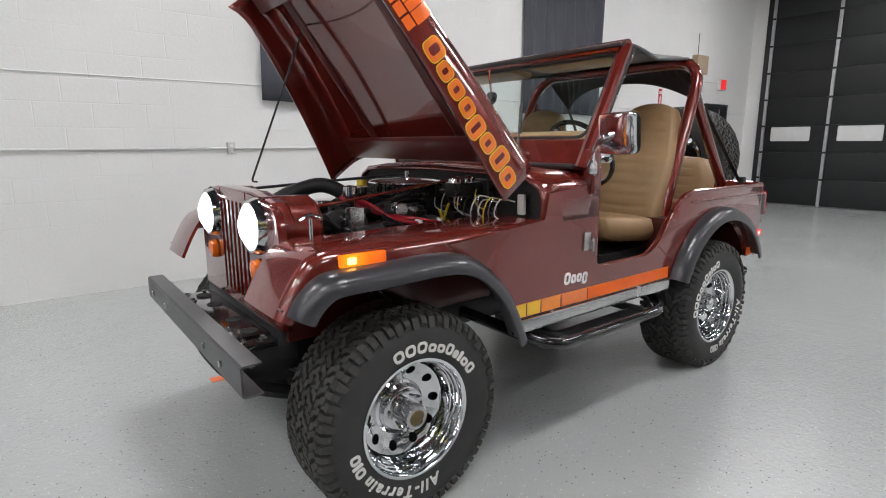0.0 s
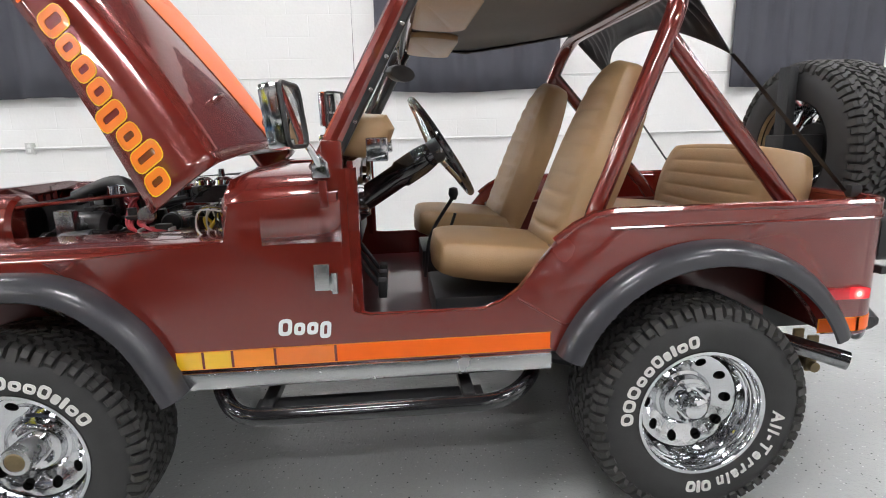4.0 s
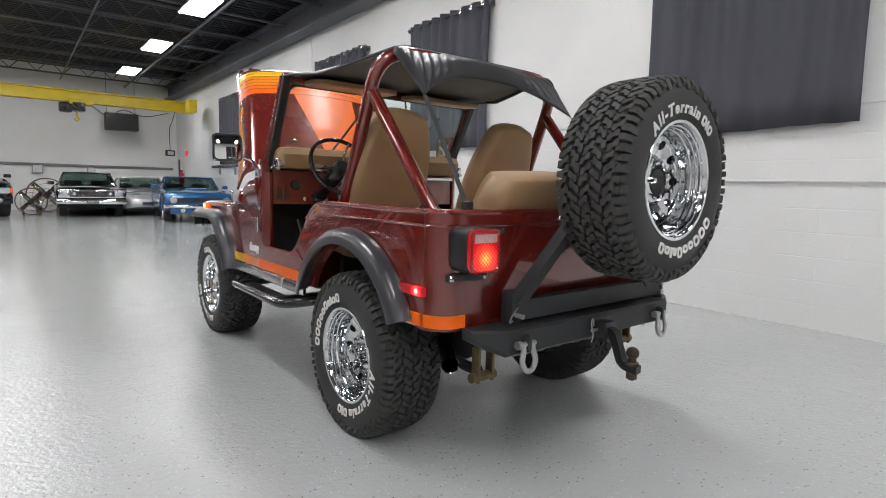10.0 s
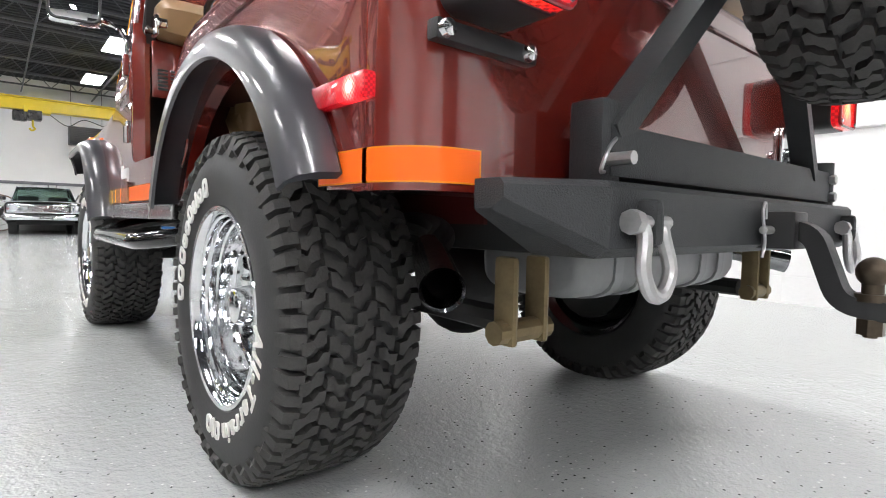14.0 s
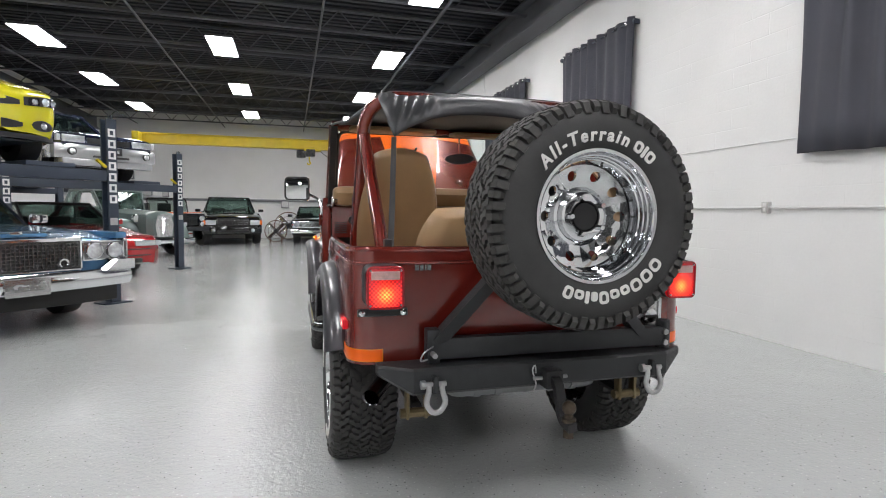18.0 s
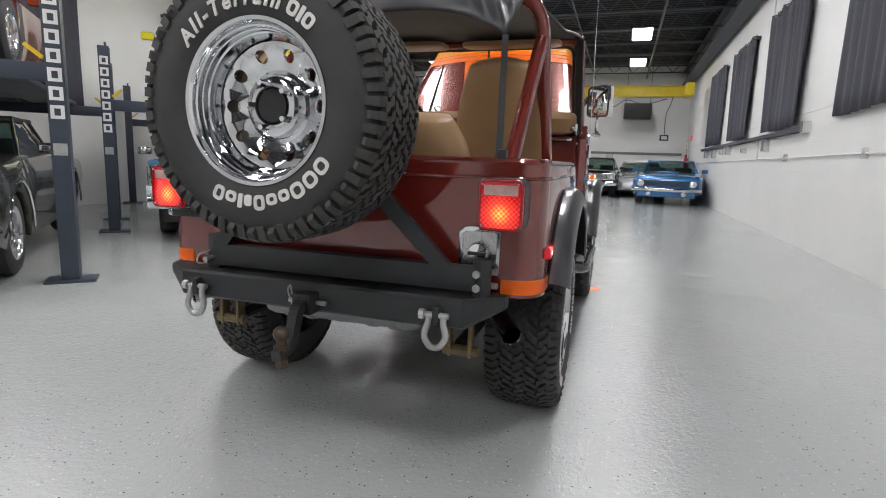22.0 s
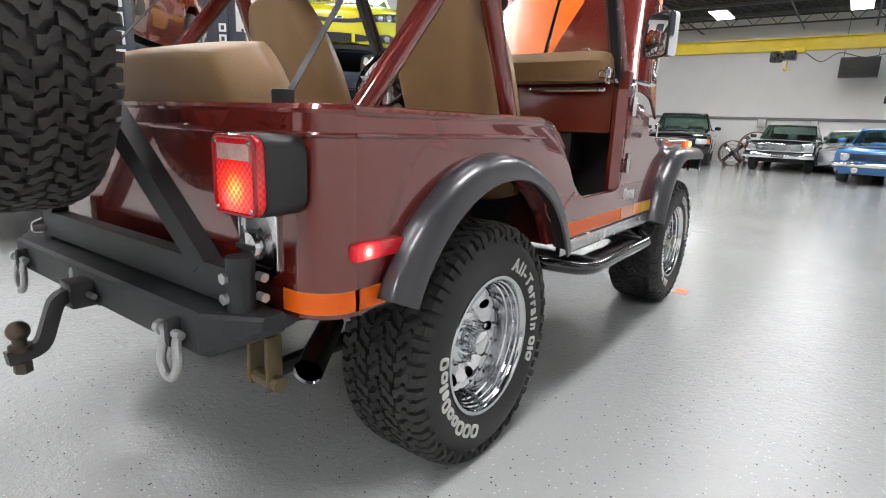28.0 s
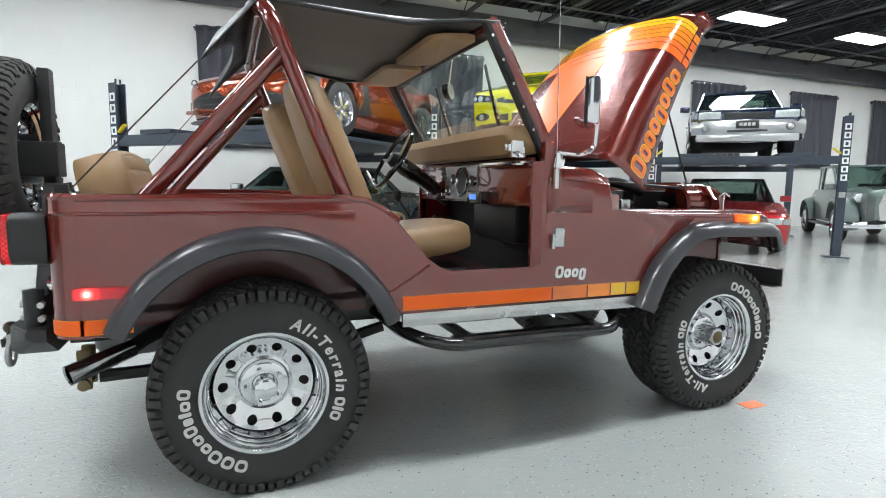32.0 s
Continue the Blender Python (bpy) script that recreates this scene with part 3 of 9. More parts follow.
# wall ledges, boxes and fittings at the far end
tagged(part("wall_ledge", box(B(), 6.55, 16.8, Y0, Y0 + 0.1, 1.6, 1.67, 0.01), M_CURTAIN), "long dark grey ledge under the far curtains", "ledge", kind="structure")
tagged(part("wall_ledge", box(B(), X1 - 0.06, X1, -3.2, 8.4, 1.56, 1.66, 0.008), M_GREYRAIL), "grey rail along the end wall", "ledge", kind="structure")
for x, z0_, z1_, w in ((6.5, 1.58, 1.74, 0.12), (8.65, 1.38, 1.6, 0.2), (10.5, 1.4, 1.5, 0.12), (12.3, 1.4, 1.6, 0.22), (13.2, 1.42, 1.52, 0.12), (14.4, 1.36, 1.58, 0.2), (15.9, 1.38, 1.58, 0.22)):
    jb = thing("junction_box", "small grey steel box on the white wall", "junction box", "wall boxes", m=pose(x, Y0, 0))
    part("body", box(B(), -w / 2, w / 2, 0, 0.09, z0_, z1_, 0.008), M_OUTLET, jb)
    part("cover", box(B(), -w / 2 + 0.01, w / 2 - 0.01, 0.09, 0.096, z0_ + 0.01, z1_ - 0.01, 0.002), M_GREYRAIL, jb)
for y, z0_, z1_, w in ((1.2, 1.3, 1.6, 0.3), (-0.4, 1.35, 1.58, 0.25), (7.3, 2.4, 3.1, 0.5), (6.6, 1.75, 2.15, 0.4), (5.9, 1.7, 2.0, 0.22)):
    jb = thing("electric_panel", "grey steel electric panel on the end wall", "electric panel", "end wall panels", m=pose(X1, y, 0))
    part("body", box(B(), -0.14, 0, -w / 2, w / 2, z0_, z1_, 0.01), M_GREYRAIL, jb)
    part("door", box(B(), -0.152, -0.14, -w / 2 + 0.02, w / 2 - 0.02, z0_ + 0.02, z1_ - 0.02, 0.004), M_OUTLET, jb)


def outlet(x, z=1.255):
    th = thing("wall_outlet", "small grey steel outlet box on the wall conduit", "outlet", "wall outlets", m=pose(x, Y0, z))
    part("box", box(B(), -0.035, 0.035, 0.0, 0.05, -0.055, 0.055, 0.005), M_OUTLET, th)
    part("socket", box(box(B(), -0.014, 0.014, 0.05, 0.054, 0.008, 0.038, 0.002), -0.014, 0.014, 0.05, 0.054, -0.038, -0.008, 0.002), M_TRIM, th, "white double socket")
    return th


for x in (1.434, -1.497, 4.45, 7.4, -5.3):
    outlet(x)


# ---- four-post lifts, set at 45 degrees to the aisle ----
def letter_bars(bm, x0, widths, h, gap, at, along, up, out, t=0.003, slant=0.0, bev=0.0):
    """A row of plain blocks of the widths given, as a word that is not spelt out."""
    at, along, up, out = Vector(at), Vector(along), Vector(up), Vector(out)
    x = x0
    for w in widths:
        c = [at + along * (x + dx + slant * dz) + up * dz for dx, dz in ((0, 0), (w, 0), (w, h), (0, h))]
        va, vb = [bm.verts.new(p) for p in c], [bm.verts.new(p + out * t) for p in c]
        bm.faces.new(vb)
        for k in range(4):
            bm.faces.new((va[k], va[(k + 1) % 4], vb[(k + 1) % 4], vb[k]))
        x += w + gap
    return bm


def lift(px, py):
    """A parking lift whose aisle post stands at px, py; u runs along its front, v to its back."""
    m = Matrix.Translation((px, py, 0)) @ pose(0, 0, 0, 0, 0, 135)
    th = thing("car_lift", "slate grey four-post car lift with raised runways", "car lift", "four-post car lifts", m=m)
    W, D, H, ZR = 2.9, 4.5, 2.28, 1.66
    for ux in (0, W):
        for vy in (0, D):
            s = 1 if ux == 0 else -1
            bm = B()
            prism(bm, [(ux - 0.06, -vy - 0.07), (ux + 0.06, -vy - 0.07), (ux + 0.06, -vy - 0.05), (ux - 0.04, -vy - 0.05), (ux - 0.04, -vy + 0.05), (ux + 0.06, -vy + 0.05), (ux + 0.06, -vy + 0.07), (ux - 0.06, -vy + 0.07)] if s > 0 else
                  [(ux + 0.06, -vy - 0.07), (ux + 0.06, -vy + 0.07), (ux - 0.06, -vy + 0.07), (ux - 0.06, -vy + 0.05), (ux + 0.04, -vy + 0.05), (ux + 0.04, -vy - 0.05), (ux - 0.06, -vy - 0.05), (ux - 0.06, -vy - 0.07)], "z", 0.02, H)
            post = part("post", bm, M_GREYPOST, th, smooth=False)
            part("base_plate", box(B(), ux - 0.17, ux + 0.17, -vy - 0.13, -vy + 0.13, 0, 0.02, 0.004), M_GREYPOST, post)
            bm = B()
            rod(bm, (ux - 0.02, -vy - 0.03, H), (ux - 0.02, -vy - 0.03, H + 0.05), 0.012, seg=8)
            rod(bm, (ux - 0.02, -vy + 0.03, H), (ux - 0.02, -vy + 0.03, H + 0.05), 0.012, seg=8)
            part("top_bolt", bm, M_GREYPOST, post)
            if vy == 0:
                for yy, out in ((0.071, 1),):
                    bm = B()
                    for n in range(7):
                        z = 2.06 - n * 0.135
                        for a_, b_, c_, d_ in ((-0.045, -0.02, 0, 0.1), (0.02, 0.045, 0, 0.1), (-0.02, 0.02, 0, 0.024), (-0.02, 0.02, 0.076, 0.1)):
                            box(bm, ux + a_, ux + b_, -vy + 0.07, -vy + 0.0725, z + c_, z + d_)
                    part("lettering", bm, M_WHITE, post, "white maker's lettering blocks down the post", smooth=False)
                part("sticker", box(B(), ux - 0.045, ux + 0.045, -vy + 0.07, -vy + 0.0725, 0.98, 1.07), M_ZINC, post, "small grey maker's sticker", smooth=False)
    for vy in (0, D):
        beam = part("cross_beam", box(B(), 0.02, W - 0.02, -vy - 0.06, -vy + 0.06, ZR - 0.14, ZR - 0.01, 0.006), M_GREYPOST, th)
        for ux, s in ((0.0, 1), (W, -1)):
            part("yellow_latch", box(B(), -0.015, 0.015, -0.025, 0.025, -0.07, 0.07, 0.008, m=Matrix.Translation((ux + s * 0.12, -vy + 0.05, ZR + 0.07)) @ pose(0, 0, 0, 0, s * 50, 0)), M_CRANE, beam, "yellow safety latch")
    for a in (0.42, 1.95):
        bm = box(B(), a, a + 0.5, -D - 0.1, 0.07, ZR - 0.008, ZR + 0.045, 0.005)
        part("runway", bm, M_GREYPOST, th)
    part("drip_tray", box(B(), 0.95, 1.92, -D + 0.6, -0.6, ZR + 0.0, ZR + 0.03, 0.004), M_GREYPOST, th)
    return th


LIFTS = [(0.75, 3.12), (4.97, 3.12), (9.2, 3.12)]
for p in LIFTS:
    lift(*p)

# ---- overhead crane at the far end ----
crane = thing("bridge_crane", "yellow steel overhead bridge crane with hoist", "crane", m=pose(17.6, 0, 0.18))
bm = B()
box(bm, -0.16, 0.16, -2.75, 5.75, 3.52, 3.55)
box(bm, -0.16, 0.16, -2.75, 5.75, 3.2, 3.23)
box(bm, -0.02, 0.02, -2.75, 5.75, 3.23, 3.52)
part("bridge_beam", bm, M_CRANE, crane, smooth=False)
part("end_truck", box(B(), -0.5, 0.5, -2.95, -2.7, 3.2, 3.6, 0.02), M_CRANE, crane)
part("end_truck", box(B(), -0.5, 0.5, 5.7, 5.9, 3.22, 3.54, 0.02), M_CRANE, crane)
hoist = part("hoist", box(box(B(), -0.22, 0.22, 0.1, 0.42, 2.95, 3.2, 0.03), -0.16, 0.16, 0.42, 0.75, 2.9, 3.18, 0.06), M_ENGINE, crane, "black and yellow chain hoist")
part("trolley", box(B(), -0.2, 0.2, -0.1, 0.5, 3.14, 3.3, 0.02), M_CRANE, hoist)
part("hook", tube(B(), smooth_path([(0, 0.3, 2.95), (0, 0.3, 2.8), (0, 0.26, 2.72), (0, 0.33, 2.67), (0, 0.38, 2.73)]), 0.025, 8), M_CRANE, hoist)
part("cable", tube(B(), smooth_path([(0.1, -0.1, 3.15), (0.1, -0.5, 2.9), (0.1, -0.9, 3.12), (0.1, -1.5, 2.98), (0.1, -2.2, 3.15)]), 0.012, 6), M_BLACK, crane)

# ---- dark gate in the rear wall and the black door ----
gate = thing("sectional_gate", "dark panelled overhead gate with small frosted windows", "gate", kind="structure", m=pose(X0, 0, 0))
for n in range(8):
    part("panel", box(B(), 0.0, 0.06, -2.96, 0.96, 0.02 + n * 0.535, 0.553 + n * 0.535, 0.006), M_DOORDARK, gate)
part("seal", box(B(), 0.0, 0.09, -3.06, -2.965, 0.0, 4.3, 0.01), M_BLACK, gate, "black rubber side seal")
for y in (-2.93, -1.76, -0.46, 0.92):
    part("mullion", box(B(), 0.06, 0.1, y - 0.028, y + 0.028, 0.0, 4.3, 0.006), M_GALV, gate, "thin grey vertical rail")
    for n in range(8):
        part("hinge", box(B(), 0.1, 0.115, y - 0.04, y + 0.04, 0.53 + n * 0.535, 0.57 + n * 0.535, 0.004), M_BLACK, gate)
for y in (-2.77, -1.58, -0.28):
    part("window", box(B(), 0.055, 0.07, y, y + 0.72, 1.31, 1.6, 0.03), M_TRIM, gate, "small frosted window")
door_1 = thing("door_1", "black steel exit door in the white wall", "door", kind="structure", m=pose(-8.22, Y0, 0))
part("leaf", box(B(), -0.4, 0.36, 0.0, 0.03, 0.0, 1.99, 0.004), M_DOORDARK, door_1)
part("frame", prism(B(), [(-0.46, 0), (-0.46, 2.05), (0.44, 2.05), (0.44, 0), (0.36, 0), (0.36, 1.99), (-0.4, 1.99), (-0.4, 0)], "y", -0.01, 0.05, 0.004), M_BLACK, door_1)
part("edge_strip", box(B(), -0.16, -0.13, 0.03, 0.036, 0.05, 1.95, 0.002), M_GALV, door_1, "bright metal strip")
part("door_handle", rod(rod(B(), (-0.22, 0.03, 1.0), (-0.22, 0.09, 1.0), 0.012), (-0.27, 0.08, 1.0), (-0.17, 0.08, 1.0), 0.012), M_STEEL, door_1)
sign = thing("exit_sign", "small red exit sign beside the black door", "exit sign", m=pose(-8.36, Y0, 2.44))
part("plate", box(B(), -0.1, 0.1, 0.07, 0.085, -0.1, 0.09, 0.006), M_SIGN, sign)
part("housing", box(B(), -0.12, 0.12, 0.0, 0.07, -0.115, 0.1, 0.01), M_TRIM, sign, "white plastic housing")
tagged(part("door_mat", box(B(), -8.9, -7.6, Y0 + 0.12, Y0 + 0.95, 0.0, 0.012, 0.004), M_BLACK), "black rubber mat in front of the door", "mat")
wb = thing("wall_box", "beige box fixed high on the wall", "box", m=pose(-7.39, Y0, 2.57))
part("body", box(B(), -0.2, 0.2, 0, 0.12, 0, 0.34, 0.012), mat("beige_cardboard", (0.42, 0.32, 0.22), 0.7), wb)
part("cable", rod(B(), (0.03, 0.02, 0.34), (0.03, 0.02, 0.75), 0.006, seg=6), M_BLACK, wb)
tagged(part("signal_cable", tube(B(), smooth_path([(-2.9, Y0 + 0.01, 2.4), (-5.6, Y0 + 0.01, 2.425), (-8.26, Y0 + 0.01, 2.46)]), 0.007, 6), M_OUTLET), "thin grey cable along the white wall to the exit sign", "cable", kind="structure")
kp = thing("wall_keypad", "small white keypad on the wall by the door", "keypad", m=pose(-7.46, Y0, 1.24))
part("body", box(B(), -0.05, 0.05, 0, 0.03, 0, 0.2, 0.006), M_TRIM, kp)
part("display", box(B(), -0.035, 0.035, 0.03, 0.033, 0.11, 0.17, 0.002), M_BLACK, kp)
ns = thing("notice_sign", "narrow red notice with a white arrow on the white wall", "sign", m=pose(-6.18, Y0, 1.88))
part("plate", box(B(), -0.055, 0.055, 0, 0.005, 0, 0.36, 0.001), M_REDPLA, ns)
part("lettering", letter_bars(B(), 0, (0.016, 0.016, 0.016, 0.016), 0.05, 0.006, (0.036, 0.005, 0.27), (-1, 0, 0), (0, 0, 1), (0, 1, 0), 0.001), M_TRIM, ns, smooth=False)
part("arrow", prism(B(), [(-0.018, 0.24), (0.018, 0.24), (0.018, 0.1), (0.036, 0.1), (0.0, 0.03), (-0.036, 0.1), (-0.018, 0.1)], "y", 0.005, 0.0065), M_TRIM, ns, "white arrow pointing down", smooth=False)
fe = thing("fire_extinguisher", "red fire extinguisher hung on the white wall", "fire extinguisher", m=pose(-6.2, Y0 + 0.09, 1.28))
part("cylinder", lathe(B(), [(0.0, 0.0), (0.062, 0.0), (0.07, 0.015), (0.07, 0.33), (0.058, 0.375), (0.025, 0.4), (0.022, 0.42), (0.0, 0.42)], 20, "z"), M_REDPLA, fe)
part("label_band", lathe(B(), [(0.0705, 0.17), (0.0715, 0.17), (0.0715, 0.28), (0.0705, 0.28)], 20, "z"), M_TRIM, fe, "white paper label")
part("valve", box(box(B(), -0.025, 0.025, -0.02, 0.02, 0.42, 0.455, 0.006), -0.1, 0.03, -0.012, 0.012, 0.47, 0.485, 0.004), M_BLACK, fe)
part("hose", tube(B(), smooth_path([(0.02, 0, 0.44), (0.08, 0.01, 0.42), (0.095, 0.02, 0.3), (0.085, 0.02, 0.12)]), 0.01, 8), M_BLACK, fe)
part("bracket", box(B(), -0.03, 0.03, -0.09, -0.07, 0.1, 0.4, 0.004), M_STEEL, fe)


# ---- the off-road car: x forward from the rear axle, y to its left ----
jeep = thing("open_jeep", "maroon open off-road car with raised striped hood and black bikini top", "car")
TR, ZW = 0.378, 0.362


def wheel(name, at, turn_, parent=None, label=""):
    """A chrome ten-hole wheel with an all-terrain tyre; its face looks to +y before turning."""
    w = part(name, lathe(B(), [(0.05, -0.02), (0.115, -0.02), (0.115, 0.0), (0.05, 0.0)], 24), M_DARK, parent, label) if parent else None
    w.matrix_basis = Matrix.Translation(at) @ turn_
    HW = 0.133
    # carcass and sidewalls
    prof = [(0.205, -HW + 0.02), (0.22, -HW - 0.002), (0.25, -HW - 0.012), (0.29, -HW - 0.014), (0.325, -HW - 0.004), (0.345, -HW + 0.012), (0.357, -HW + 0.03), (0.363, -0.05), (0.364, 0.0)]
    prof += [(r, -h) for r, h in reversed(prof[:-1])]
    tyre = part("tyre", lathe(B(), prof, 72), M_TYRE, w)
    # tread: interlocking blocks in five rows and shoulder lugs
    rng = random.Random(5)
    bm = B()
    N = 66
    hook = ((-1, -0.72), (-0.35, -0.7), (0.12, -0.22), (1, -0.12), (1, 0.5), (0.5, 0.62), (-0.1, 0.2), (-1, -0.02))
    for yc, off, turn in ((-0.092, 0.1, 1), (-0.046, 0.62, -1), (0.0, 0.3, 1), (0.046, 0.8, -1), (0.092, 0.45, 1)):
        for k in range(N):
            a = math.tau * (k + off) / N
            p, q = 0.96 + 0.12 * rng.random(), 0.9 + 0.2 * rng.random()
            lo, hi = [], []
            for u, v in hook:
                y = yc + u * turn * 0.0192 * p + (0.004 if k % 2 else -0.004)
                ang = a + math.tau / N * (0.98 if k % 2 else 0.88) * v * q
                rr = TR - 0.6 * max(0, abs(y) - 0.07) ** 1.5 - rng.random() * 0.001
                lo.append(bm.verts.new((0.357 * math.cos(ang), yc + (y - yc) * 1.05, 0.357 * math.sin(ang))))
                hi.append(bm.verts.new((rr * math.cos(ang), y, rr * math.sin(ang))))
            bm.faces.new(hi)
            for i in range(8):
                bm.faces.new((lo[i], lo[(i + 1) % 8], hi[(i + 1) % 8], hi[i]))
    for side in (-1, 1):
        for k in range(N):
            a = math.tau * (k + (0.3 if side > 0 else 0.8)) / N
            da = math.tau / N * (0.36 if k % 2 else 0.3)
            ln = 0.036 if k % 2 else 0.018
            lo, hi = [], []
            pts = ((0.108, TR - 0.006), (HW + 0.0, TR - 0.016), (HW + 0.012, TR - 0.016 - ln))
            for q in (-1, 1):
                for y, r in pts:
                    hi.append(bm.verts.new((r * math.cos(a + da * q), side * y, r * math.sin(a + da * q))))
                for y, r in ((0.1, 0.35), (HW - 0.02, 0.34), (HW - 0.006, 0.318)):
                    lo.append(bm.verts.new((r * math.cos(a + da * q), side * y, r * math.sin(a + da * q))))
            for i in range(2):
                bm.faces.new((hi[i], hi[i + 1], hi[i + 4], hi[i + 3]))
                for o in (0, 3):
                    bm.faces.new((hi[i + o], hi[i + 1 + o], lo[i + 1 + o], lo[i + o]))
            bm.faces.new((hi[0], hi[3], lo[3], lo[0]))
            bm.faces.new((hi[2], hi[5], lo[5], lo[2]))
    part("tread", bm, M_TREAD, tyre, "chunky all-terrain tread blocks", smooth=False)
    # raised white lettering: the tyre's class in words, the makers' marks as plain frames
    def side_at(deg):
        return lambda x, z, d: Vector(((0.24 + z) * math.cos(radians(deg) + x / 0.258), HW + 0.0122 + d - 0.002, (0.24 + z) * math.sin(radians(deg) + x / 0.258)))
    bm = B()
    for g in glyph_row("CCCxxbrixb", 0.041, 0.385):
        ring_shape(bm, g, 0.0095, side_at(-3.5), 0.005)
    part("sidewall_lettering", bm, M_TWHITE, tyre, "raised white maker's lettering shapes", smooth=False)
    bm = set_word(B(), "All-Terrain", 0.057, side_at(180.5), 0.005, 0.0016, 1.3, 0.15)
    part("sidewall_lettering", bm, M_TWHITE, tyre, "raised white words All-Terrain", smooth=False)
    bm = B()
    for g in glyph_row("C/C", 0.038, 0.085):
        ring_shape(bm, g, 0.009, side_at(180.5 + math.degrees(0.362 / 0.258)), 0.005)
    part("sidewall_lettering", bm, M_TWHITE, tyre, "raised white mark after the words", smooth=False)
    # rim barrel, lip and dished disc
    prof = [(0.2, -HW + 0.01), (0.213, -HW), (0.213, -HW + 0.012), (0.19, -HW + 0.03), (0.175, -0.05), (0.172, 0.02), (0.182, 0.05), (0.192, HW - 0.03), (0.198, HW - 0.014), (0.214, HW - 0.01), (0.219, HW - 0.002), (0.216, HW + 0.004), (0.206, HW + 0.003), (0.2, HW - 0.006), (0.1985, HW - 0.014), (0.194, HW - 0.018), (0.1935, HW - 0.03), (0.189, HW - 0.034), (0.188, HW - 0.05), (0.184, HW - 0.054), (0.182, 0.055), (0.17, 0.03)]
    rim = part("rim", lathe(B(), prof, 64), M_CHROME, w, "bright chrome rim")
    bm = B()
    for k in range(10):
        a0 = math.tau * k / 10
        n = 16
        def fp(r, a):
            d = 0.03 - 0.012 * math.cos((r - 0.1) / 0.07 * math.pi) if r < 0.17 else 0.042
            return (r * math.cos(a), d, r * math.sin(a))
        outer, inner, deep = [], [], []
        h = math.pi / 10
        for i in range(n):
            th_ = math.tau * i / n
            c, s = math.cos(th_), math.sin(th_)
            f = 1 / max(abs(c), abs(s))
            outer.append(fp(0.136 + 0.036 * c * f, a0 + h * s * f))
            q = fp(0.14 + 0.0175 * c, a0 + 0.0175 * s / 0.14)
            inner.append(q)
            deep.append((q[0], q[1] - 0.014, q[2]))
        loft(bm, [outer, inner, deep], True, False)
    lathe(bm, [(0.1, 0.018), (0.09, 0.022), (0.083, 0.045), (0.074, 0.05), (0.045, 0.05)], 40)
    part("disc", bm, M_CHROME, rim, "chrome disc with ten round holes")
    if not label:
        part("brake_drum", lathe(B(), [(0.0, -0.005), (0.168, -0.005), (0.168, -0.08)], 32), M_DARK, w, "dark brake drum behind the holes")
    for nm, n_, rr, z1, ra, rb, mt in (("lug_nut", 5, 0.062, 0.08, 0.0105, 0.008, M_CHROME), ("rim_rivet", 20, 0.1765, 0.056, 0.0045, 0.0045, M_BLACK)):
        first = part(nm, rod(B(), (rr, 0.05, 0), (rr, z1, 0), ra, rb, seg=6), mt, rim)
        for k in range(1, n_):
            ob = new(nm, first.data)
            ob.parent = rim
            ob.matrix_basis = pose(0, 0, 0, 0, 360 * k / n_, 0)
    return w


def hub(w, front):
    if front:
        bm = lathe(B(), [(0.046, 0.05), (0.046, 0.12), (0.042, 0.128), (0.03, 0.13)], 28)
        part("locking_hub", bm, M_STEEL, w, "machined locking hub")
        part("hub_cap", lathe(B(), [(0.0, 0.134), (0.026, 0.132), (0.03, 0.128)], 24), M_GOLD, w, "brass-toned hub centre")
    else:
        part("hub_cap", lathe(B(), [(0.0, 0.112), (0.03, 0.11), (0.038, 0.104), (0.042, 0.09), (0.044, 0.05)], 28), M_CHROME, w, "plain chrome hub cap")


L, Rr = Matrix.Identity(4), pose(0, 0, 0, 0, 0, 180)
for nm, at, tn, fr in (("wheel", (0, 0.65, ZW), pose(0, 0, 0, 0, 0, 0), False), ("wheel", (0, -0.65, ZW), Rr @ pose(0, 0, 0, 0, 71, 0), False), ("wheel", (2.121, 0.65, ZW), pose(0, 0, 0, 0, -71, 0), True), ("wheel", (2.121, -0.65, ZW), Rr @ pose(0, 0, 0, 0, -104, 0), True)):
    w = wheel(nm, at, tn, jeep)
    hub(w, fr)

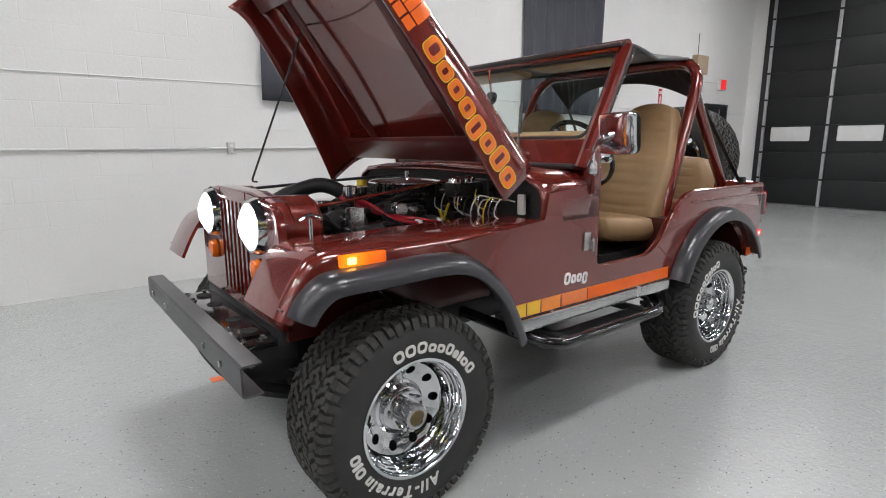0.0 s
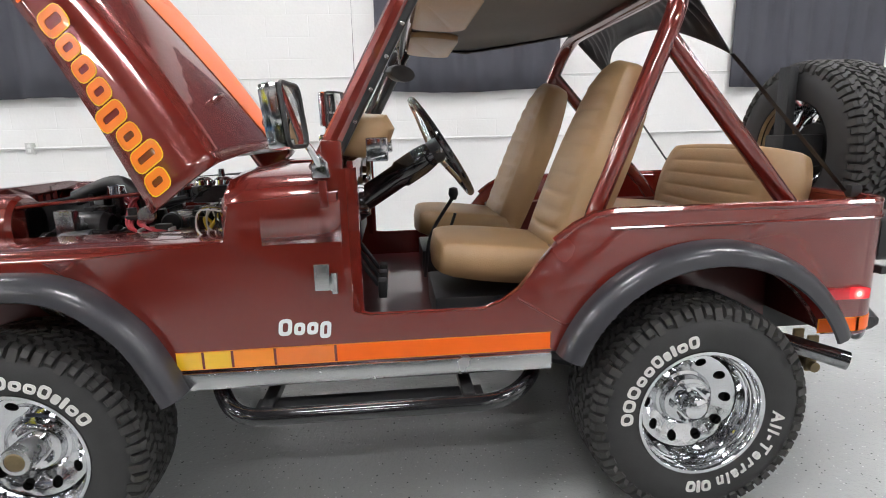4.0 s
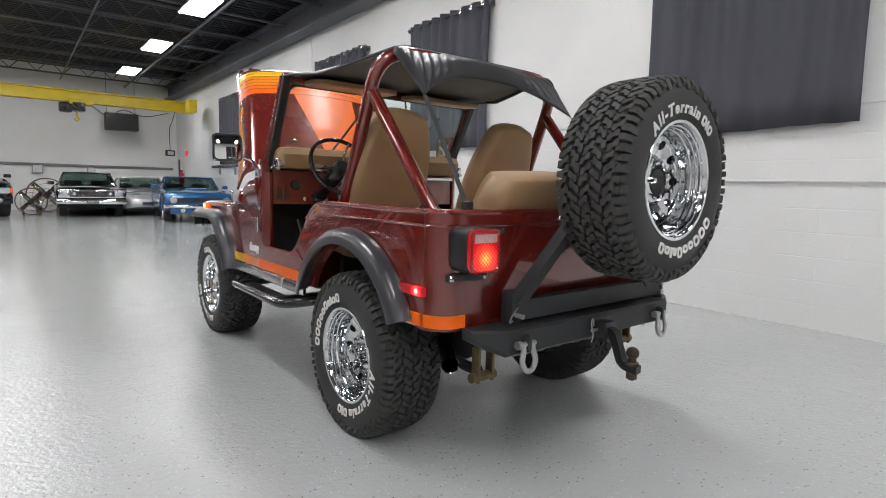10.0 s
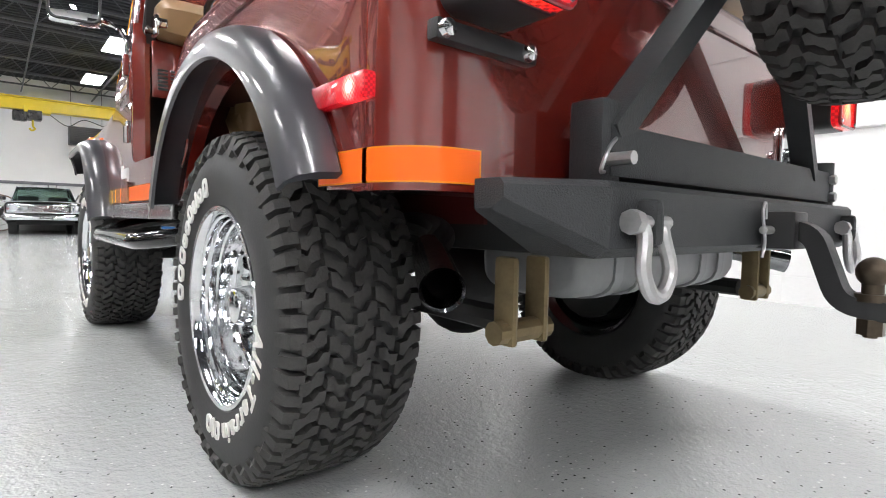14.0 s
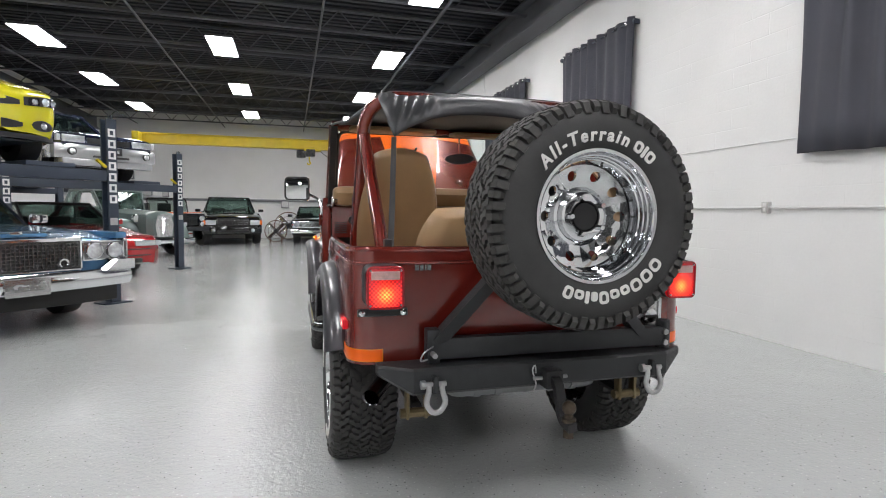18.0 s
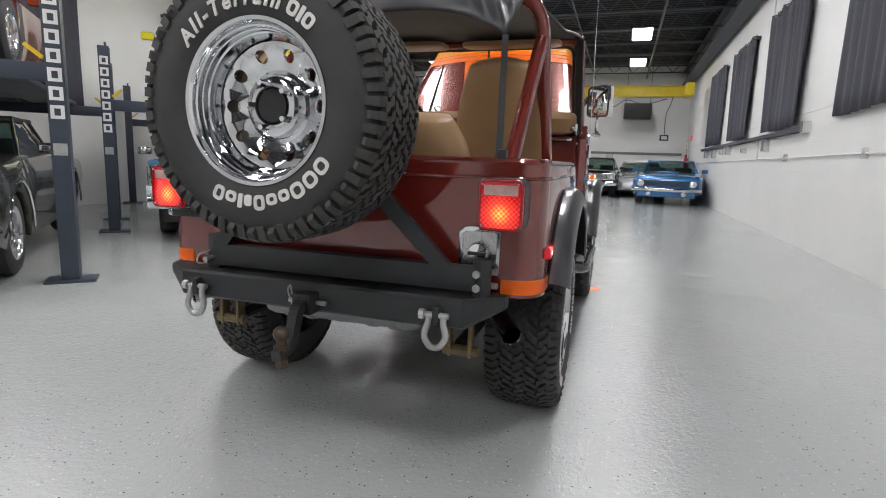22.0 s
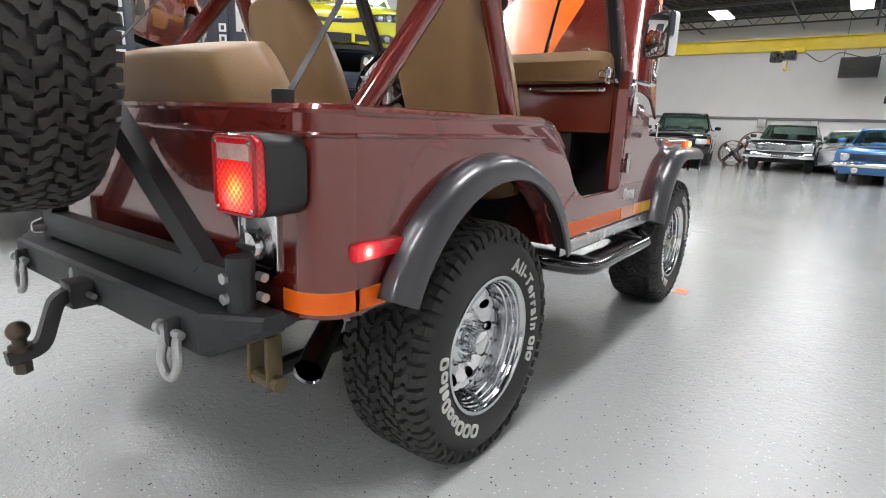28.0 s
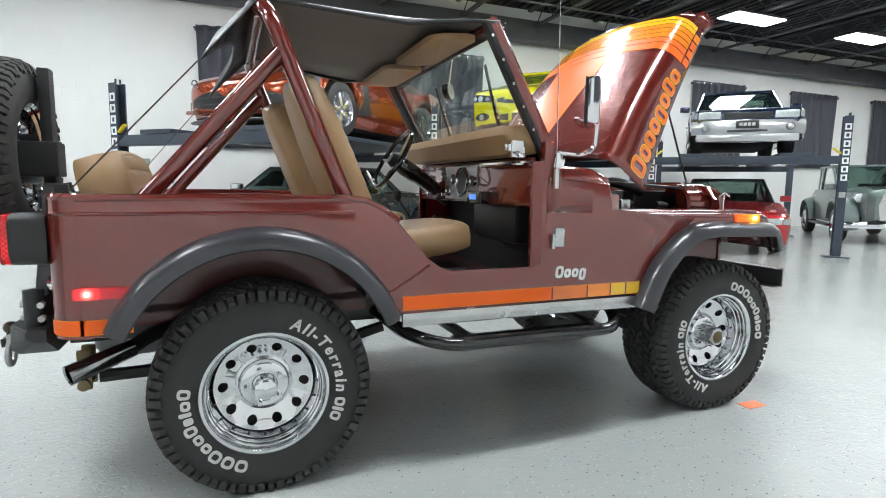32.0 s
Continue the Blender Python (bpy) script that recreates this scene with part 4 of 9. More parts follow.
# tub sides
HB = 0.752
arch = arc(0.0, 0.42, 0.455, 24, 157, 18)
SIDE = [(-0.54, 0.595), (-0.54, 1.03), (0.3, 1.03), (0.37, 1.02), (0.43, 0.99), (0.49, 0.945), (0.545, 0.88), (0.6, 0.81), (0.65, 0.765), (0.71, 0.742), (1.06, 0.742), (1.108, 0.755), (1.132, 0.79), (1.132, 1.13), (1.45, 1.1), (1.46, 0.985), (1.97, 0.955), (1.91, 0.905), (1.81, 0.858), (1.735, 0.78), (1.665, 0.67), (1.64, 0.6), (0.47, 0.6)] + arch[:]
for s in (1, -1):
    part("side_panel", prism(B(), SIDE, "y", s * (HB - 0.03), s * HB, 0.007), M_RED, jeep, "maroon body side with open doorway")
    part("tub_rail", tube(B(), [(x, s * (HB - 0.012), z + 0.004) for x, z in ((-0.54, 1.03), (0.0, 1.03), (0.3, 1.03), (0.37, 1.02), (0.43, 0.99), (0.49, 0.945))], 0.014, 8), M_RED, jeep)
    part("body_bead", tube(B(), [(-0.54, s * HB, 0.985), (0.32, s * HB, 0.985)], 0.006, 8), M_RED, jeep)
    # sill and coloured stripe
    part("rocker_trim", box(B(), 0.5, 1.64, s * (HB - 0.01), s * (HB + 0.012), 0.545, 0.6, 0.008), M_STEEL, jeep, "polished metal rocker trim")
    xs = (0.5, 1.17, 1.35, 1.475, 1.56, 1.64)
    for z_ in (0.6075, 0.6625):
        part("stripe_border", box(B(), 0.5, 1.638, s * (HB - 0.001), s * (HB + 0.0012), z_, z_ + 0.002), M_AMBER, jeep, "thin amber edge of the stripe", smooth=False)
    for i, mt in enumerate((M_ORANGE, M_ORANGE2, M_AMBER, M_YELLOW, M_YELLOW)):
        part("stripe_segment", box(B(), xs[i] + 0.004, xs[i + 1] - 0.004, s * HB, s * (HB + 0.002), 0.61, 0.662), mt, jeep, "", smooth=False)
# rounded rear of the tub
def wrap(z0, z1, d, n=8, xe=-0.54, r=0.1, xr=-0.63):
    pts = [(xe, HB + d)] + [(xr + r - (r + d) * math.sin(radians(90 * k / n)), HB - r + (r + d) * math.cos(radians(90 * k / n))) for k in range(n + 1)]
    return pts + [(x, -y) for x, y in reversed(pts)]


def wall_strip(bm, outer, inner, z0, z1):
    return loft(bm, [[(*a, z0), (*a, z1), (*b, z1), (*b, z0)] for a, b in zip(outer, inner)])


part("rear_panel", wall_strip(B(), wrap(0, 0, -0.0005, xe=-0.5), wrap(0, 0, -0.028, xe=-0.5), 0.595, 1.03), M_RED, jeep, "maroon tail panel with rounded corners", sharp=50)
part("tub_rail", tube(B(), [(x, y, 1.034) for x, y in wrap(0, 0, -0.012)], 0.014, 8), M_RED, jeep)
part("body_bead", tube(B(), [(x, y, 0.985) for x, y in wrap(0, 0, 0)], 0.006, 8), M_RED, jeep)
for s in (1, -1):
    o = wrap(0, 0, 0.002)[:10] + [(-0.632, 0.625)]
    i_ = wrap(0, 0, 0.0)[:10] + [(-0.63, 0.625)]
    o, i_ = [(-0.4, HB + 0.002)] + o, [(-0.4, HB)] + i_
    part("stripe_border", wall_strip(B(), [(x, s * y) for x, y in [(-0.396, HB + 0.001)] + wrap(0, 0, 0.001)[:10] + [(-0.631, 0.621)]], [(x, s * y) for x, y in [(-0.396, HB - 0.001)] + wrap(0, 0, -0.001)[:10] + [(-0.629, 0.621)]], 0.6055, 0.6545), M_AMBER, jeep, "thin amber edge of the stripe", sharp=50)
    part("stripe_segment", wall_strip(B(), [(x, s * y) for x, y in o], [(x, s * y) for x, y in i_], 0.608, 0.652), M_ORANGE, jeep, "orange stripe round the rear corner", sharp=50)
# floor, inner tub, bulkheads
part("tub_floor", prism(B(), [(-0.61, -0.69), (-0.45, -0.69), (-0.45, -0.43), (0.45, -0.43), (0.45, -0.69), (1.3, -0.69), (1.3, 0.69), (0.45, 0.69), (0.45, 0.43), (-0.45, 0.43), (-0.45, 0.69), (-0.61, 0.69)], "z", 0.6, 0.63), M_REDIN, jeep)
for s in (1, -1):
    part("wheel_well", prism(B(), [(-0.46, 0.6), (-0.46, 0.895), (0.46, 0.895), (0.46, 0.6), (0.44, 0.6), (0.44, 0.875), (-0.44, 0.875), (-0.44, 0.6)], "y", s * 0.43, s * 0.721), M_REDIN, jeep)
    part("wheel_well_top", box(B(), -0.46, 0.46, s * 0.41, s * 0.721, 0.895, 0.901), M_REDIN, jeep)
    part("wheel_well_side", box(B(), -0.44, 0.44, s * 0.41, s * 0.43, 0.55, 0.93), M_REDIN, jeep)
part("bulkhead", box(B(), 1.3, 1.33, -0.69, 0.69, 0.6, 1.1), M_DARK, jeep)

# flares
def flare(cx, cz, r, a0, a1, s, n=28):
    rings = []
    for k in range(n + 1):
        a = radians(a0 + (a1 - a0) * k / n)
        c, sn = math.cos(a), math.sin(a)
        ring = []
        for dr, y in ((0.012, HB - 0.005), (0.02, HB + 0.008), (0.016, HB + 0.04), (0.002, HB + 0.064), (-0.022, HB + 0.078), (-0.05, HB + 0.078), (-0.054, HB + 0.071), (-0.026, HB + 0.068), (-0.01, HB + 0.045), (0.0, HB - 0.005)):
            rr = r + dr
            ring.append((cx + rr * c, s * y, cz + rr * sn))
        rings.append(ring)
    return loft(B(), rings)


for s in (1, -1):
    part("fender_flare", flare(0.0, 0.42, 0.5, 20, 157, s), M_PLASTIC, jeep, "satin black wide fender flare")


# front fenders: a flat top that rolls down in front to a plain lower edge
FENDER = smooth_path([(1.46, 0, 0.99), (1.8, 0, 0.986), (2.15, 0, 0.982), (2.33, 0, 0.981), (2.41, 0, 0.978), (2.457, 0, 0.963), (2.49, 0, 0.934), (2.53, 0, 0.87), (2.57, 0, 0.79)], 4)
for s in (1, -1):
    rings = []
    for i, p in enumerate(FENDER):
        d = (FENDER[min(i + 1, len(FENDER) - 1)] - FENDER[max(i - 1, 0)]).normalized()
        nrm = Vector((-d.z, 0, d.x))
        yi = 0.47 - 0.04 * max(0, (p.x - 2.2) / 0.37)
        yo = HB - 0.004 - 0.018 * max(0, (p.x - 2.35) / 0.22) ** 2
        deep = 0.1 - 0.055 * max(0, (p.x - 2.42) / 0.15)
        sec = [(yi, 0), (yi + 0.08, 0.003), (yo - 0.05, 0.0), (yo - 0.018, -0.006), (yo - 0.004, -0.02), (yo, -0.035), (yo, -deep), (yo - 0.012, -deep), (yo - 0.016, -0.035), (yo - 0.03, -0.02), (yi, -0.014)]
        rings.append([(p.x + nrm.x * dn, s * y, p.z + nrm.z * dn) for y, dn in sec])
    part("front_fender", loft(B(), rings), M_RED, jeep, "maroon front fender with a rolled-down nose", sharp=60)
    part("fender_seam", rod(B(), (2.552, s * 0.47, 0.817), (2.552, s * 0.72, 0.817), 0.004, seg=6), M_RED, jeep)
    # front flare follows the fender
    rings = []
    pts = [(1.62, 0.545), (1.66, 0.64), (1.715, 0.74), (1.79, 0.82), (1.87, 0.878), (1.96, 0.907), (2.07, 0.914), (2.165, 0.912), (2.25, 0.909), (2.34, 0.909), (2.415, 0.906), (2.455, 0.891), (2.487, 0.862), (2.51, 0.83), (2.527, 0.795)]
    sp = smooth_path([(x, 0, z) for x, z in pts], 3)
    for i, p in enumerate(sp):
        d = (sp[min(i + 1, len(sp) - 1)] - sp[max(i - 1, 0)]).normalized()
        nrm = Vector((-d.z, 0, d.x))
        ring = []
        pull = 0.035 * max(0.0, (p.x - 2.4) / 0.127) ** 1.5
        for dn, y in ((0.01, HB - 0.03), (0.018, HB + 0.008), (0.012, HB + 0.045), (-0.004, HB + 0.07), (-0.024, HB + 0.082), (-0.046, HB + 0.082), (-0.05, HB + 0.075), (-0.028, HB + 0.071), (-0.016, HB + 0.05), (-0.01, HB - 0.03)):
            q = p + nrm * dn
            ring.append((q.x, s * (y - pull), q.z))
        rings.append(ring)
    part("fender_flare", loft(B(), rings), M_PLASTIC, jeep, "satin black wide fender flare")
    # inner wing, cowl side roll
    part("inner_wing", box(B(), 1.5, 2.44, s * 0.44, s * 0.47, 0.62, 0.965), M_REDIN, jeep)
    # side turn lamp
    lamp = part("turn_lamp", box(B(), 2.215, 2.38, s * (HB - 0.04), s * (HB + 0.006), 0.925, 0.964, 0.006), M_LITTURN, jeep, "lit amber side lamp on the fender")
    part("bulb", box(B(), 2.325, 2.355, s * (HB + 0.003), s * (HB + 0.0085), 0.934, 0.955, 0.006), M_AMBGLOW, lamp, "glowing amber bulb")
    # grille lamp
    lamp = part("parking_lamp", lathe(B(), [(0.0, 0.03), (0.035, 0.022), (0.042, 0.0)], 20, "x", (2.46, s * 0.27, 0.845)), M_AMBLENS, jeep, "round amber parking lamp")
    # headlamp
    shell = part("headlamp_shell", lathe(B(), [(0.075, -0.1), (0.1, -0.04), (0.104, 0.005)], 28, "x", (2.44, s * 0.27, 1.005)), M_RED, jeep)
    lamp = part("headlamp", lathe(B(), [(0.0, 0.075), (0.04, 0.07), (0.07, 0.055), (0.085, 0.03)], 32, "x", (2.44, s * 0.27, 1.005)), M_HEADGLOW, jeep, "lit round headlamp")
    part("bezel", lathe(B(), [(0.084, 0.028), (0.084, 0.045), (0.094, 0.045), (0.104, 0.02), (0.106, 0.0)], 32, "x", (2.44, s * 0.27, 1.005)), M_CHROME, lamp, "chrome headlamp ring")
    # hood catch on the fender
    bm = rod(B(), (2.37, s * 0.54, 0.965), (2.37, s * 0.54, 1.055), 0.006, seg=8)
    tube(bm, [(2.33, s * 0.54, 1.05), (2.37, s * 0.54, 1.066), (2.41, s * 0.54, 1.05)], 0.008, 8)
    lathe(bm, [(0.0, 0.0), (0.022, 0.0), (0.016, 0.014), (0.0, 0.014)], 12, "z", (2.37, s * 0.54, 0.962))
    part("hood_catch", bm, M_CHROME, jeep, "chrome hood hold-down")

# grille: upright plate with seven slots
bm = B()
GX = 2.455
out = [(-0.47, 0.66), (-0.47, 1.0), (-0.45, 1.06), (-0.4, 1.095), (-0.2, 1.118), (0.2, 1.118), (0.4, 1.095), (0.45, 1.06), (0.47, 1.0), (0.47, 0.66)]
edges = [-0.47] + [v for k in range(7) for v in (-0.165 + k * 0.05, -0.165 + k * 0.05 + 0.03)] + [0.47]
for a, b in zip(edges[::2], edges[1::2]):
    for (z0, z1) in ((0.66, 1.09),):
        pass
    if a == -0.47 or b == 0.47:
        ys = (a, b)
        poly = [(a, 0.66), (b, 0.66), (b, 1.117)] + [p for p in reversed(out) if a < p[0] < b and p[1] > 1.0] + ([(a, 1.0)] if a == -0.47 else [(a, 1.117)])
        if b == 0.47:
            poly = [(a, 0.66), (b, 0.66), (b, 1.0), (0.45, 1.06), (0.4, 1.095), (0.2, 1.115), (a, 1.117)]
        else:
            poly = [(a, 0.66), (b, 0.66), (b, 1.117), (-0.2, 1.115), (-0.4, 1.095), (-0.45, 1.06), (-0.47, 1.0)]
        prism(bm, poly, "x", GX - 0.03, GX)
    else:
        box(bm, GX - 0.03, GX, a, b, 0.7, 1.075)
box(bm, GX - 0.03, GX, -0.15, 0.15, 1.075, 1.117)
box(bm, GX - 0.03, GX, -0.15, 0.15, 0.66, 0.7)
part("grille", bm, M_RED, jeep, "maroon upright seven-slot grille")
part("grille_top", prism(B(), [(y * 1.0, z) for y, z in ((-0.46, 1.03), (-0.4, 1.1), (-0.2, 1.124), (0.2, 1.124), (0.4, 1.1), (0.46, 1.03), (0.4, 1.06), (0.2, 1.09), (-0.2, 1.09), (-0.4, 1.06))], "x", GX - 0.07, GX - 0.005, 0.008), M_RED, jeep)
part("radiator", box(B(), 2.26, 2.3, -0.33, 0.33, 0.66, 1.07, 0.01), M_BLACK, jeep, "black radiator behind the grille")
for s in (1, -1):
    part("lamp_barrel", lathe(B(), [(0.0, -0.19), (0.1, -0.19), (0.112, -0.175), (0.116, 0.0)], 32, "x", (2.45, s * 0.3, 0.998)), M_RED, jeep, "maroon barrel behind the headlamp")
    part("grille_side", box(B(), 2.36, 2.445, s * 0.42, s * 0.455, 0.7, 0.93, 0.02), M_RED, jeep)
# front frame, bumper
fb = part("front_bumper", prism(B(), [(2.61, 0.667), (2.668, 0.667), (2.675, 0.66), (2.675, 0.572), (2.668, 0.565), (2.61, 0.565), (2.61, 0.571), (2.664, 0.572), (2.668, 0.577), (2.668, 0.655), (2.664, 0.66), (2.61, 0.661)], "y", -0.69, 0.69), M_GREYBUMP, jeep, "flat black steel front bumper")
for y in (-0.55, -0.3, 0.3, 0.5):
    part("bolt", rod(B(), (2.675, y, 0.615), (2.684, y, 0.615), 0.012, seg=6), M_STEEL, fb)
for s in (1, -1):
    part("frame_rail", box(B(), -0.65, 2.63, s * 0.32, s * 0.42, 0.5, 0.6, 0.008), M_BLACK, jeep, "black chassis rail")
    part("spring", tube(B(), smooth_path([(1.65, s * 0.45, 0.5), (1.9, s * 0.45, 0.42), (2.12, s * 0.45, 0.4), (2.4, s * 0.45, 0.42), (2.6, s * 0.45, 0.5)]), 0.026, 8), M_DARK, jeep)
    part("spring", tube(B(), smooth_path([(0.5, s * 0.47, 0.48), (0.25, s * 0.47, 0.42), (0.0, s * 0.47, 0.4), (-0.3, s * 0.47, 0.39), (-0.55, s * 0.47, 0.385)]), 0.024, 8), M_DARK, jeep)
    sh = part("spring_shackle", box(B(), -0.61, -0.565, s * 0.435, s * 0.45, 0.355, 0.5, 0.008), M_GOLD, jeep, "gold plated spring shackle")
    part("shackle_plate", box(B(), -0.61, -0.565, s * 0.51, s * 0.525, 0.355, 0.5, 0.008), M_GOLD, sh)
    part("shackle_bolt", rod(B(), (-0.588, s * 0.42, 0.378), (-0.588, s * 0.545, 0.378), 0.02, seg=10), M_GOLD, sh)
    part("shock", rod(rod(B(), (-0.1, s * 0.4, 0.35), (0.12, s * 0.36, 0.56), 0.022, seg=10), (0.02, s * 0.38, 0.46), (0.14, s * 0.355, 0.58), 0.03, seg=10), M_DARK, jeep)
dk = part("front_deck", box(box(B(), 2.44, 2.6, -0.42, 0.42, 0.6, 0.622, 0.004), 2.46, 2.6, -0.35, 0.35, 0.622, 0.632, 0.004), M_GLOSSBLK, jeep, "gloss black plate between grille and bumper")
for s in (1, -1):
    for y in (0.13, 0.3):
        part("deck_hole", lathe(B(), [(0, 0.0), (0.022, 0.0), (0.025, 0.003), (0.03, 0.003), (0.032, 0.0)], 16, "z", (2.52, s * y, 0.633)), M_DARK, dk)
    for x, y in ((2.5, 0.38), (2.57, 0.38), (2.58, 0.24)):
        part("deck_bolt", lathe(B(), [(0, 0.012), (0.009, 0.012), (0.01, 0.003), (0.016, 0.003), (0.016, 0.0)], 6, "z", (x, s * y, 0.624 if y > 0.36 else 0.632)), M_STEEL, dk, "bare steel bolt")
    part("rail_bolt", rod(B(), (2.56, s * 0.42, 0.555), (2.56, s * 0.428, 0.555), 0.014, seg=12), M_STEEL, jeep)
    part("damper", rod(rod(B(), (2.2, s * 0.52, 0.86), (2.08, s * 0.5, 0.72), 0.024, seg=14), (2.08, s * 0.5, 0.72), (1.96, s * 0.48, 0.45), 0.015, seg=10), M_STEEL, jeep, "steel shock absorber in the wheel arch")
part("front_crossmember", box(B(), 2.4, 2.46, -0.45, 0.45, 0.55, 0.66, 0.01), M_BLACK, jeep)
for x in (0.0, 2.121):
    ax = part("axle", rod(B(), (x, -0.56, ZW), (x, 0.56, ZW), 0.04, seg=14), M_DARK, jeep, "black axle")
    b2 = B()
    bmesh.ops.create_uvsphere(b2, u_segments=16, v_segments=10, radius=0.13, matrix=Matrix.Translation((x + (0.02 if x else -0.02), -0.12 if x else 0.1, ZW)))
    part("differential", b2, M_DARK, ax)
    for s in (1, -1):
        part("backing_plate", rod(B(), (x, s * 0.53, ZW), (x, s * 0.57, ZW), 0.15, seg=24), M_DARK, ax)
part("gearbox", box(B(), 0.75, 1.35, -0.16, 0.16, 0.42, 0.62, 0.05), M_DARK, jeep)
part("drive_shaft", rod(rod(B(), (0.1, 0.08, 0.4), (0.8, 0.02, 0.47), 0.03), (1.3, -0.05, 0.47), (2.0, -0.1, 0.4), 0.028), M_DARK, jeep)
part("oil_pan", box(B(), 1.45, 2.1, -0.16, 0.16, 0.5, 0.72, 0.05), M_DARK, jeep)
part("tie_rod", rod(B(), (2.27, -0.5, 0.37), (2.27, 0.5, 0.37), 0.014, seg=8), M_DARK, jeep)
tank = part("fuel_tank", loft(B(), [[(-0.46 + 0.14 * k_ * abs(math.cos(q)) ** 0.6 * math.copysign(1, math.cos(q)), y, 0.482 + 0.076 * k_ * abs(math.sin(q)) ** 0.6 * math.copysign(1, math.sin(q))) for q in [math.tau * i / 24 for i in range(24)]] for y, k_ in ((-0.33, 0.8), (-0.32, 0.93), (-0.29, 1.0), (-0.02, 1.0), (-0.005, 1.03), (0.005, 1.03), (0.02, 1.0), (0.29, 1.0), (0.32, 0.93), (0.33, 0.8))]), M_GREYMET, jeep, "grey fuel tank under the tail", sharp=60)
for y in (-0.22, -0.13, 0.13, 0.22):
    part("tank_strap", loft(B(), [[(-0.46 + 0.145 * abs(math.cos(q)) ** 0.6 * math.copysign(1, math.cos(q)), y + dy, 0.482 + 0.081 * abs(math.sin(q)) ** 0.6 * math.copysign(1, math.sin(q))) for q in [math.tau * i / 24 for i in range(24)]] for dy in (-0.014, 0.014)]), M_GREYMET, tank)
for s in (1, -1):
    ex = part("tail_pipe", tube(B(), smooth_path([(0.3, s * 0.33, 0.5), (0.1, s * 0.36, 0.56), (-0.2, s * 0.42, 0.55), (-0.36, s * 0.47, 0.53), (-0.45, s * 0.57, 0.497)]), 0.027, 10), M_DARK, jeep)
    bm = B()
    lathe(bm, [(0.03, 0), (0.032, 0.05), (0.034, 0.21), (0.03, 0.205), (0.03, 0.0)], 20, "x")
    bmesh.ops.transform(bm, matrix=Matrix.Translation((-0.43, s * 0.555, 0.502)) @ Vector((-0.19, s * 0.12, -0.05)).to_track_quat("X", "Z").to_matrix().to_4x4(), verts=bm.verts)
    # chrome given a low base colour that stands in for its dark reflections
    part("tail_pipe_tip", bm, mat("dark_reflection_chrome", (0.3, 0.3, 0.31), 0.12, 1.0, vary=0.25, scale=30), ex, "chrome exhaust tip with dark reflections put into its colour")
    # side step
    st = part("step_bar", tube(B(), bends([(1.62, s * 0.42, 0.56), (1.55, s * 0.68, 0.52), (1.46, s * 0.82, 0.475), (0.66, s * 0.82, 0.475), (0.54, s * 0.7, 0.5), (0.48, s * 0.42, 0.54)], 0.1), 0.026, 14), M_GLOSSBLK, jeep, "gloss black tubular side step")
    part("tread_plate", box(B(), 0.72, 1.42, s * 0.71, s * 0.8, 0.47, 0.482, 0.003), M_BLACK, st)
    for x in (0.75, 1.36):
        part("step_bracket", box(B(), x, x + 0.04, s * 0.4, s * 0.8, 0.47, 0.5, 0.004), M_BLACK, st)

# cowl and windshield
CW = [(-0.755, 0.98), (-0.755, 1.09), (-0.733, 1.14), (-0.66, 1.175), (-0.5, 1.19), (0, 1.2), (0.5, 1.19), (0.66, 1.175), (0.733, 1.14), (0.755, 1.09), (0.755, 0.98)]
rings = [[(x, y * f, z + dz) for y, z in CW] for x, f, dz in ((1.13, 1.0, 0.0), (1.2, 1.0, 0.0), (1.4, 0.995, -0.004), (1.455, 0.99, -0.012), (1.47, 0.97, -0.03))]
thicken(part("cowl", loft(B(), rings, False, False), M_RED, jeep, "maroon cowl in front of the windshield", sharp=60), 0.012)
part("firewall", prism(B(), [(y * 0.96, z - 0.03) for y, z in CW] , "x", 1.425, 1.44), M_DARK, jeep)
part("cowl_vent", box(B(), 1.23, 1.35, -0.26, 0.26, 1.194, 1.2, 0.003), M_RED, jeep, "maroon vent flap on the cowl")


def ws(y, h, d=0.0):
    """A place on the windshield: h from 0 at its foot to 1 at its head."""
    return Vector((1.18 - 0.288 * h + d, y, 1.2 + 0.52 * h))


wsf = part("windshield_frame", loft(tube(tube(tube(B(), [ws(-0.7, -0.03), ws(-0.69, 1.0)], 0.03, 10), [ws(0.7, -0.03), ws(0.69, 1.0)], 0.03, 10), [ws(-0.7, 1.0), ws(0.7, 1.0)], 0.03, 10), [[ws(y, h, d) for h, d in ((-0.03, 0.02), (0.2, 0.022), (0.215, 0.01), (0.2, -0.02), (-0.03, -0.02))] for y in (-0.695, 0.695)]), M_RED, jeep, "maroon folding windshield frame")
wq = [(-0.67, 0.2), (0.67, 0.2), (0.67, 0.95), (-0.67, 0.95)]
wn = Vector((0.9, 0, 0.43)).normalized() * 0.0025
g = part("windshield_glass", loft(B(), [[ws(y, h) - wn for y, h in wq], [ws(y, h) + wn for y, h in wq]]), M_GLASS, wsf, "clear windshield glass", smooth=False)
g.visible_shadow = False
part("foot_seal", tube(B(), [ws(-0.68, -0.01, 0.026), ws(0.68, -0.01, 0.026)], 0.012, 8), M_BLACK, wsf, "black rubber seal under the frame")
part("gasket", tube(B(), bends([ws(-0.66, 0.225, -0.004), ws(-0.66, 0.945, -0.004), ws(0.66, 0.945, -0.004), ws(0.66, 0.225, -0.004), ws(-0.6, 0.225, -0.004)], 0.06), 0.011, 8), M_BLACK, wsf, "black rubber gasket")
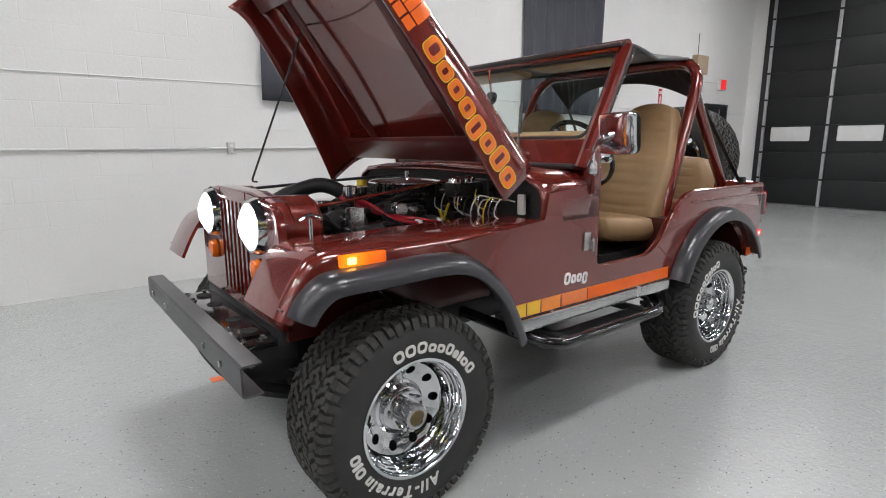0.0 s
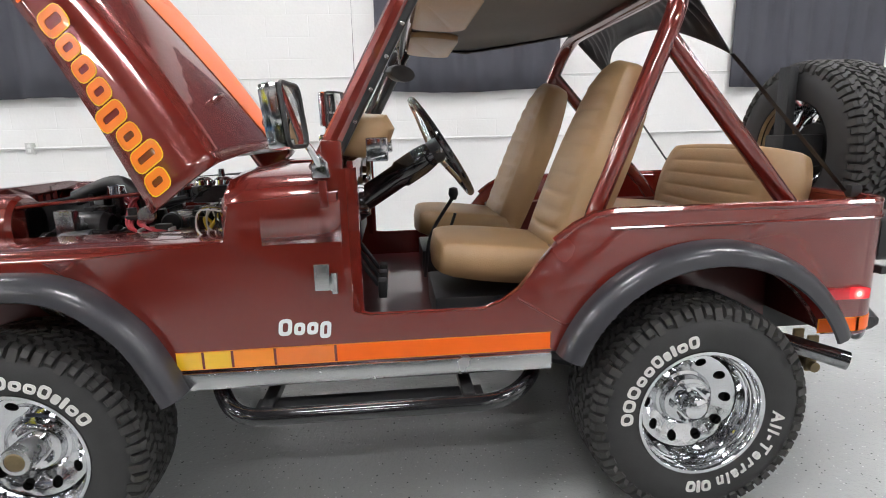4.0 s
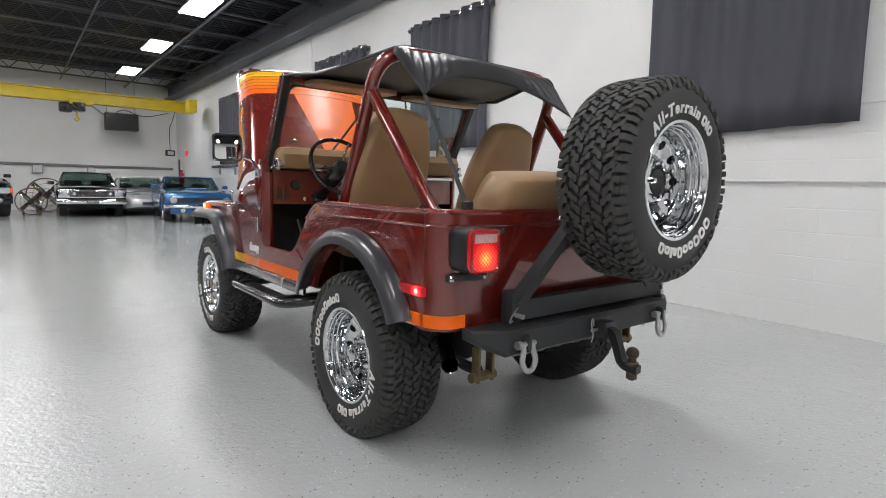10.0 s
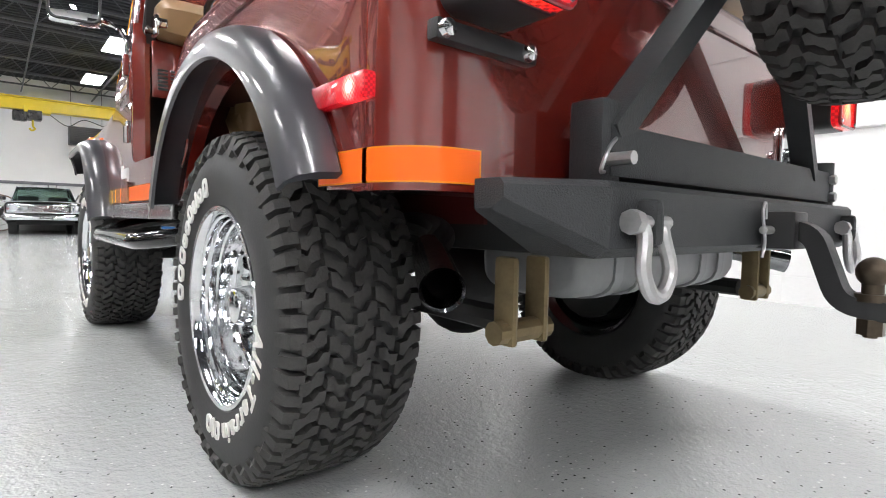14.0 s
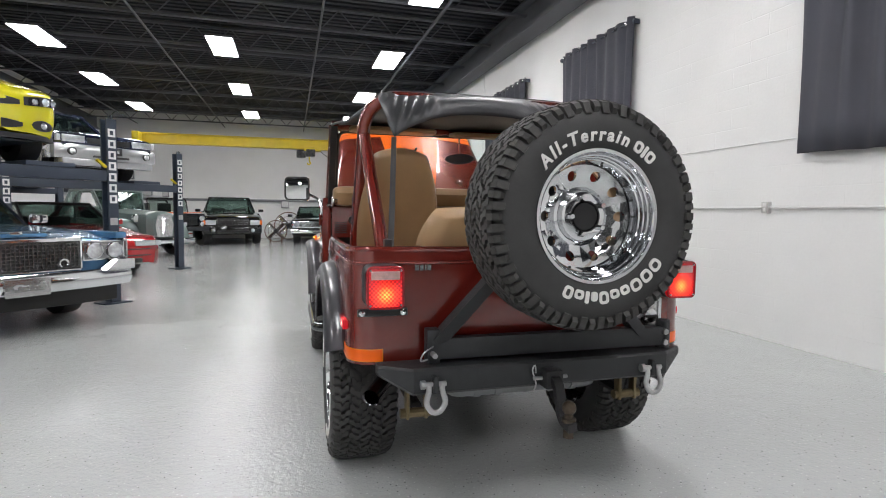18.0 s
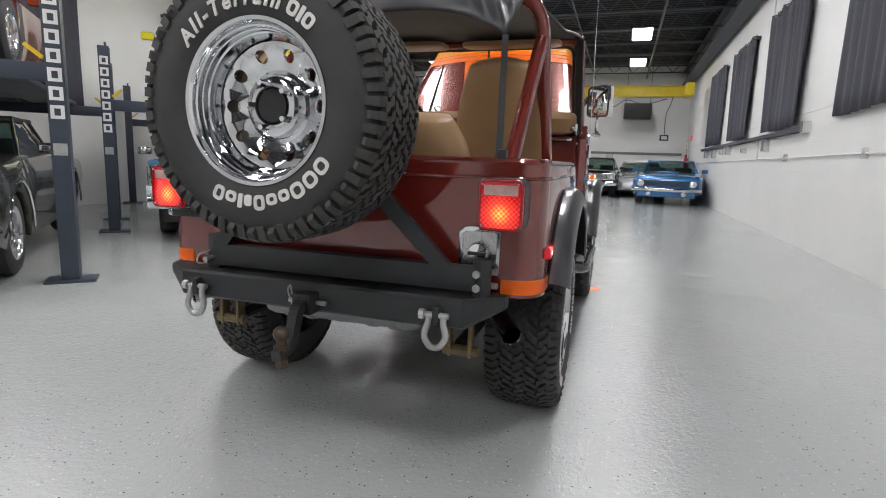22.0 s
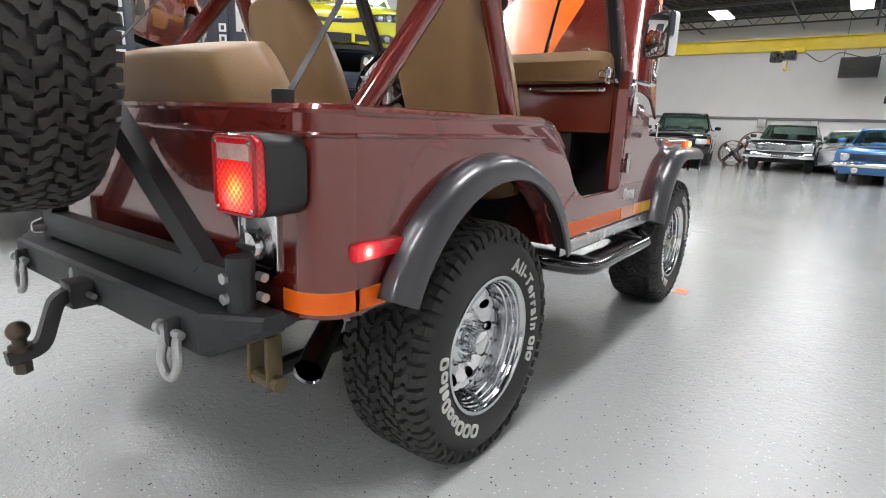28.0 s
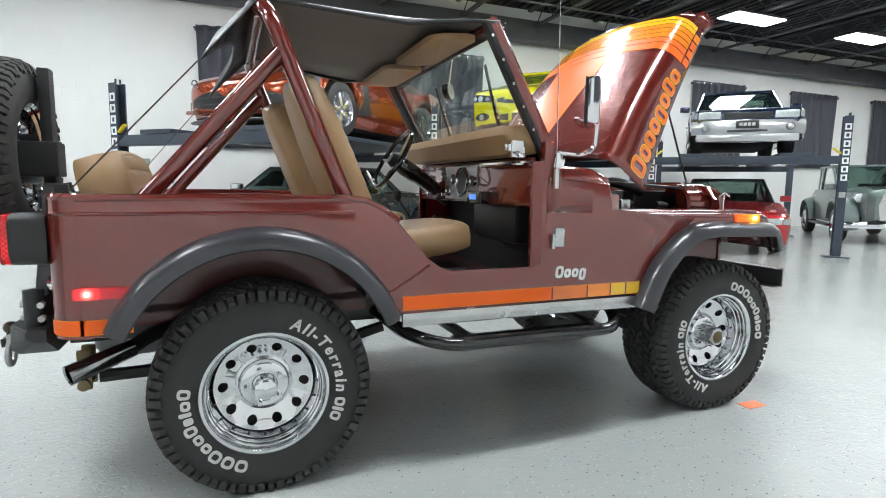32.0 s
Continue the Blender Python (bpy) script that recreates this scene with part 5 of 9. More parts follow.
for s in (1, -1):
    ch = part("inner_pillar", loft(B(), [[ws(s * y, h, d) for y, d in ((0.668, -0.012), (0.668, -0.042), (0.674, -0.048), (0.708, -0.048), (0.714, -0.042), (0.714, -0.024))] for h in (0.0, 0.99)]), M_BLACK, wsf, "black seal channel on the windshield post", sharp=40)
    for k in range(6):
        part("channel_screw", lathe_to(B(), [(0.0, 0.003), (0.006, 0.002), (0.007, 0.0)], ws(s * 0.714, 0.06 + 0.17 * k, -0.038), Vector((0, s, 0)), 10), M_STEEL, ch)
    part("frame_bracket", box(B(), 1.115, 1.175, s * 0.7, s * 0.748, 1.05, 1.27, 0.008), M_RED, wsf)
    kn = part("clamp_knob", lathe(lathe(B(), [(0, 0.03), (0.024, 0.028), (0.028, 0.01), (0.02, 0.0)], 12, "x", (1.05, s * 0.62, 1.285)), [(0, 0.03), (0.022, 0.02), (0.012, 0.0)], 10, "x", (1.04, s * 0.66, 1.25)), M_CHROME, wsf, "chrome windshield clamp")
    # wipers
    wp = part("wiper", rod(B(), ws(s * 0.3 + 0.02, 0.12, 0.045), ws(s * 0.3 - 0.1, 0.55, 0.03), 0.006, seg=6), M_STEEL, wsf, "wiper arm and blade")
    part("wiper_blade", rod(B(), ws(s * 0.3 - 0.02, 0.28, 0.03), ws(s * 0.3 - 0.17, 0.8, 0.02), 0.007, seg=6), M_BLACK, wp)
    part("wiper_motor", box(B(), 1.19, 1.23, s * 0.3 - 0.02, s * 0.3 + 0.04, 1.255, 1.29, 0.01), M_CHROME, wp)
    # sun visors, tan
    part("sun_visor", prism(B(), rrect(0.66, 0.865, min(s * 0.06, s * 0.6), max(s * 0.06, s * 0.6), 0.05), "z", -0.012, 0.012, 0.007), M_TAN, wsf, "tan vinyl sun visor").matrix_basis = Matrix.Translation((0.875, 0, 1.694)) @ pose(0, 0, 0, 0, -2 if s > 0 else -5, 0) @ Matrix.Translation((-0.865, 0, 0))
part("rear_view_mirror", lathe(B(), [(0, 0.012), (0.04, 0.012), (0.043, 0.0), (0.04, -0.01), (0, -0.012)], 24, "x"), M_BLACK, wsf).matrix_basis = Matrix.Translation((0.92, -0.16, 1.545)) @ pose(0, 0, 0, 0, 0, -32) @ Matrix.Diagonal((1.3, 2.5, 0.85, 1))
part("mirror_stalk", rod(B(), (0.92, -0.16, 1.56), (0.94, -0.16, 1.7), 0.006, seg=6), M_STEEL, wsf)
part("antenna", rod(rod(B(), (1.16, -0.765, 1.08), (1.16, -0.765, 1.16), 0.012, seg=8), (1.16, -0.765, 1.16), (1.155, -0.755, 2.02), 0.0025, 0.0016, seg=6), M_CHROME, jeep, "thin chrome whip antenna")

# door mirrors on tubular arms
for s, my, mz, mx in ((1, 0.912, 1.33, 1.237), (-1, 0.807, 1.432, 1.294)):
    arm = part("mirror_arm", tube(B(), bends([(1.175, s * 0.75, 1.19), (1.205, s * 0.772, 1.262), (mx + 0.06, s * (my - 0.03), mz - 0.012), (mx + 0.02, s * my, mz)] if s > 0 else [(1.17, s * 0.745, 1.23), (1.24, s * 0.82, 1.215), (mx + 0.035, s * (my - 0.02), 1.25), (mx + 0.035, s * my, mz + 0.05)], 0.03), 0.01, 10), M_CHROME, jeep, "bent chrome mirror arm")
    part("arm_base", prism(B(), [(1.15, 1.165), (1.2, 1.165), (1.205, 1.2), (1.18, 1.235), (1.155, 1.21)], "y", s * 0.74, s * 0.762, 0.005), M_CHROME, arm)
    head = part("mirror_head", box(B(), -0.022, 0.03, -0.082, 0.082, -0.08 if s > 0 else -0.095, 0.08 if s > 0 else 0.095, 0.02), M_CHROME, arm, "chrome square mirror head")
    head.matrix_basis = Matrix.Translation((mx, s * my, mz)) @ (pose(0, 0, 0, 0, 5.8, -7.4) if s > 0 else pose(0, 0, 0, 0, 0, -36))
    hz = 0.072 if s > 0 else 0.087
    part("mirror_glass", box(B(), -0.027, -0.022, -0.074, 0.074, -hz, hz, 0.002), M_MIRROR, head, "mirror glass")
    part("mirror_rim", tube(B(), bends([(-0.026, -0.078, 0), (-0.026, -0.078, hz + 0.004), (-0.026, 0.078, hz + 0.004), (-0.026, 0.078, -hz - 0.004), (-0.026, -0.078, -hz - 0.004), (-0.026, -0.078, 0)], 0.03), 0.006, 6), M_BLACK, head)
    # hinges and door stop
    h = part("door_hinge", box(box(B(), 1.172, 1.217, s * HB, s * (HB + 0.008), 0.835, 0.915, 0.003), 1.15, 1.172, s * HB, s * (HB + 0.02), 0.835, 0.883, 0.006), M_STEEL, jeep, "bare steel lower door hinge")
    part("hinge_pin", rod(B(), (1.158, s * (HB + 0.012), 0.828), (1.158, s * (HB + 0.012), 0.89), 0.01, seg=8), M_STEEL, h)
    h2 = part("door_hinge", box(B(), 1.16, 1.185, s * HB, s * (HB + 0.02), 1.08, 1.16, 0.006), M_RED, jeep)
    # maker's name as plain frames
    bm = B()
    for g in glyph_row("Cxxg", 0.052, 0.155):
        ring_shape(bm, g, 0.0115, lambda x, z, d, s=s: Vector((1.258 + s * (0.0775 - x - 0.12 * z), s * (HB + d - 0.0005), 0.7 + z)), 0.003)
    part("side_emblem", bm, M_WHITE, jeep, "white maker's name shapes", smooth=False)
    # jamb in front of the doorway, with rivets
    jamb = part("door_jamb", prism(B(), [(1.132, s * 0.75), (1.132, s * 0.728), (1.1, s * 0.7), (1.08, s * 0.698), (1.08, s * 0.715), (1.11, s * 0.75)], "z", 0.745, 1.19), M_RED, jeep, "maroon doorway jamb", sharp=30)
    for z in (0.9, 0.98, 1.05, 1.12, 1.17):
        part("jamb_rivet", lathe(B(), [(0, -0.006), (0.006, -0.004), (0.007, 0.0)], 8, "x", (1.118, s * 0.717, z)), M_REDIN, jamb)

# hood, propped open
HA = radians(53)
HU, HN = Vector((math.cos(HA), 0, math.sin(HA))), Vector((-math.sin(HA), 0, math.cos(HA)))
HO = Vector((1.473, 0, 1.222))


def hood_w(v):
    return 0.725 - 0.2 * v**0.9


def hood_pt(u, v, d=0.0):
    """u across (-1..1), v from hinge to nose (0..1); d out of its face."""
    w, depth = hood_w(v), 0.238 - 0.08 * v
    a = abs(u)
    # arc length across: flat top, rounded shoulder, straight skirt
    r = 0.1
    flat_, shoulder = w - r, r * math.pi / 2
    total = flat_ + shoulder + (depth - r)
    L_ = a * total
    if L_ < flat_:
        y, dz, ny, nz = L_, 0.052 * (1 - (L_ / flat_) ** 2), 0, 1
    elif L_ < flat_ + shoulder:
        t = (L_ - flat_) / r
        y, dz, ny, nz = flat_ + r * math.sin(t), -r * (1 - math.cos(t)), math.sin(t), math.cos(t)
    else:
        y, dz, ny, nz = w, -r - (L_ - flat_ - shoulder), 1, 0
    nose = max(0, (v - 0.86) / 0.14)
    drop = -0.11 * nose**2.2
    sgn = 1 if u >= 0 else -1
    base = HO + HU * (v * 1.025) + HN * (0.022 * math.sin(math.pi * v) + dz + drop * (1 if a < 0.8 else 0.4) + nz * d)
    return Vector((base.x, sgn * (y + ny * d), base.z))


hood = part("hood", grid(B(), lambda u, v: hood_pt(2 * u - 1, v), 48, 24), M_RED, jeep, "raised maroon hood with orange stripes", sharp=70)
thicken(hood, 0.012)


def decal(name, fn, nu, nv, material, label=""):
    return part(name, grid(B(), fn, nu, nv), material, hood, label, sharp=180)


# bands across the nose, from orange up to yellow
band = ((0.655, 0.70, M_ORANGE), (0.703, 0.735, M_ORANGE), (0.738, 0.768, M_AMBER), (0.771, 0.80, M_AMBER), (0.803, 0.83, M_AMBER), (0.833, 0.858, M_YELLOW), (0.861, 0.885, M_YELLOW))
for v0, v1, mt in band:
    decal("hood_band", lambda u, v, v0=v0, v1=v1: hood_pt(1.84 * u - 0.92, v0 + (v1 - v0) * v, 0.0025), 40, 2, mt)
decal("hood_wedge", lambda u, v: hood_pt((u - 0.5) * 2 * (0.13 + 0.2 * v), 0.03 + 0.622 * v, 0.0025), 8, 14, M_ORANGE, "orange wedge down the hood's middle")
# the model name on each skirt as plain rounded frames, yellow-edged
for s in (1, -1):
    for g in glyph_row("Cxxxgxbx", 0.112, 0.575):
        def on_skirt(x, z, d, s=s):
            return hood_pt(s * (0.968 - 0.93 * z), (0.6 - x) if s > 0 else (0.03 + x), d)
        nb = part("model_name_shape", ring_shape(B(), g, 0.0205, on_skirt, 0.0026, 0.0035), M_YELLOW, hood, "", smooth=False)
        part("shape_fill", ring_shape(B(), g, 0.0205, on_skirt, 0.0034), M_ORANGE2, nb, "", smooth=False)
    for v0, mt in ((0.66, M_ORANGE), (0.71, M_ORANGE), (0.76, M_ORANGE), (0.81, M_AMBER)):
        decal("hood_band", lambda u, v, v0=v0, s=s: hood_pt(s * (0.93 + 0.055 * u), v0 + 0.042 * v, 0.0025), 3, 3, mt)
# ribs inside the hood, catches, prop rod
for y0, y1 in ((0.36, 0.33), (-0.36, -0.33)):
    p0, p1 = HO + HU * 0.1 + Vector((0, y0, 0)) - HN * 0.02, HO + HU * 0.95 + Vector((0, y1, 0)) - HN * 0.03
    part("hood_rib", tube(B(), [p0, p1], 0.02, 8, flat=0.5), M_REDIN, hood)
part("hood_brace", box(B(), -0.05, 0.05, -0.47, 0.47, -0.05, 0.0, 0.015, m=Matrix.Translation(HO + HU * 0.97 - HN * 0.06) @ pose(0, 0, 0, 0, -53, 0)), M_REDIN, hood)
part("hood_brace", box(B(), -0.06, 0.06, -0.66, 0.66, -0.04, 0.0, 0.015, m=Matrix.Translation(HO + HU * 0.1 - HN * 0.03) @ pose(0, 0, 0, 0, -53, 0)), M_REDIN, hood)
for s in (1, -1):
    q = hood_pt(s * 0.42, 0.2, 0.0)
    part("hood_footman", tube(B(), smooth_path([q + Vector((0, -0.02, 0)), q + HN * 0.025 + Vector((0, -0.01, 0)), q + HN * 0.025 + Vector((0, 0.02, 0)), q + Vector((0, 0.03, 0))]), 0.007, 8), M_STEEL, hood)
q = Vector((1.93, -0.4, 1.865))
part("prop_rod", tube(B(), bends([(2.2, -0.44, 1.115), (2.235, -0.41, 1.12), q], 0.02), 0.005, 8), M_BLACK, jeep, "thin black hood prop rod")
part("brace_rod", rod(B(), (2.26, 0.36, 1.07), (1.46, 0.2, 1.13), 0.007, seg=8), M_RED, jeep)
part("brace_rod", rod(B(), (2.26, -0.36, 1.09), (1.46, -0.2, 1.14), 0.007, seg=8), M_BLACK, jeep)


# ---- engine bay ----
eng = part("engine_block", box(box(B(), 1.5, 2.1, -0.16, 0.16, 0.7, 0.92, 0.02), 1.55, 2.05, -0.3, 0.3, 0.72, 0.86, 0.05), M_ENGINE, jeep, "dark engine block")
for s in (1, -1):
    part("valve_cover", box(B(), 1.55, 2.05, s * 0.14, s * 0.26, 0.86, 0.96, 0.03), M_REDIN if s > 0 else M_BLACK, eng, "engine valve cover")
ac = part("air_cleaner", lathe(B(), [(0.0, 0.075), (0.17, 0.072), (0.178, 0.06), (0.165, 0.055), (0.165, 0.012), (0.178, 0.008), (0.175, 0.0), (0.0, 0.0)], 36, "z", (1.66, 0.06, 1.055)), M_GLOSSBLK, eng, "round black air cleaner")
part("chrome_lid", lathe(B(), [(0, 0.084), (0.05, 0.083), (0.155, 0.077), (0.182, 0.068), (0.182, 0.062), (0.15, 0.071)], 40, "z", (1.66, 0.06, 1.055)), M_CHROME, ac, "chrome air cleaner lid")
bm = B()
for k in range(44):
    a = math.tau * k / 44
    box(bm, 0.164, 0.171, -0.006, 0.006, 0.014, 0.054, m=Matrix.Translation((1.66, 0.06, 1.055)) @ pose(0, 0, 0, 0, 0, math.degrees(a)))
part("filter_pleats", bm, M_ENGINE, ac, "pleated filter edge", smooth=False)
part("wing_nut", lathe(B(), [(0, 0.03), (0.012, 0.03), (0.014, 0.0)], 10, "z", (1.66, 0.06, 1.138)), M_CHROME, ac)
part("battery", box(B(), 1.5, 1.68, -0.44, -0.26, 0.85, 1.04, 0.01), M_BLACK, jeep, "black battery")
part("fluid_bottle", box(B(), 1.5, 1.6, -0.64, -0.5, 0.95, 1.06, 0.02), M_CLEAR, jeep, "white plastic fluid bottle")
part("bottle_cap", lathe(B(), [(0, 0.03), (0.03, 0.03), (0.03, 0.0)], 14, "z", (1.55, -0.57, 1.06)), M_YELWIRE, jeep, "yellow bottle cap")
hose = part("radiator_hose", tube(B(), smooth_path([(2.27, -0.02, 1.06), (2.2, -0.02, 1.09), (2.08, 0.02, 1.12), (1.98, 0.06, 1.07), (1.93, 0.06, 1.0)]), 0.032, 12), M_BLACK, eng, "black rubber radiator hose")
part("distributor", lathe(B(), [(0, 0.1), (0.04, 0.09), (0.045, 0.03), (0.03, 0.0)], 14, "z", (1.98, 0.05, 0.98)), M_BLACK, eng)
part("filler_cap", lathe(B(), [(0, 0.045), (0.03, 0.04), (0.034, 0.0)], 16, "z", (2.02, 0.16, 1.08)), M_CHROME, eng, "chrome oil filler cap")
part("filler_neck", rod(B(), (2.02, 0.16, 0.92), (2.02, 0.16, 1.08), 0.02, seg=10), M_ENGINE, eng)
fan = part("cooling_fan", rod(B(), (2.18, 0, 0.88), (2.22, 0, 0.88), 0.05, seg=16), M_BLACK, jeep)
for k in range(6):
    part("fan_blade", box(B(), -0.008, 0.008, -0.035, 0.035, 0.04, 0.2, 0.004, m=Matrix.Translation((2.2, 0, 0.88)) @ pose(60 * k, 0, 0) @ pose(0, 0, 0, 0, 0, 25)), M_BLACK, fan)
alt = part("alternator", lathe(B(), [(0, 0.09), (0.05, 0.085), (0.065, 0.06), (0.065, -0.05), (0.05, -0.07), (0, -0.07)], 20, "x", (2.08, 0.24, 0.97)), M_ENGINE, eng, "alternator")
part("power_pump", lathe(B(), [(0, 0.07), (0.05, 0.06), (0.06, -0.05), (0, -0.06)], 18, "x", (2.06, 0.38, 0.93)), M_BLACK, eng)
for n, (cx, cy, cz, r) in enumerate(((2.15, 0.24, 0.97, 0.05), (2.15, 0.38, 0.93, 0.055), (2.15, 0.0, 0.8, 0.08))):
    part("pulley", rod(B(), (cx, cy, cz), (cx + 0.02, cy, cz), r, seg=20), M_ENGINE, eng)
part("drive_belt", tube(B(), bends([(2.165, 0.29, 0.99), (2.165, 0.43, 0.95), (2.165, 0.08, 0.76), (2.165, -0.08, 0.78), (2.165, 0.21, 1.01), (2.165, 0.29, 0.99)], 0.05), 0.007, 6), M_BLACK, eng)
rng = random.Random(11)
for k in range(6):
    o = 0.011 * (k % 3)
    part("spark_lead", tube(B(), smooth_path([(1.98 + 0.012 * k, 0.05 + 0.01 * k, 1.07), (1.96 - 0.01 * k, 0.2, 1.05 - 0.01 * k), (1.9 - 0.012 * k, 0.36 + o, 0.985 + 0.009 * (k // 3)), (1.76, 0.39 + o, 0.965 + 0.011 * (k // 3)), (1.68 - 0.02 * k, 0.35, 0.95), (1.64 - 0.02 * k, 0.24, 0.94)], 5), 0.0058, 6), M_WOODRED, eng, "red spark plug lead")
for x in (1.84, 1.74):
    part("lead_clip", box(B(), x - 0.004, x + 0.004, 0.375, 0.43, 0.955, 0.99, 0.003), M_TRIM, eng, "white lead separator")
# loops of wire along the firewall
for k in range(16):
    y = 0.2 + 0.026 * k
    x = 1.47 + 0.02 * rng.random()
    z = 1.04 + 0.05 * rng.random()
    dx, dz = 0.05 + 0.06 * rng.random(), 0.06 + 0.08 * rng.random()
    pts = [(x, y, z), (x + dx, y + 0.01, z + 0.015), (x + dx * 1.2, y + 0.03 * (rng.random() - 0.3), z - dz * 0.6), (x + dx * 0.5, y + 0.03, z - dz), (x + 0.02, y + 0.05 * (rng.random() - 0.5), z - dz * 1.4)]
    part("wire", tube(B(), smooth_path(pts, 4), 0.0032, 5), (M_TRIM, M_OUTLET, M_BLACK, M_YELWIRE, M_STEEL)[k % 5], eng)
part("wire", tube(B(), smooth_path([(1.62, 0.33, 0.93), (1.65, 0.32, 0.97), (1.66, 0.31, 1.005), (1.64, 0.3, 0.985), (1.65, 0.32, 0.955), (1.6, 0.3, 1.03)], 5), 0.006, 7), M_YELWIRE, eng, "yellow wire loop")
# brake master cylinder with its two caps
mc = part("master_cylinder", box(box(B(), 1.5, 1.66, 0.34, 0.42, 1.07, 1.13, 0.012), 1.47, 1.5, 0.31, 0.45, 1.01, 1.14, 0.01), M_ENGINE, jeep, "cast master cylinder")
for x in (1.56, 1.625):
    part("reservoir_cap", lathe(B(), [(0, 0.026), (0.018, 0.025), (0.03, 0.016), (0.033, 0.0)], 18, "z", (x, 0.38, 1.13)), M_CHROME, mc, "bright pressed reservoir cap")
# carburettor and choke housing beside the air cleaner
cb = part("carburettor", box(box(B(), 1.6, 1.74, 0.0, 0.13, 0.96, 1.03, 0.01), 1.72, 1.8, 0.1, 0.2, 0.965, 1.01, 0.015), M_STEEL, eng, "alloy carburettor")
part("choke_housing", lathe(B(), [(0, 0.02), (0.03, 0.02), (0.036, 0.012), (0.036, -0.02), (0, -0.02)], 18, "y", (1.8, 0.24, 0.985)), M_BLACK, cb)
for s in (1, -1):
    part("heater_hose", tube(B(), smooth_path([(1.46, -0.1 * s, 1.02), (1.6, 0.0 + 0.12 * s, 1.07), (1.8, 0.2 * s, 1.06), (1.98, 0.16 * s, 1.0)]), 0.014, 8), M_BLACK, eng)
rng = random.Random(23)
for k in range(34):
    x, y, z = 1.52 + 0.6 * rng.random(), (0.08 + 0.34 * rng.random()) * (1 if k % 4 else -1), 0.91 + 0.1 * rng.random()
    w_, h_ = 0.015 + 0.03 * rng.random(), 0.015 + 0.035 * rng.random()
    mt = (M_BLACK, M_ENGINE, M_GLOSSBLK, M_ENGINE, M_STEEL, M_BLACK)[k % 6]
    if k % 3 == 0:
        part("fitting", lathe(B(), [(0, h_), (w_ * 0.6, h_), (w_ * 0.6, h_ * 0.4), (w_, h_ * 0.3), (w_, -h_), (0, -h_)], 12, "xyz"[k % 2 * 2], (x, y, z)), mt, eng)
    elif k % 3 == 1:
        part("bracket", box(B(), x - w_, x + w_, y - w_ * 0.7, y + w_ * 0.7, z - h_, z + h_, 0.006), mt, eng)
    else:
        pts = [(x, y, z)] + [(x + 0.06 * i * (1 if k % 2 else -1), y + 0.08 * (rng.random() - 0.5), z + 0.05 * (rng.random() - 0.6)) for i in range(1, 4)]
        part("hose", tube(B(), smooth_path(pts, 4), 0.006 + 0.006 * rng.random(), 7), mt if mt is not M_STEEL else M_BLACK, eng)
coil = part("ignition_coil", lathe(B(), [(0, 0.08), (0.012, 0.08), (0.014, 0.055), (0.028, 0.05), (0.03, -0.05), (0, -0.05)], 16, "z", (1.93, 0.12, 1.03)), M_GLOSSBLK, eng, "silver ignition coil")
part("vacuum_gauge", lathe(B(), [(0, 0.012), (0.03, 0.012), (0.034, 0.0), (0, -0.02)], 18, "y", (1.86, 0.3, 1.02)), M_STEEL, eng)
part("bay_plate", box(B(), 1.5, 2.25, -0.45, 0.45, 0.66, 0.68), M_DARK, jeep)
part("relay_box", box(B(), 1.452, 1.472, 0.6, 0.636, 1.0, 1.085, 0.006), M_TRIM, jeep, "small white relay on the firewall")
part("brake_booster", lathe(B(), [(0, 0.1), (0.06, 0.1), (0.09, 0.05), (0.09, 0.0)], 20, "x", (1.44, 0.36, 1.0)), M_ENGINE, jeep)

# ---- cabin ----
part("dash_panel", box(B(), 1.09, 1.11, -0.69, 0.69, 1.0, 1.21, 0.006), M_RED, jeep, "maroon steel dashboard")
part("dash_plate", box(B(), 1.084, 1.09, -0.16, 0.26, 1.015, 1.19, 0.003), M_ZINC, jeep, "polished metal plate in the dash middle")
part("heater_box", box(B(), 1.12, 1.28, -0.5, -0.05, 0.82, 1.0, 0.02), M_BLACK, jeep)
PAD = ((0.985, 1.245), (0.962, 1.3), (0.985, 1.342), (1.06, 1.348), (1.115, 1.33), (1.15, 1.225), (1.06, 1.212), (1.0, 1.222))
pad = part("dash_pad", loft(B(), [[(1.06 + (x - 1.06) * k, y, 1.285 + (z - 1.285) * k) for x, z in PAD] for y, k in ((-0.685, 0.55), (-0.676, 0.78), (-0.655, 0.93), (-0.6, 1.0), (0.6, 1.0), (0.655, 0.93), (0.676, 0.78), (0.685, 0.55))]), M_TAN, jeep, "tan padded vinyl dash roll")
for s in (1, -1):
    lt = part("windshield_latch", box(box(B(), 0.985, 1.05, s * 0.685, s * 0.7, 1.205, 1.275, 0.006), 0.972, 1.0, s * 0.66, s * 0.695, 1.23, 1.26, 0.005), M_CHROME, jeep, "chrome windshield latch at the pad's end")
    part("wing_bolt", rod(rod(B(), (1.015, s * 0.7, 1.22), (1.015, s * 0.725, 1.22), 0.012, seg=10), (0.995, s * 0.72, 1.225), (1.035, s * 0.72, 1.215), 0.006, seg=8), M_CHROME, lt)
part("speedometer", lathe(B(), [(0, 0.0), (0.062, 0.0), (0.066, -0.012), (0.073, -0.012), (0.076, 0.004)], 32, "x", (1.078, 0.0, 1.11)), M_CHROME, jeep, "round chrome speedometer")
part("gauge_face", rod(B(), (1.074, 0, 1.11), (1.0775, 0, 1.11), 0.06, seg=28), M_BLACK, jeep)
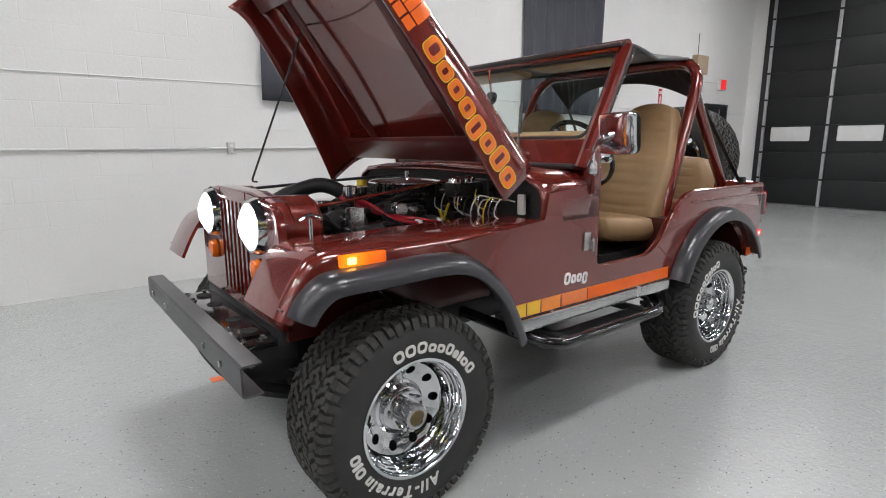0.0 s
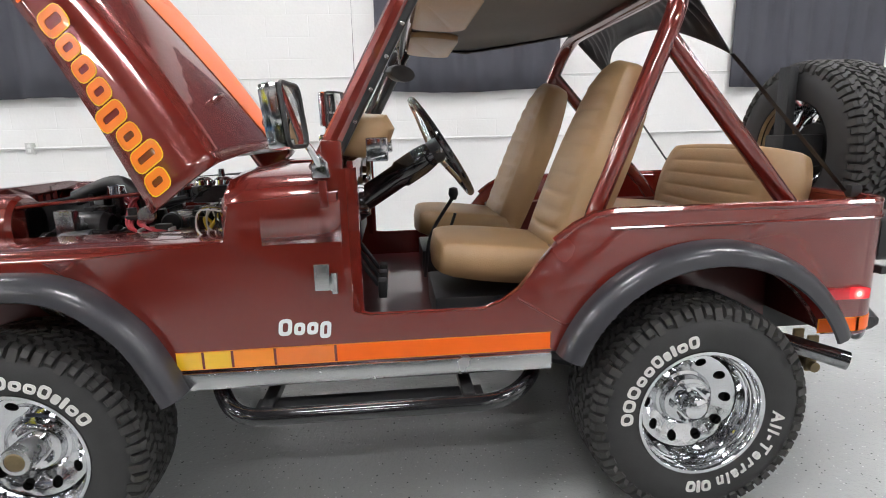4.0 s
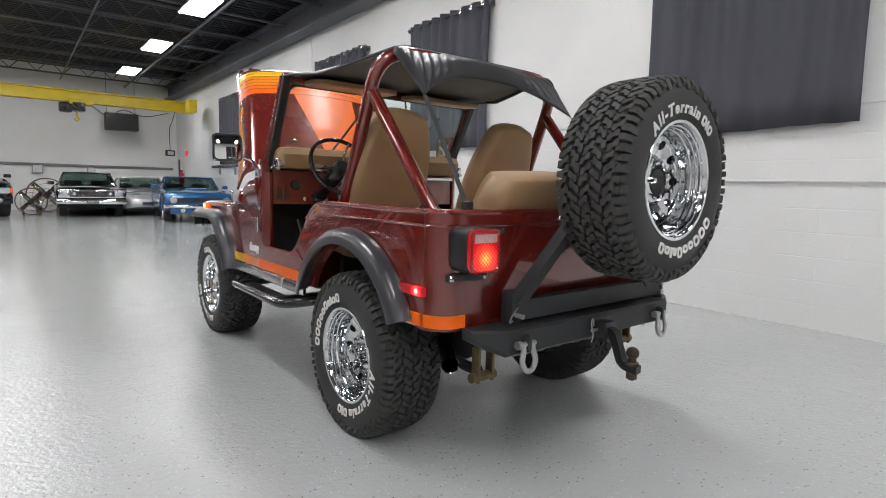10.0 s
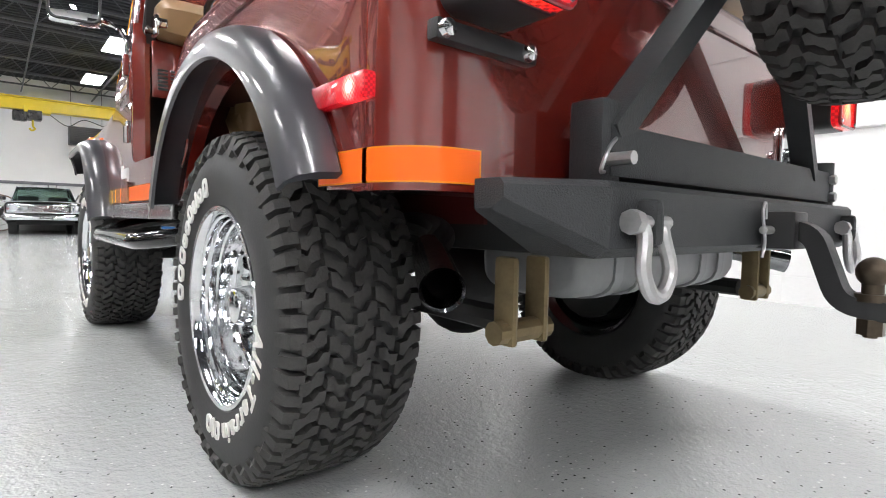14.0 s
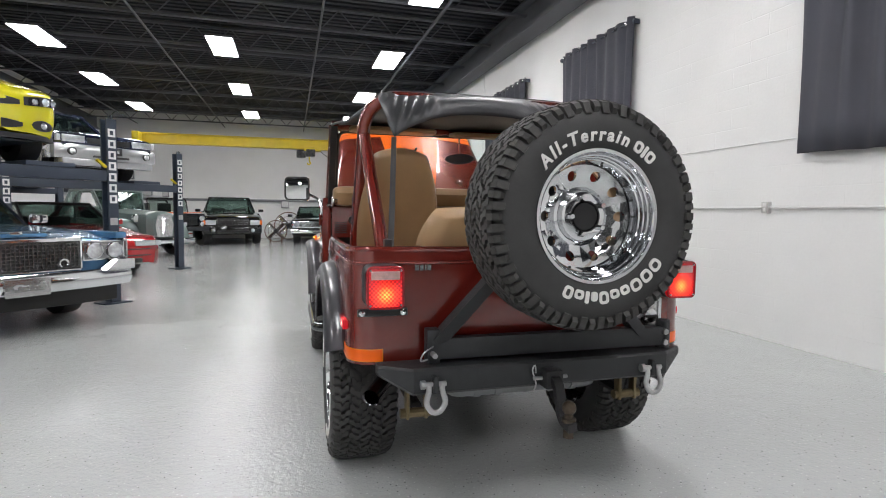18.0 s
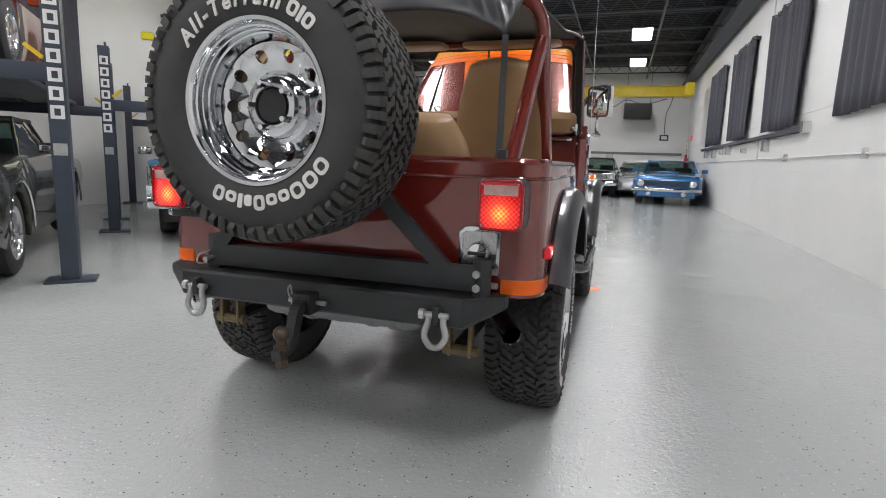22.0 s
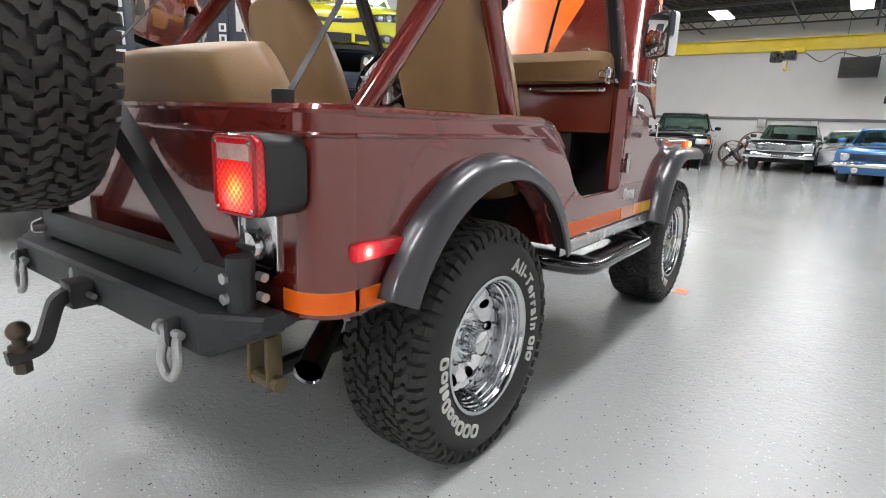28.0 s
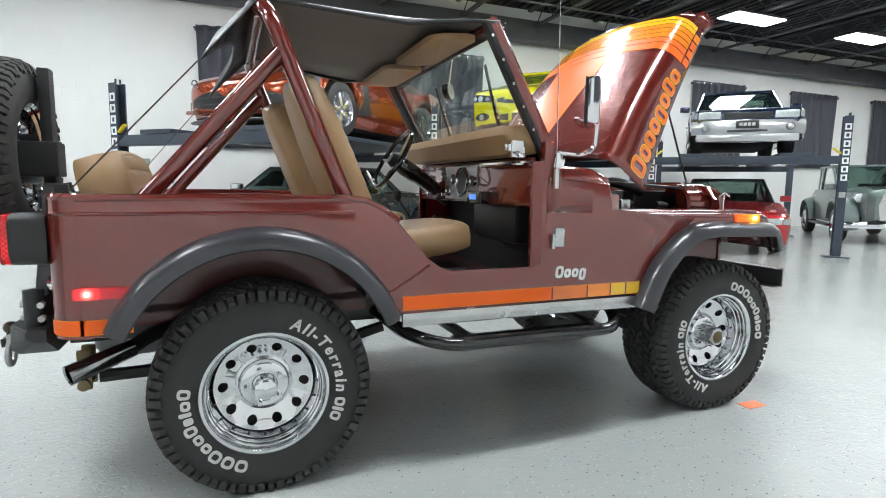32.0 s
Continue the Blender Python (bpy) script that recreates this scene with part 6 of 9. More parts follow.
for y, z in ((0.12, 1.12), (-0.13, 1.11), (0.2, 1.06), (0.55, 1.12), (0.27, 1.14)):
    gz = part("small_gauge", lathe(B(), [(0, -0.002), (0.026, -0.002), (0.03, -0.01), (0.033, 0.004)], 20, "x", (1.081, y, z)), M_CHROME, jeep)
    part("gauge_face", rod(B(), (1.077, y, z), (1.0785, y, z), 0.024, seg=18), M_BLACK, gz)
part("radio", box(B(), 1.03, 1.09, -0.32, -0.16, 1.0, 1.06, 0.006), M_GLOSSBLK, jeep, "black radio with small blue display")
part("radio_display", box(B(), 1.026, 1.03, -0.27, -0.2, 1.02, 1.045, 0.001), glow("blue_display", (0.1, 0.25, 0.8), 0.6), jeep)
bm = B()
for k in range(6):
    for j in range(2):
        box(bm, 1.084, 1.09, 0.59 + j * 0.045, 0.625 + j * 0.045, 1.03 + k * 0.014, 1.037 + k * 0.014)
part("dash_vent", bm, M_BLACK, jeep, "slotted dash vent", smooth=False)
part("grab_bar", tube(B(), bends([(1.09, -0.66, 1.185), (1.03, -0.66, 1.185), (1.03, -0.3, 1.185), (1.09, -0.3, 1.185)], 0.03), 0.011, 8), M_CHROME, jeep, "chrome grab bar on the dash")
for k in range(7):
    part("dash_knob", lathe(B(), [(0, -0.03), (0.012, -0.028), (0.01, 0.0)], 10, "x", (1.088, 0.5 - 0.12 * k, 1.035 + 0.02 * (k % 2))), M_CHROME, jeep)
# steering wheel and column
sc, sn = Vector((0.8, 0.385, 1.235)), Vector((0.85, 0, -0.53)).normalized()
upv = Vector((0.53, 0, 0.85)).normalized()
sw = part("steering_wheel", tube(B(), [sc + 0.19 * (math.cos(a) * upv + math.sin(a) * Vector((0, 1, 0))) for a in [math.tau * k / 40 for k in range(40)]], 0.0125, 10, True), M_GLOSSBLK, jeep, "thin black steering wheel")
for a in (90, 210, 330):
    d = math.cos(radians(a)) * upv + math.sin(radians(a)) * Vector((0, 1, 0))
    part("spoke", tube(B(), [sc + sn * 0.03 + d * 0.02, sc + d * 0.185], 0.014, 8, flat=0.4), M_STEEL, sw)
part("horn_button", lathe(B(), [(0, -0.02), (0.035, -0.015), (0.045, 0.02), (0.04, 0.05)], 24, "x"), M_BLACK, sw).matrix_basis = Matrix.Translation(sc) @ sn.to_track_quat("X", "Z").to_matrix().to_4x4()
part("steering_column", lathe_to(B(), [(0.03, 0.02), (0.045, 0.05), (0.05, 0.09), (0.05, 0.17), (0.043, 0.18), (0.043, 0.33), (0.058, 0.34), (0.06, 0.42), (0, 0.42)], sc, sn), M_GLOSSBLK, jeep, "black steering column")
part("turn_stalk", rod(B(), sc + sn * 0.1, sc + sn * 0.08 + Vector((0, 0.16, 0.03)), 0.005, seg=6), M_CHROME, jeep)
part("shift_lever", tube(B(), smooth_path([(0.85, -0.02, 0.66), (0.82, 0.0, 0.85), (0.72, 0.02, 1.02)]), 0.008, 8), M_BLACK, jeep)
part("shift_knob", lathe(B(), [(0, 0.03), (0.018, 0.025), (0.022, 0.0), (0.012, -0.025)], 12, "z", (0.72, 0.02, 1.03)), M_BLACK, jeep)
part("transfer_lever", tube(B(), smooth_path([(0.75, -0.12, 0.66), (0.74, -0.11, 0.8), (0.7, -0.1, 0.93)]), 0.007, 8), M_BLACK, jeep)
for y in (0.28, 0.4, 0.52):
    part("pedal", box(rod(B(), (1.12, y, 0.9), (1.04, y, 0.78), 0.008, seg=6), 1.01, 1.04, y - 0.03, y + 0.03, 0.74, 0.8, 0.006), M_BLACK, jeep)
part("seat_riser", box(B(), 0.4, 0.85, 0.2, 0.58, 0.63, 0.74, 0.01), M_BLACK, jeep)
part("seat_riser", box(B(), 0.4, 0.85, -0.58, -0.2, 0.63, 0.74, 0.01), M_BLACK, jeep)


def pillow(name, w, h, t, material, parent, m, ribs=0, taper=0.0, crown=0.5, label="", square=3.0):
    """A stuffed cushion: w wide (y), h long (z), t thick (x); ribs: pleats across its front (+x)."""
    bm = B()
    nu, nv = 22, 84 if ribs else 20

    def edge(a):
        return max(0.0, 1 - abs(a) ** square) ** (1 / square)

    def fn(side):
        def f(u, v):
            a, b = 2 * u - 1, 2 * v - 1
            ww = w / 2 * (1 - taper * max(0, b) ** 2)
            th_ = t / 2 * (edge(a) * edge(b)) ** crown
            if ribs and side > 0 and abs(a) < 0.72 and abs(b) < 0.86:
                th_ += 0.012 * abs(math.sin(math.pi * ribs * (v - 0.07) / 0.86)) ** 0.45 - 0.006
            ca, cb = a * math.sqrt(1 - 0.16 * b * b * 1), b * math.sqrt(1 - 0.16 * a * a)
            return (side * th_, ww * ca, h / 2 * cb)
        return f
    for side in (1, -1):
        grid(bm, fn(side), nu, nv)
    bmesh.ops.remove_doubles(bm, verts=bm.verts, dist=0.0008)
    ob = part(name, bm, material, parent, label, sharp=80)
    ob.matrix_basis = m
    return ob


for s in (1, -1):
    th = pillow("seat_back", 0.46, 0.82, 0.15, M_TAN, jeep, Matrix.Translation((0.285 if s > 0 else 0.315, s * 0.4, 1.125)) @ pose(0, 0, 0, 0, -22, 0), 11, 0.34, 0.45, "tan vinyl high-back bucket seat")
    pillow("seat_cushion", 0.48, 0.5, 0.14, M_TAN, jeep, Matrix.Translation((0.6 if s > 0 else 0.63, s * 0.4, 0.85)) @ pose(0, 0, 0, 0, 84, 0), 6, 0.1, 0.4, "tan vinyl seat cushion")
pillow("rear_bench_back", 0.94, 0.36, 0.17, M_TAN, jeep, Matrix.Translation((-0.5, 0, 1.02)) @ pose(0, 0, 0, 0, -16, 0), 5, 0.05, 0.4, "tan pleated rear bench back", 5.0)
pillow("rear_bench_cushion", 0.92, 0.42, 0.15, M_TAN, jeep, Matrix.Translation((-0.22, 0, 0.86)) @ pose(0, 0, 0, 0, 86, 0), 5, 0.03, 0.4, "tan rear bench cushion", 5.0)
part("bench_frame", box(B(), -0.45, 0.0, -0.4, 0.4, 0.63, 0.8, 0.02), M_BLACK, jeep)
# roll bar
for s in (1, -1):
    part("roll_bar_brace", tube(B(), [(0.1, s * 0.6, 1.565), (-0.4, s * 0.58, 0.99), (-0.46, s * 0.57, 0.9)], 0.03, 16), M_RED, jeep, "maroon diagonal roll bar brace")
part("roll_bar", tube(B(), bends([(0.345, 0.615, 0.9), (0.33, 0.615, 1.0), (0.03, 0.6, 1.742), (0.03, -0.6, 1.742), (0.33, -0.615, 1.0), (0.345, -0.615, 0.9)], 0.18, 9), 0.032, 16), M_RED, jeep, "maroon tubular roll bar")

# bikini top
def top_pt(u, v):
    """u across, v from the windshield to the roll bar, whose round shoulders it follows."""
    a = 2 * u - 1
    x = 0.92 - 0.885 * v
    half = 0.7 - 0.19 * v**1.3
    sag = -0.02 * math.sin(math.pi * v) * (1 - a * a) - 0.008 * abs(a) ** 6
    y = a * half
    over = max(0.0, abs(y) - 0.45)
    shoulder = (0.185 - math.sqrt(max(0.0, 0.185**2 - over**2))) * v**1.5
    return (x, y, 1.742 + 0.043 * v + sag - shoulder)


def flap_pt(u, v):
    """The piece behind the roll bar, drawn down to a strap on each side with an arched hem between."""
    a = 2 * u - 1
    g = abs(a)
    sg = 1 if a >= 0 else -1
    p = Vector(top_pt(0.5 + 0.5 * a, 1.0)) + Vector((0.002, 0, -0.002))
    corner, tie = Vector((0.012, 0.545, 1.735)), Vector((-0.185, 0.5, 1.52))
    if g > 0.74:
        e = corner.lerp(tie, (1 - g) / 0.26)
    else:
        t = g / 0.74
        e = Vector((-0.06 - 0.125 * t**3, 0.5 * t, 1.665 - 0.145 * t**2.6))
    e = Vector((e.x, sg * e.y, e.z))
    q = p.lerp(e, v)
    out = 0.035 * math.sin(math.pi * v) * (1 - 0.6 * g)
    near = math.exp(-((g - 0.74) / 0.3) ** 2)
    crease = 0.019 * near * math.sin(math.pi * min(1.0, v * 1.15)) * math.sin(a * 62 + 2 * v)
    return (q.x - out + crease, q.y, q.z + out * 0.6 + crease * 0.6)


bik = part("bikini_top", grid(B(), top_pt, 24, 12), M_CLOTH, jeep, "black vinyl bikini top", sharp=180)
thicken(bik, 0.004, -1)
lin = part("top_lining", grid(B(), lambda u, v: Vector(top_pt(0.02 + 0.96 * u, v)) - Vector((0, 0, 0.012)), 24, 12), M_LINER, jeep, "grey-brown fabric underside", sharp=180)
fl = part("top_flap", grid(B(), flap_pt, 90, 10), M_CLOTH, jeep, "creased black rear flap", sharp=180)
thicken(fl, 0.004, -1)
for s in (1, -1):
    part("top_hem", tube(B(), [Vector(top_pt(0.5 + 0.5 * s, k / 10)) - Vector((0, 0, 0.006)) for k in range(11)], 0.008, 6), M_CLOTH, jeep)
    part("top_strap", loft(B(), [[(x, s * (y + dy), z + dz) for dy, dz in ((-0.012, 0), (0.012, 0), (0.012, 0.0025), (-0.012, 0.0025))] for x, y, z in ((-0.185, 0.5, 1.52), (-0.4, 0.545, 1.268), (-0.61, 0.59, 1.02))]), M_BLACK, jeep, "black strap down to the tub", smooth=False)
    bk = part("strap_buckle", box(B(), -0.62, -0.58, s * 0.585, s * 0.615, 1.035, 1.075, 0.006), M_BLACK, jeep)
part("front_rail", box(B(), 0.885, 0.945, -0.7, 0.7, 1.715, 1.735, 0.008), M_CLOTH, jeep)

# ---- tail ----
for s in (1, -1):
    y0, y1 = s * 0.56, s * 0.702
    bz = part("tail_lamp", prism(B(), rrect(min(y0, y1), max(y0, y1), 0.825, 0.985, 0.03), "x", -0.722, -0.625, 0.006), M_BLACK, jeep, "black tail lamp housing")
    lens = part("lens", prism(B(), rrect(min(y0, y1) + 0.002, max(y0, y1) - 0.002, 0.827, 0.983, 0.028), "x", -0.742, -0.719, 0.007), M_LITLENS, bz, "red ribbed lens glowing orange at its middle")
    part("reverse_lens", box(B(), -0.7455, -0.735, min(y0, y1) + 0.018, max(y0, y1) - 0.018, 0.934, 0.966, 0.004), M_CLEAR, lens, "clear ribbed reversing lens")
    part("lamp_rim", tube(B(), bends([(-0.742, min(y0, y1) + 0.006, 0.9), (-0.742, min(y0, y1) + 0.006, 0.979), (-0.742, max(y0, y1) - 0.006, 0.979), (-0.742, max(y0, y1) - 0.006, 0.831), (-0.742, min(y0, y1) + 0.006, 0.831), (-0.742, min(y0, y1) + 0.006, 0.9)], 0.02), 0.0045, 8), M_REDLENS, bz, "dark red lens edge")
    for y_ in (min(y0, y1) + 0.016, max(y0, y1) - 0.016):
        for z_ in (0.842, 0.968):
            part("lens_screw", lathe(B(), [(0, -0.003), (0.004, -0.0025), (0.005, 0.0)], 8, "x", (-0.7455, y_, z_)), M_STEEL, bz)
    mk = part("side_marker", box(B(), -0.555, -0.395, s * (HB - 0.005), s * (HB + 0.016), 0.72, 0.757, 0.006), M_LITMARK, jeep, "red side marker lamp, lit")
    part("bulb", lathe(B(), [(0, s * 0.019), (0.006, s * 0.018), (0.009, s * 0.0155)], 14, "y", (-0.515, s * HB, 0.7385)), M_MARKGLOW, mk, "glowing marker bulb")
    # recovery shackles
    sx, sy, sz = -0.79, s * 0.458, 0.55
    tab = part("shackle_tab", box(B(), -0.815, -0.76, sy - 0.012, sy + 0.012, 0.525, 0.59, 0.012), M_TEXBLACK, jeep)
    part("bow_shackle", tube(B(), smooth_path([(sx - 0.01, sy - 0.026, sz + 0.005), (sx - 0.015, sy - 0.025, sz - 0.015), (sx - 0.02, sy - 0.035, sz - 0.055), (sx - 0.022, sy - 0.02, sz - 0.085), (sx - 0.022, sy, sz - 0.093), (sx - 0.022, sy + 0.02, sz - 0.085), (sx - 0.02, sy + 0.035, sz - 0.055), (sx - 0.015, sy + 0.025, sz - 0.015), (sx - 0.01, sy + 0.026, sz + 0.005)]), 0.0105, 10), M_ZINC, tab, "galvanised bow shackle")
    part("shackle_pin", rod(rod(B(), (sx - 0.01, sy - 0.04, sz + 0.008), (sx - 0.01, sy + 0.045, sz + 0.008), 0.01, seg=10), (sx - 0.01, sy + 0.038, sz + 0.008), (sx - 0.01, sy + 0.055, sz + 0.008), 0.017, seg=8), M_ZINC, tab)
plate = part("plate_bracket", box(B(), -0.65, -0.628, 0.53, 0.72, 0.785, 0.812, 0.004), M_BLACK, jeep, "black licence plate bracket bar")
for y in (0.55, 0.705):
    part("bolt", lathe(B(), [(0, -0.012), (0.011, -0.008), (0.013, 0.0)], 12, "x", (-0.65, y, 0.799)), M_CHROME, plate)
bm = letter_bars(B(), 0, (0.017, 0.014, 0.006, 0.016), 0.022, 0.004, (-0.633, 0.5, 0.955), (0, -1, 0), (0, 0, 1), (-1, 0, 0), 0.003)
part("tail_emblem", bm, M_STEEL, jeep, "small silver model emblem blocks", smooth=False)
fr = part("filler_recess", prism(B(), [(y, z) for y, z in ((-0.475, 0.69), (-0.475, 0.805), (-0.495, 0.825), (-0.6, 0.825), (-0.615, 0.81), (-0.615, 0.69), (-0.6, 0.672), (-0.49, 0.672), (-0.487, 0.69), (-0.49, 0.695), (-0.5, 0.688), (-0.592, 0.688), (-0.602, 0.698), (-0.602, 0.8), (-0.592, 0.81), (-0.5, 0.81), (-0.488, 0.8), (-0.488, 0.7))], "x", -0.64, -0.629, 0.002), M_CHROME, jeep, "chrome fuel filler surround")
part("recess_dish", box(B(), -0.634, -0.631, -0.605, -0.485, 0.685, 0.812), M_STEEL, fr)
part("filler_cap", lathe(B(), [(0, -0.035), (0.03, -0.03), (0.036, -0.01), (0.034, 0.0)], 20, "x", (-0.634, -0.545, 0.74)), M_CHROME, fr, "chrome fuel cap")
part("cap_bar", box(B(), -0.674, -0.664, -0.575, -0.515, 0.734, 0.746, 0.003), M_BLACK, fr)
rb = part("rear_bumper", loft(B(), [[(x, y, z) for x, z in ((-0.655, 0.508 + c), (-0.762 + d, 0.508 + c), (-0.785 + d, 0.522 + c), (-0.785 + d, 0.603), (-0.777 + d, 0.612), (-0.655, 0.612))] for y, c, d in ((-0.655, 0.065, 0.075), (-0.65, 0.06, 0.07), (-0.535, 0.0, 0.0), (0.535, 0.0, 0.0), (0.65, 0.06, 0.07), (0.655, 0.065, 0.075))]), M_TEXBLACK, jeep, "heavy black steel rear bumper", sharp=20)
# spare carrier
car = part("spare_carrier", box(B(), -0.728, -0.678, -0.57, 0.45, 0.625, 0.705, 0.006), M_TEXBLACK, jeep, "black swing-away spare wheel carrier")
for y0, y1 in ((0.43, 0.1), (-0.45, -0.1)):
    part("carrier_arm", tube(B(), [(-0.705, y0, 0.69), (-0.75, y1, 1.06)], 0.034, 4), M_TEXBLACK, car, smooth=False)
part("carrier_post", box(B(), -0.79, -0.75, -0.035, 0.035, 0.99, 1.53, 0.004), M_TEXBLACK, car, "tall flat carrier post")
part("wheel_mount", box(B(), -0.92, -0.73, -0.06, 0.06, 1.1, 1.24, 0.008), M_TEXBLACK, car)
part("latch_post", box(B(), -0.725, -0.665, 0.42, 0.47, 0.6, 0.74, 0.006), M_TEXBLACK, car)
lp = part("latch_pin", tube(rod(B(), (-0.765, 0.45, 0.65), (-0.665, 0.45, 0.65), 0.01, seg=10), smooth_path([(-0.735, 0.45, 0.68), (-0.75, 0.49, 0.66), (-0.745, 0.5, 0.63), (-0.73, 0.47, 0.63)]), 0.003, 6), M_ZINC, car, "zinc latch pin with clip")
hp = part("pivot_post", rod(B(), (-0.703, -0.575, 0.61), (-0.703, -0.575, 0.73), 0.03, seg=18), M_TEXBLACK, car)
for z in (0.64, 0.685):
    part("pivot_bolt", rod(B(), (-0.742, -0.565, z), (-0.728, -0.565, z), 0.013, seg=6), M_ZINC, hp)
    part("pivot_bolt", rod(B(), (-0.675, -0.595, z), (-0.675, -0.62, z), 0.011, seg=6), M_ZINC, hp)
# hitch
hr = part("hitch_receiver", box(B(), -0.84, -0.6, -0.035, 0.035, 0.515, 0.585, 0.006), M_BLACK, jeep, "black hitch receiver")
part("ball_mount", tube(B(), bends([(-0.7, 0, 0.55), (-0.86, 0, 0.55), (-0.905, 0, 0.425), (-0.98, 0, 0.418)], 0.03), 0.024, 4), M_BLACK, hr, smooth=False)
bl = B()
bmesh.ops.create_uvsphere(bl, u_segments=20, v_segments=14, radius=0.026, matrix=Matrix.Translation((-0.95, 0, 0.482)))
rod(bl, (-0.95, 0, 0.435), (-0.95, 0, 0.47), 0.016, seg=14)
rod(bl, (-0.95, 0, 0.432), (-0.95, 0, 0.445), 0.026, seg=14)
rod(bl, (-0.95, 0, 0.375), (-0.95, 0, 0.402), 0.021, seg=6)
rod(bl, (-0.95, 0, 0.37), (-0.95, 0, 0.46), 0.011, seg=10)
part("hitch_ball", bl, M_BALL, hr, "worn steel tow ball")
part("hitch_pin", tube(rod(B(), (-0.8, -0.07, 0.55), (-0.8, 0.07, 0.55), 0.008, seg=8), smooth_path([(-0.8, 0.06, 0.57), (-0.8, 0.065, 0.6), (-0.8, 0.075, 0.58), (-0.8, 0.06, 0.53), (-0.8, 0.07, 0.5)]), 0.003, 6), M_ZINC, hr)
# the spare wheel
sp = wheel("spare_wheel", (-0.948, -0.015, 1.17), pose(0, 0, 0, 0, 0, 90) @ pose(0, 0, 0, 0, 144, 0), jeep, "spare wheel with a chrome rim")
sp.matrix_basis = sp.matrix_basis @ Matrix.Diagonal((1.03, 1, 1.03, 1))
part("hub_bore", lathe(B(), [(0, 0.05), (0.05, 0.05), (0.053, 0.054)], 24), M_BLACK, sp, "dark hub bore")
# pressed gusset on each body side behind the doorway
for s in (1, -1):
    part("body_gusset", tube(B(), bends([(0.61, s * HB, 0.78), (0.445, s * HB, 0.675), (0.375, s * HB, 0.73), (0.36, s * HB, 0.8)], 0.03), 0.005, 8), M_RED, jeep)


# ---- parked cars ----
M_CARGLASS = glass("tinted_car_glass", (0.45, 0.56, 0.52))
M_CABIN = mat("dark_car_interior", (0.02, 0.02, 0.021), 0.7, vary=0.2)
M_TANCABIN = mat("tan_car_interior", (0.3, 0.2, 0.1), 0.6, vary=0.15)
M_LAMPGLASS = mat("clear_lamp_glass", (0.62, 0.64, 0.66), 0.08, 0.6, 1.0, vary=0.25, scale=40, bump=0.3, bscale=120)
M_PLATE = mat("dark_number_plate", (0.05, 0.05, 0.055), 0.35, vary=0.2)
M_ALLOY = mat("silver_alloy_wheel", (0.6, 0.6, 0.61), 0.22, 0.9, vary=0.1, scale=10)


def paint(name, col, metal=0.3, rough=0.25):
    return mat(name, col, rough, metal, 1.0, vary=0.08, scale=2, bscale=700)


def lerp(tab, s):
    """A smooth value from a table of (place, value) pairs."""
    for (a, va), (b, vb) in zip(tab, tab[1:]):
        if s <= b:
            t = max(0.0, (s - a) / (b - a))
            t = t * t * (3 - 2 * t) * 0.5 + t * 0.5
            return va + (vb - va) * t
    return tab[-1][1]


def car_wheel(parent, x, y, r, w, style, side):
    """A road wheel; style: steel cap, five spokes or wire-like."""
    tyre = part("wheel", lathe(B(), [(r * 0.62, -w / 2), (r * 0.9, -w / 2), (r * 0.985, -w / 2 + 0.02), (r, -w / 4), (r, w / 4), (r * 0.985, w / 2 - 0.02), (r * 0.9, w / 2), (r * 0.66, w / 2), (r * 0.62, w / 2 - 0.02)], 32), M_TYRE, parent, "black road tyre")
    tyre.matrix_basis = Matrix.Translation((x, y, r)) @ pose(0, 0, 0, 0, 0, 0 if side > 0 else 180)
    rim = part("rim", lathe(B(), [(r * 0.62, w / 2 - 0.03), (r * 0.66, w / 2 - 0.004), (r * 0.63, w / 2 + 0.002), (r * 0.58, w / 2 - 0.02), (r * 0.55, 0.0), (0.0, -0.01)], 32), M_CHROME if style == "cap" else M_ALLOY, tyre, "bright wheel rim")
    if style == "cap":
        part("hub_cap", lathe(B(), [(0, w / 2 - 0.0), (r * 0.12, w / 2 - 0.005), (r * 0.16, w / 2 - 0.02), (r * 0.4, w / 2 - 0.03), (r * 0.5, w / 2 - 0.05)], 28), M_CHROME, tyre, "chrome hub cap")
    else:
        for k in range(5):
            part("spoke", box(B(), r * 0.08, r * 0.6, -r * 0.09, r * 0.09, -0.015, 0.015, 0.008, m=pose(0, w / 2 - 0.035, 0, 90, 0, 0) @ pose(0, 0, 0, 0, 0, 72 * k)), M_ALLOY if style == "alloy" else M_CHROME, rim)
    return tyre


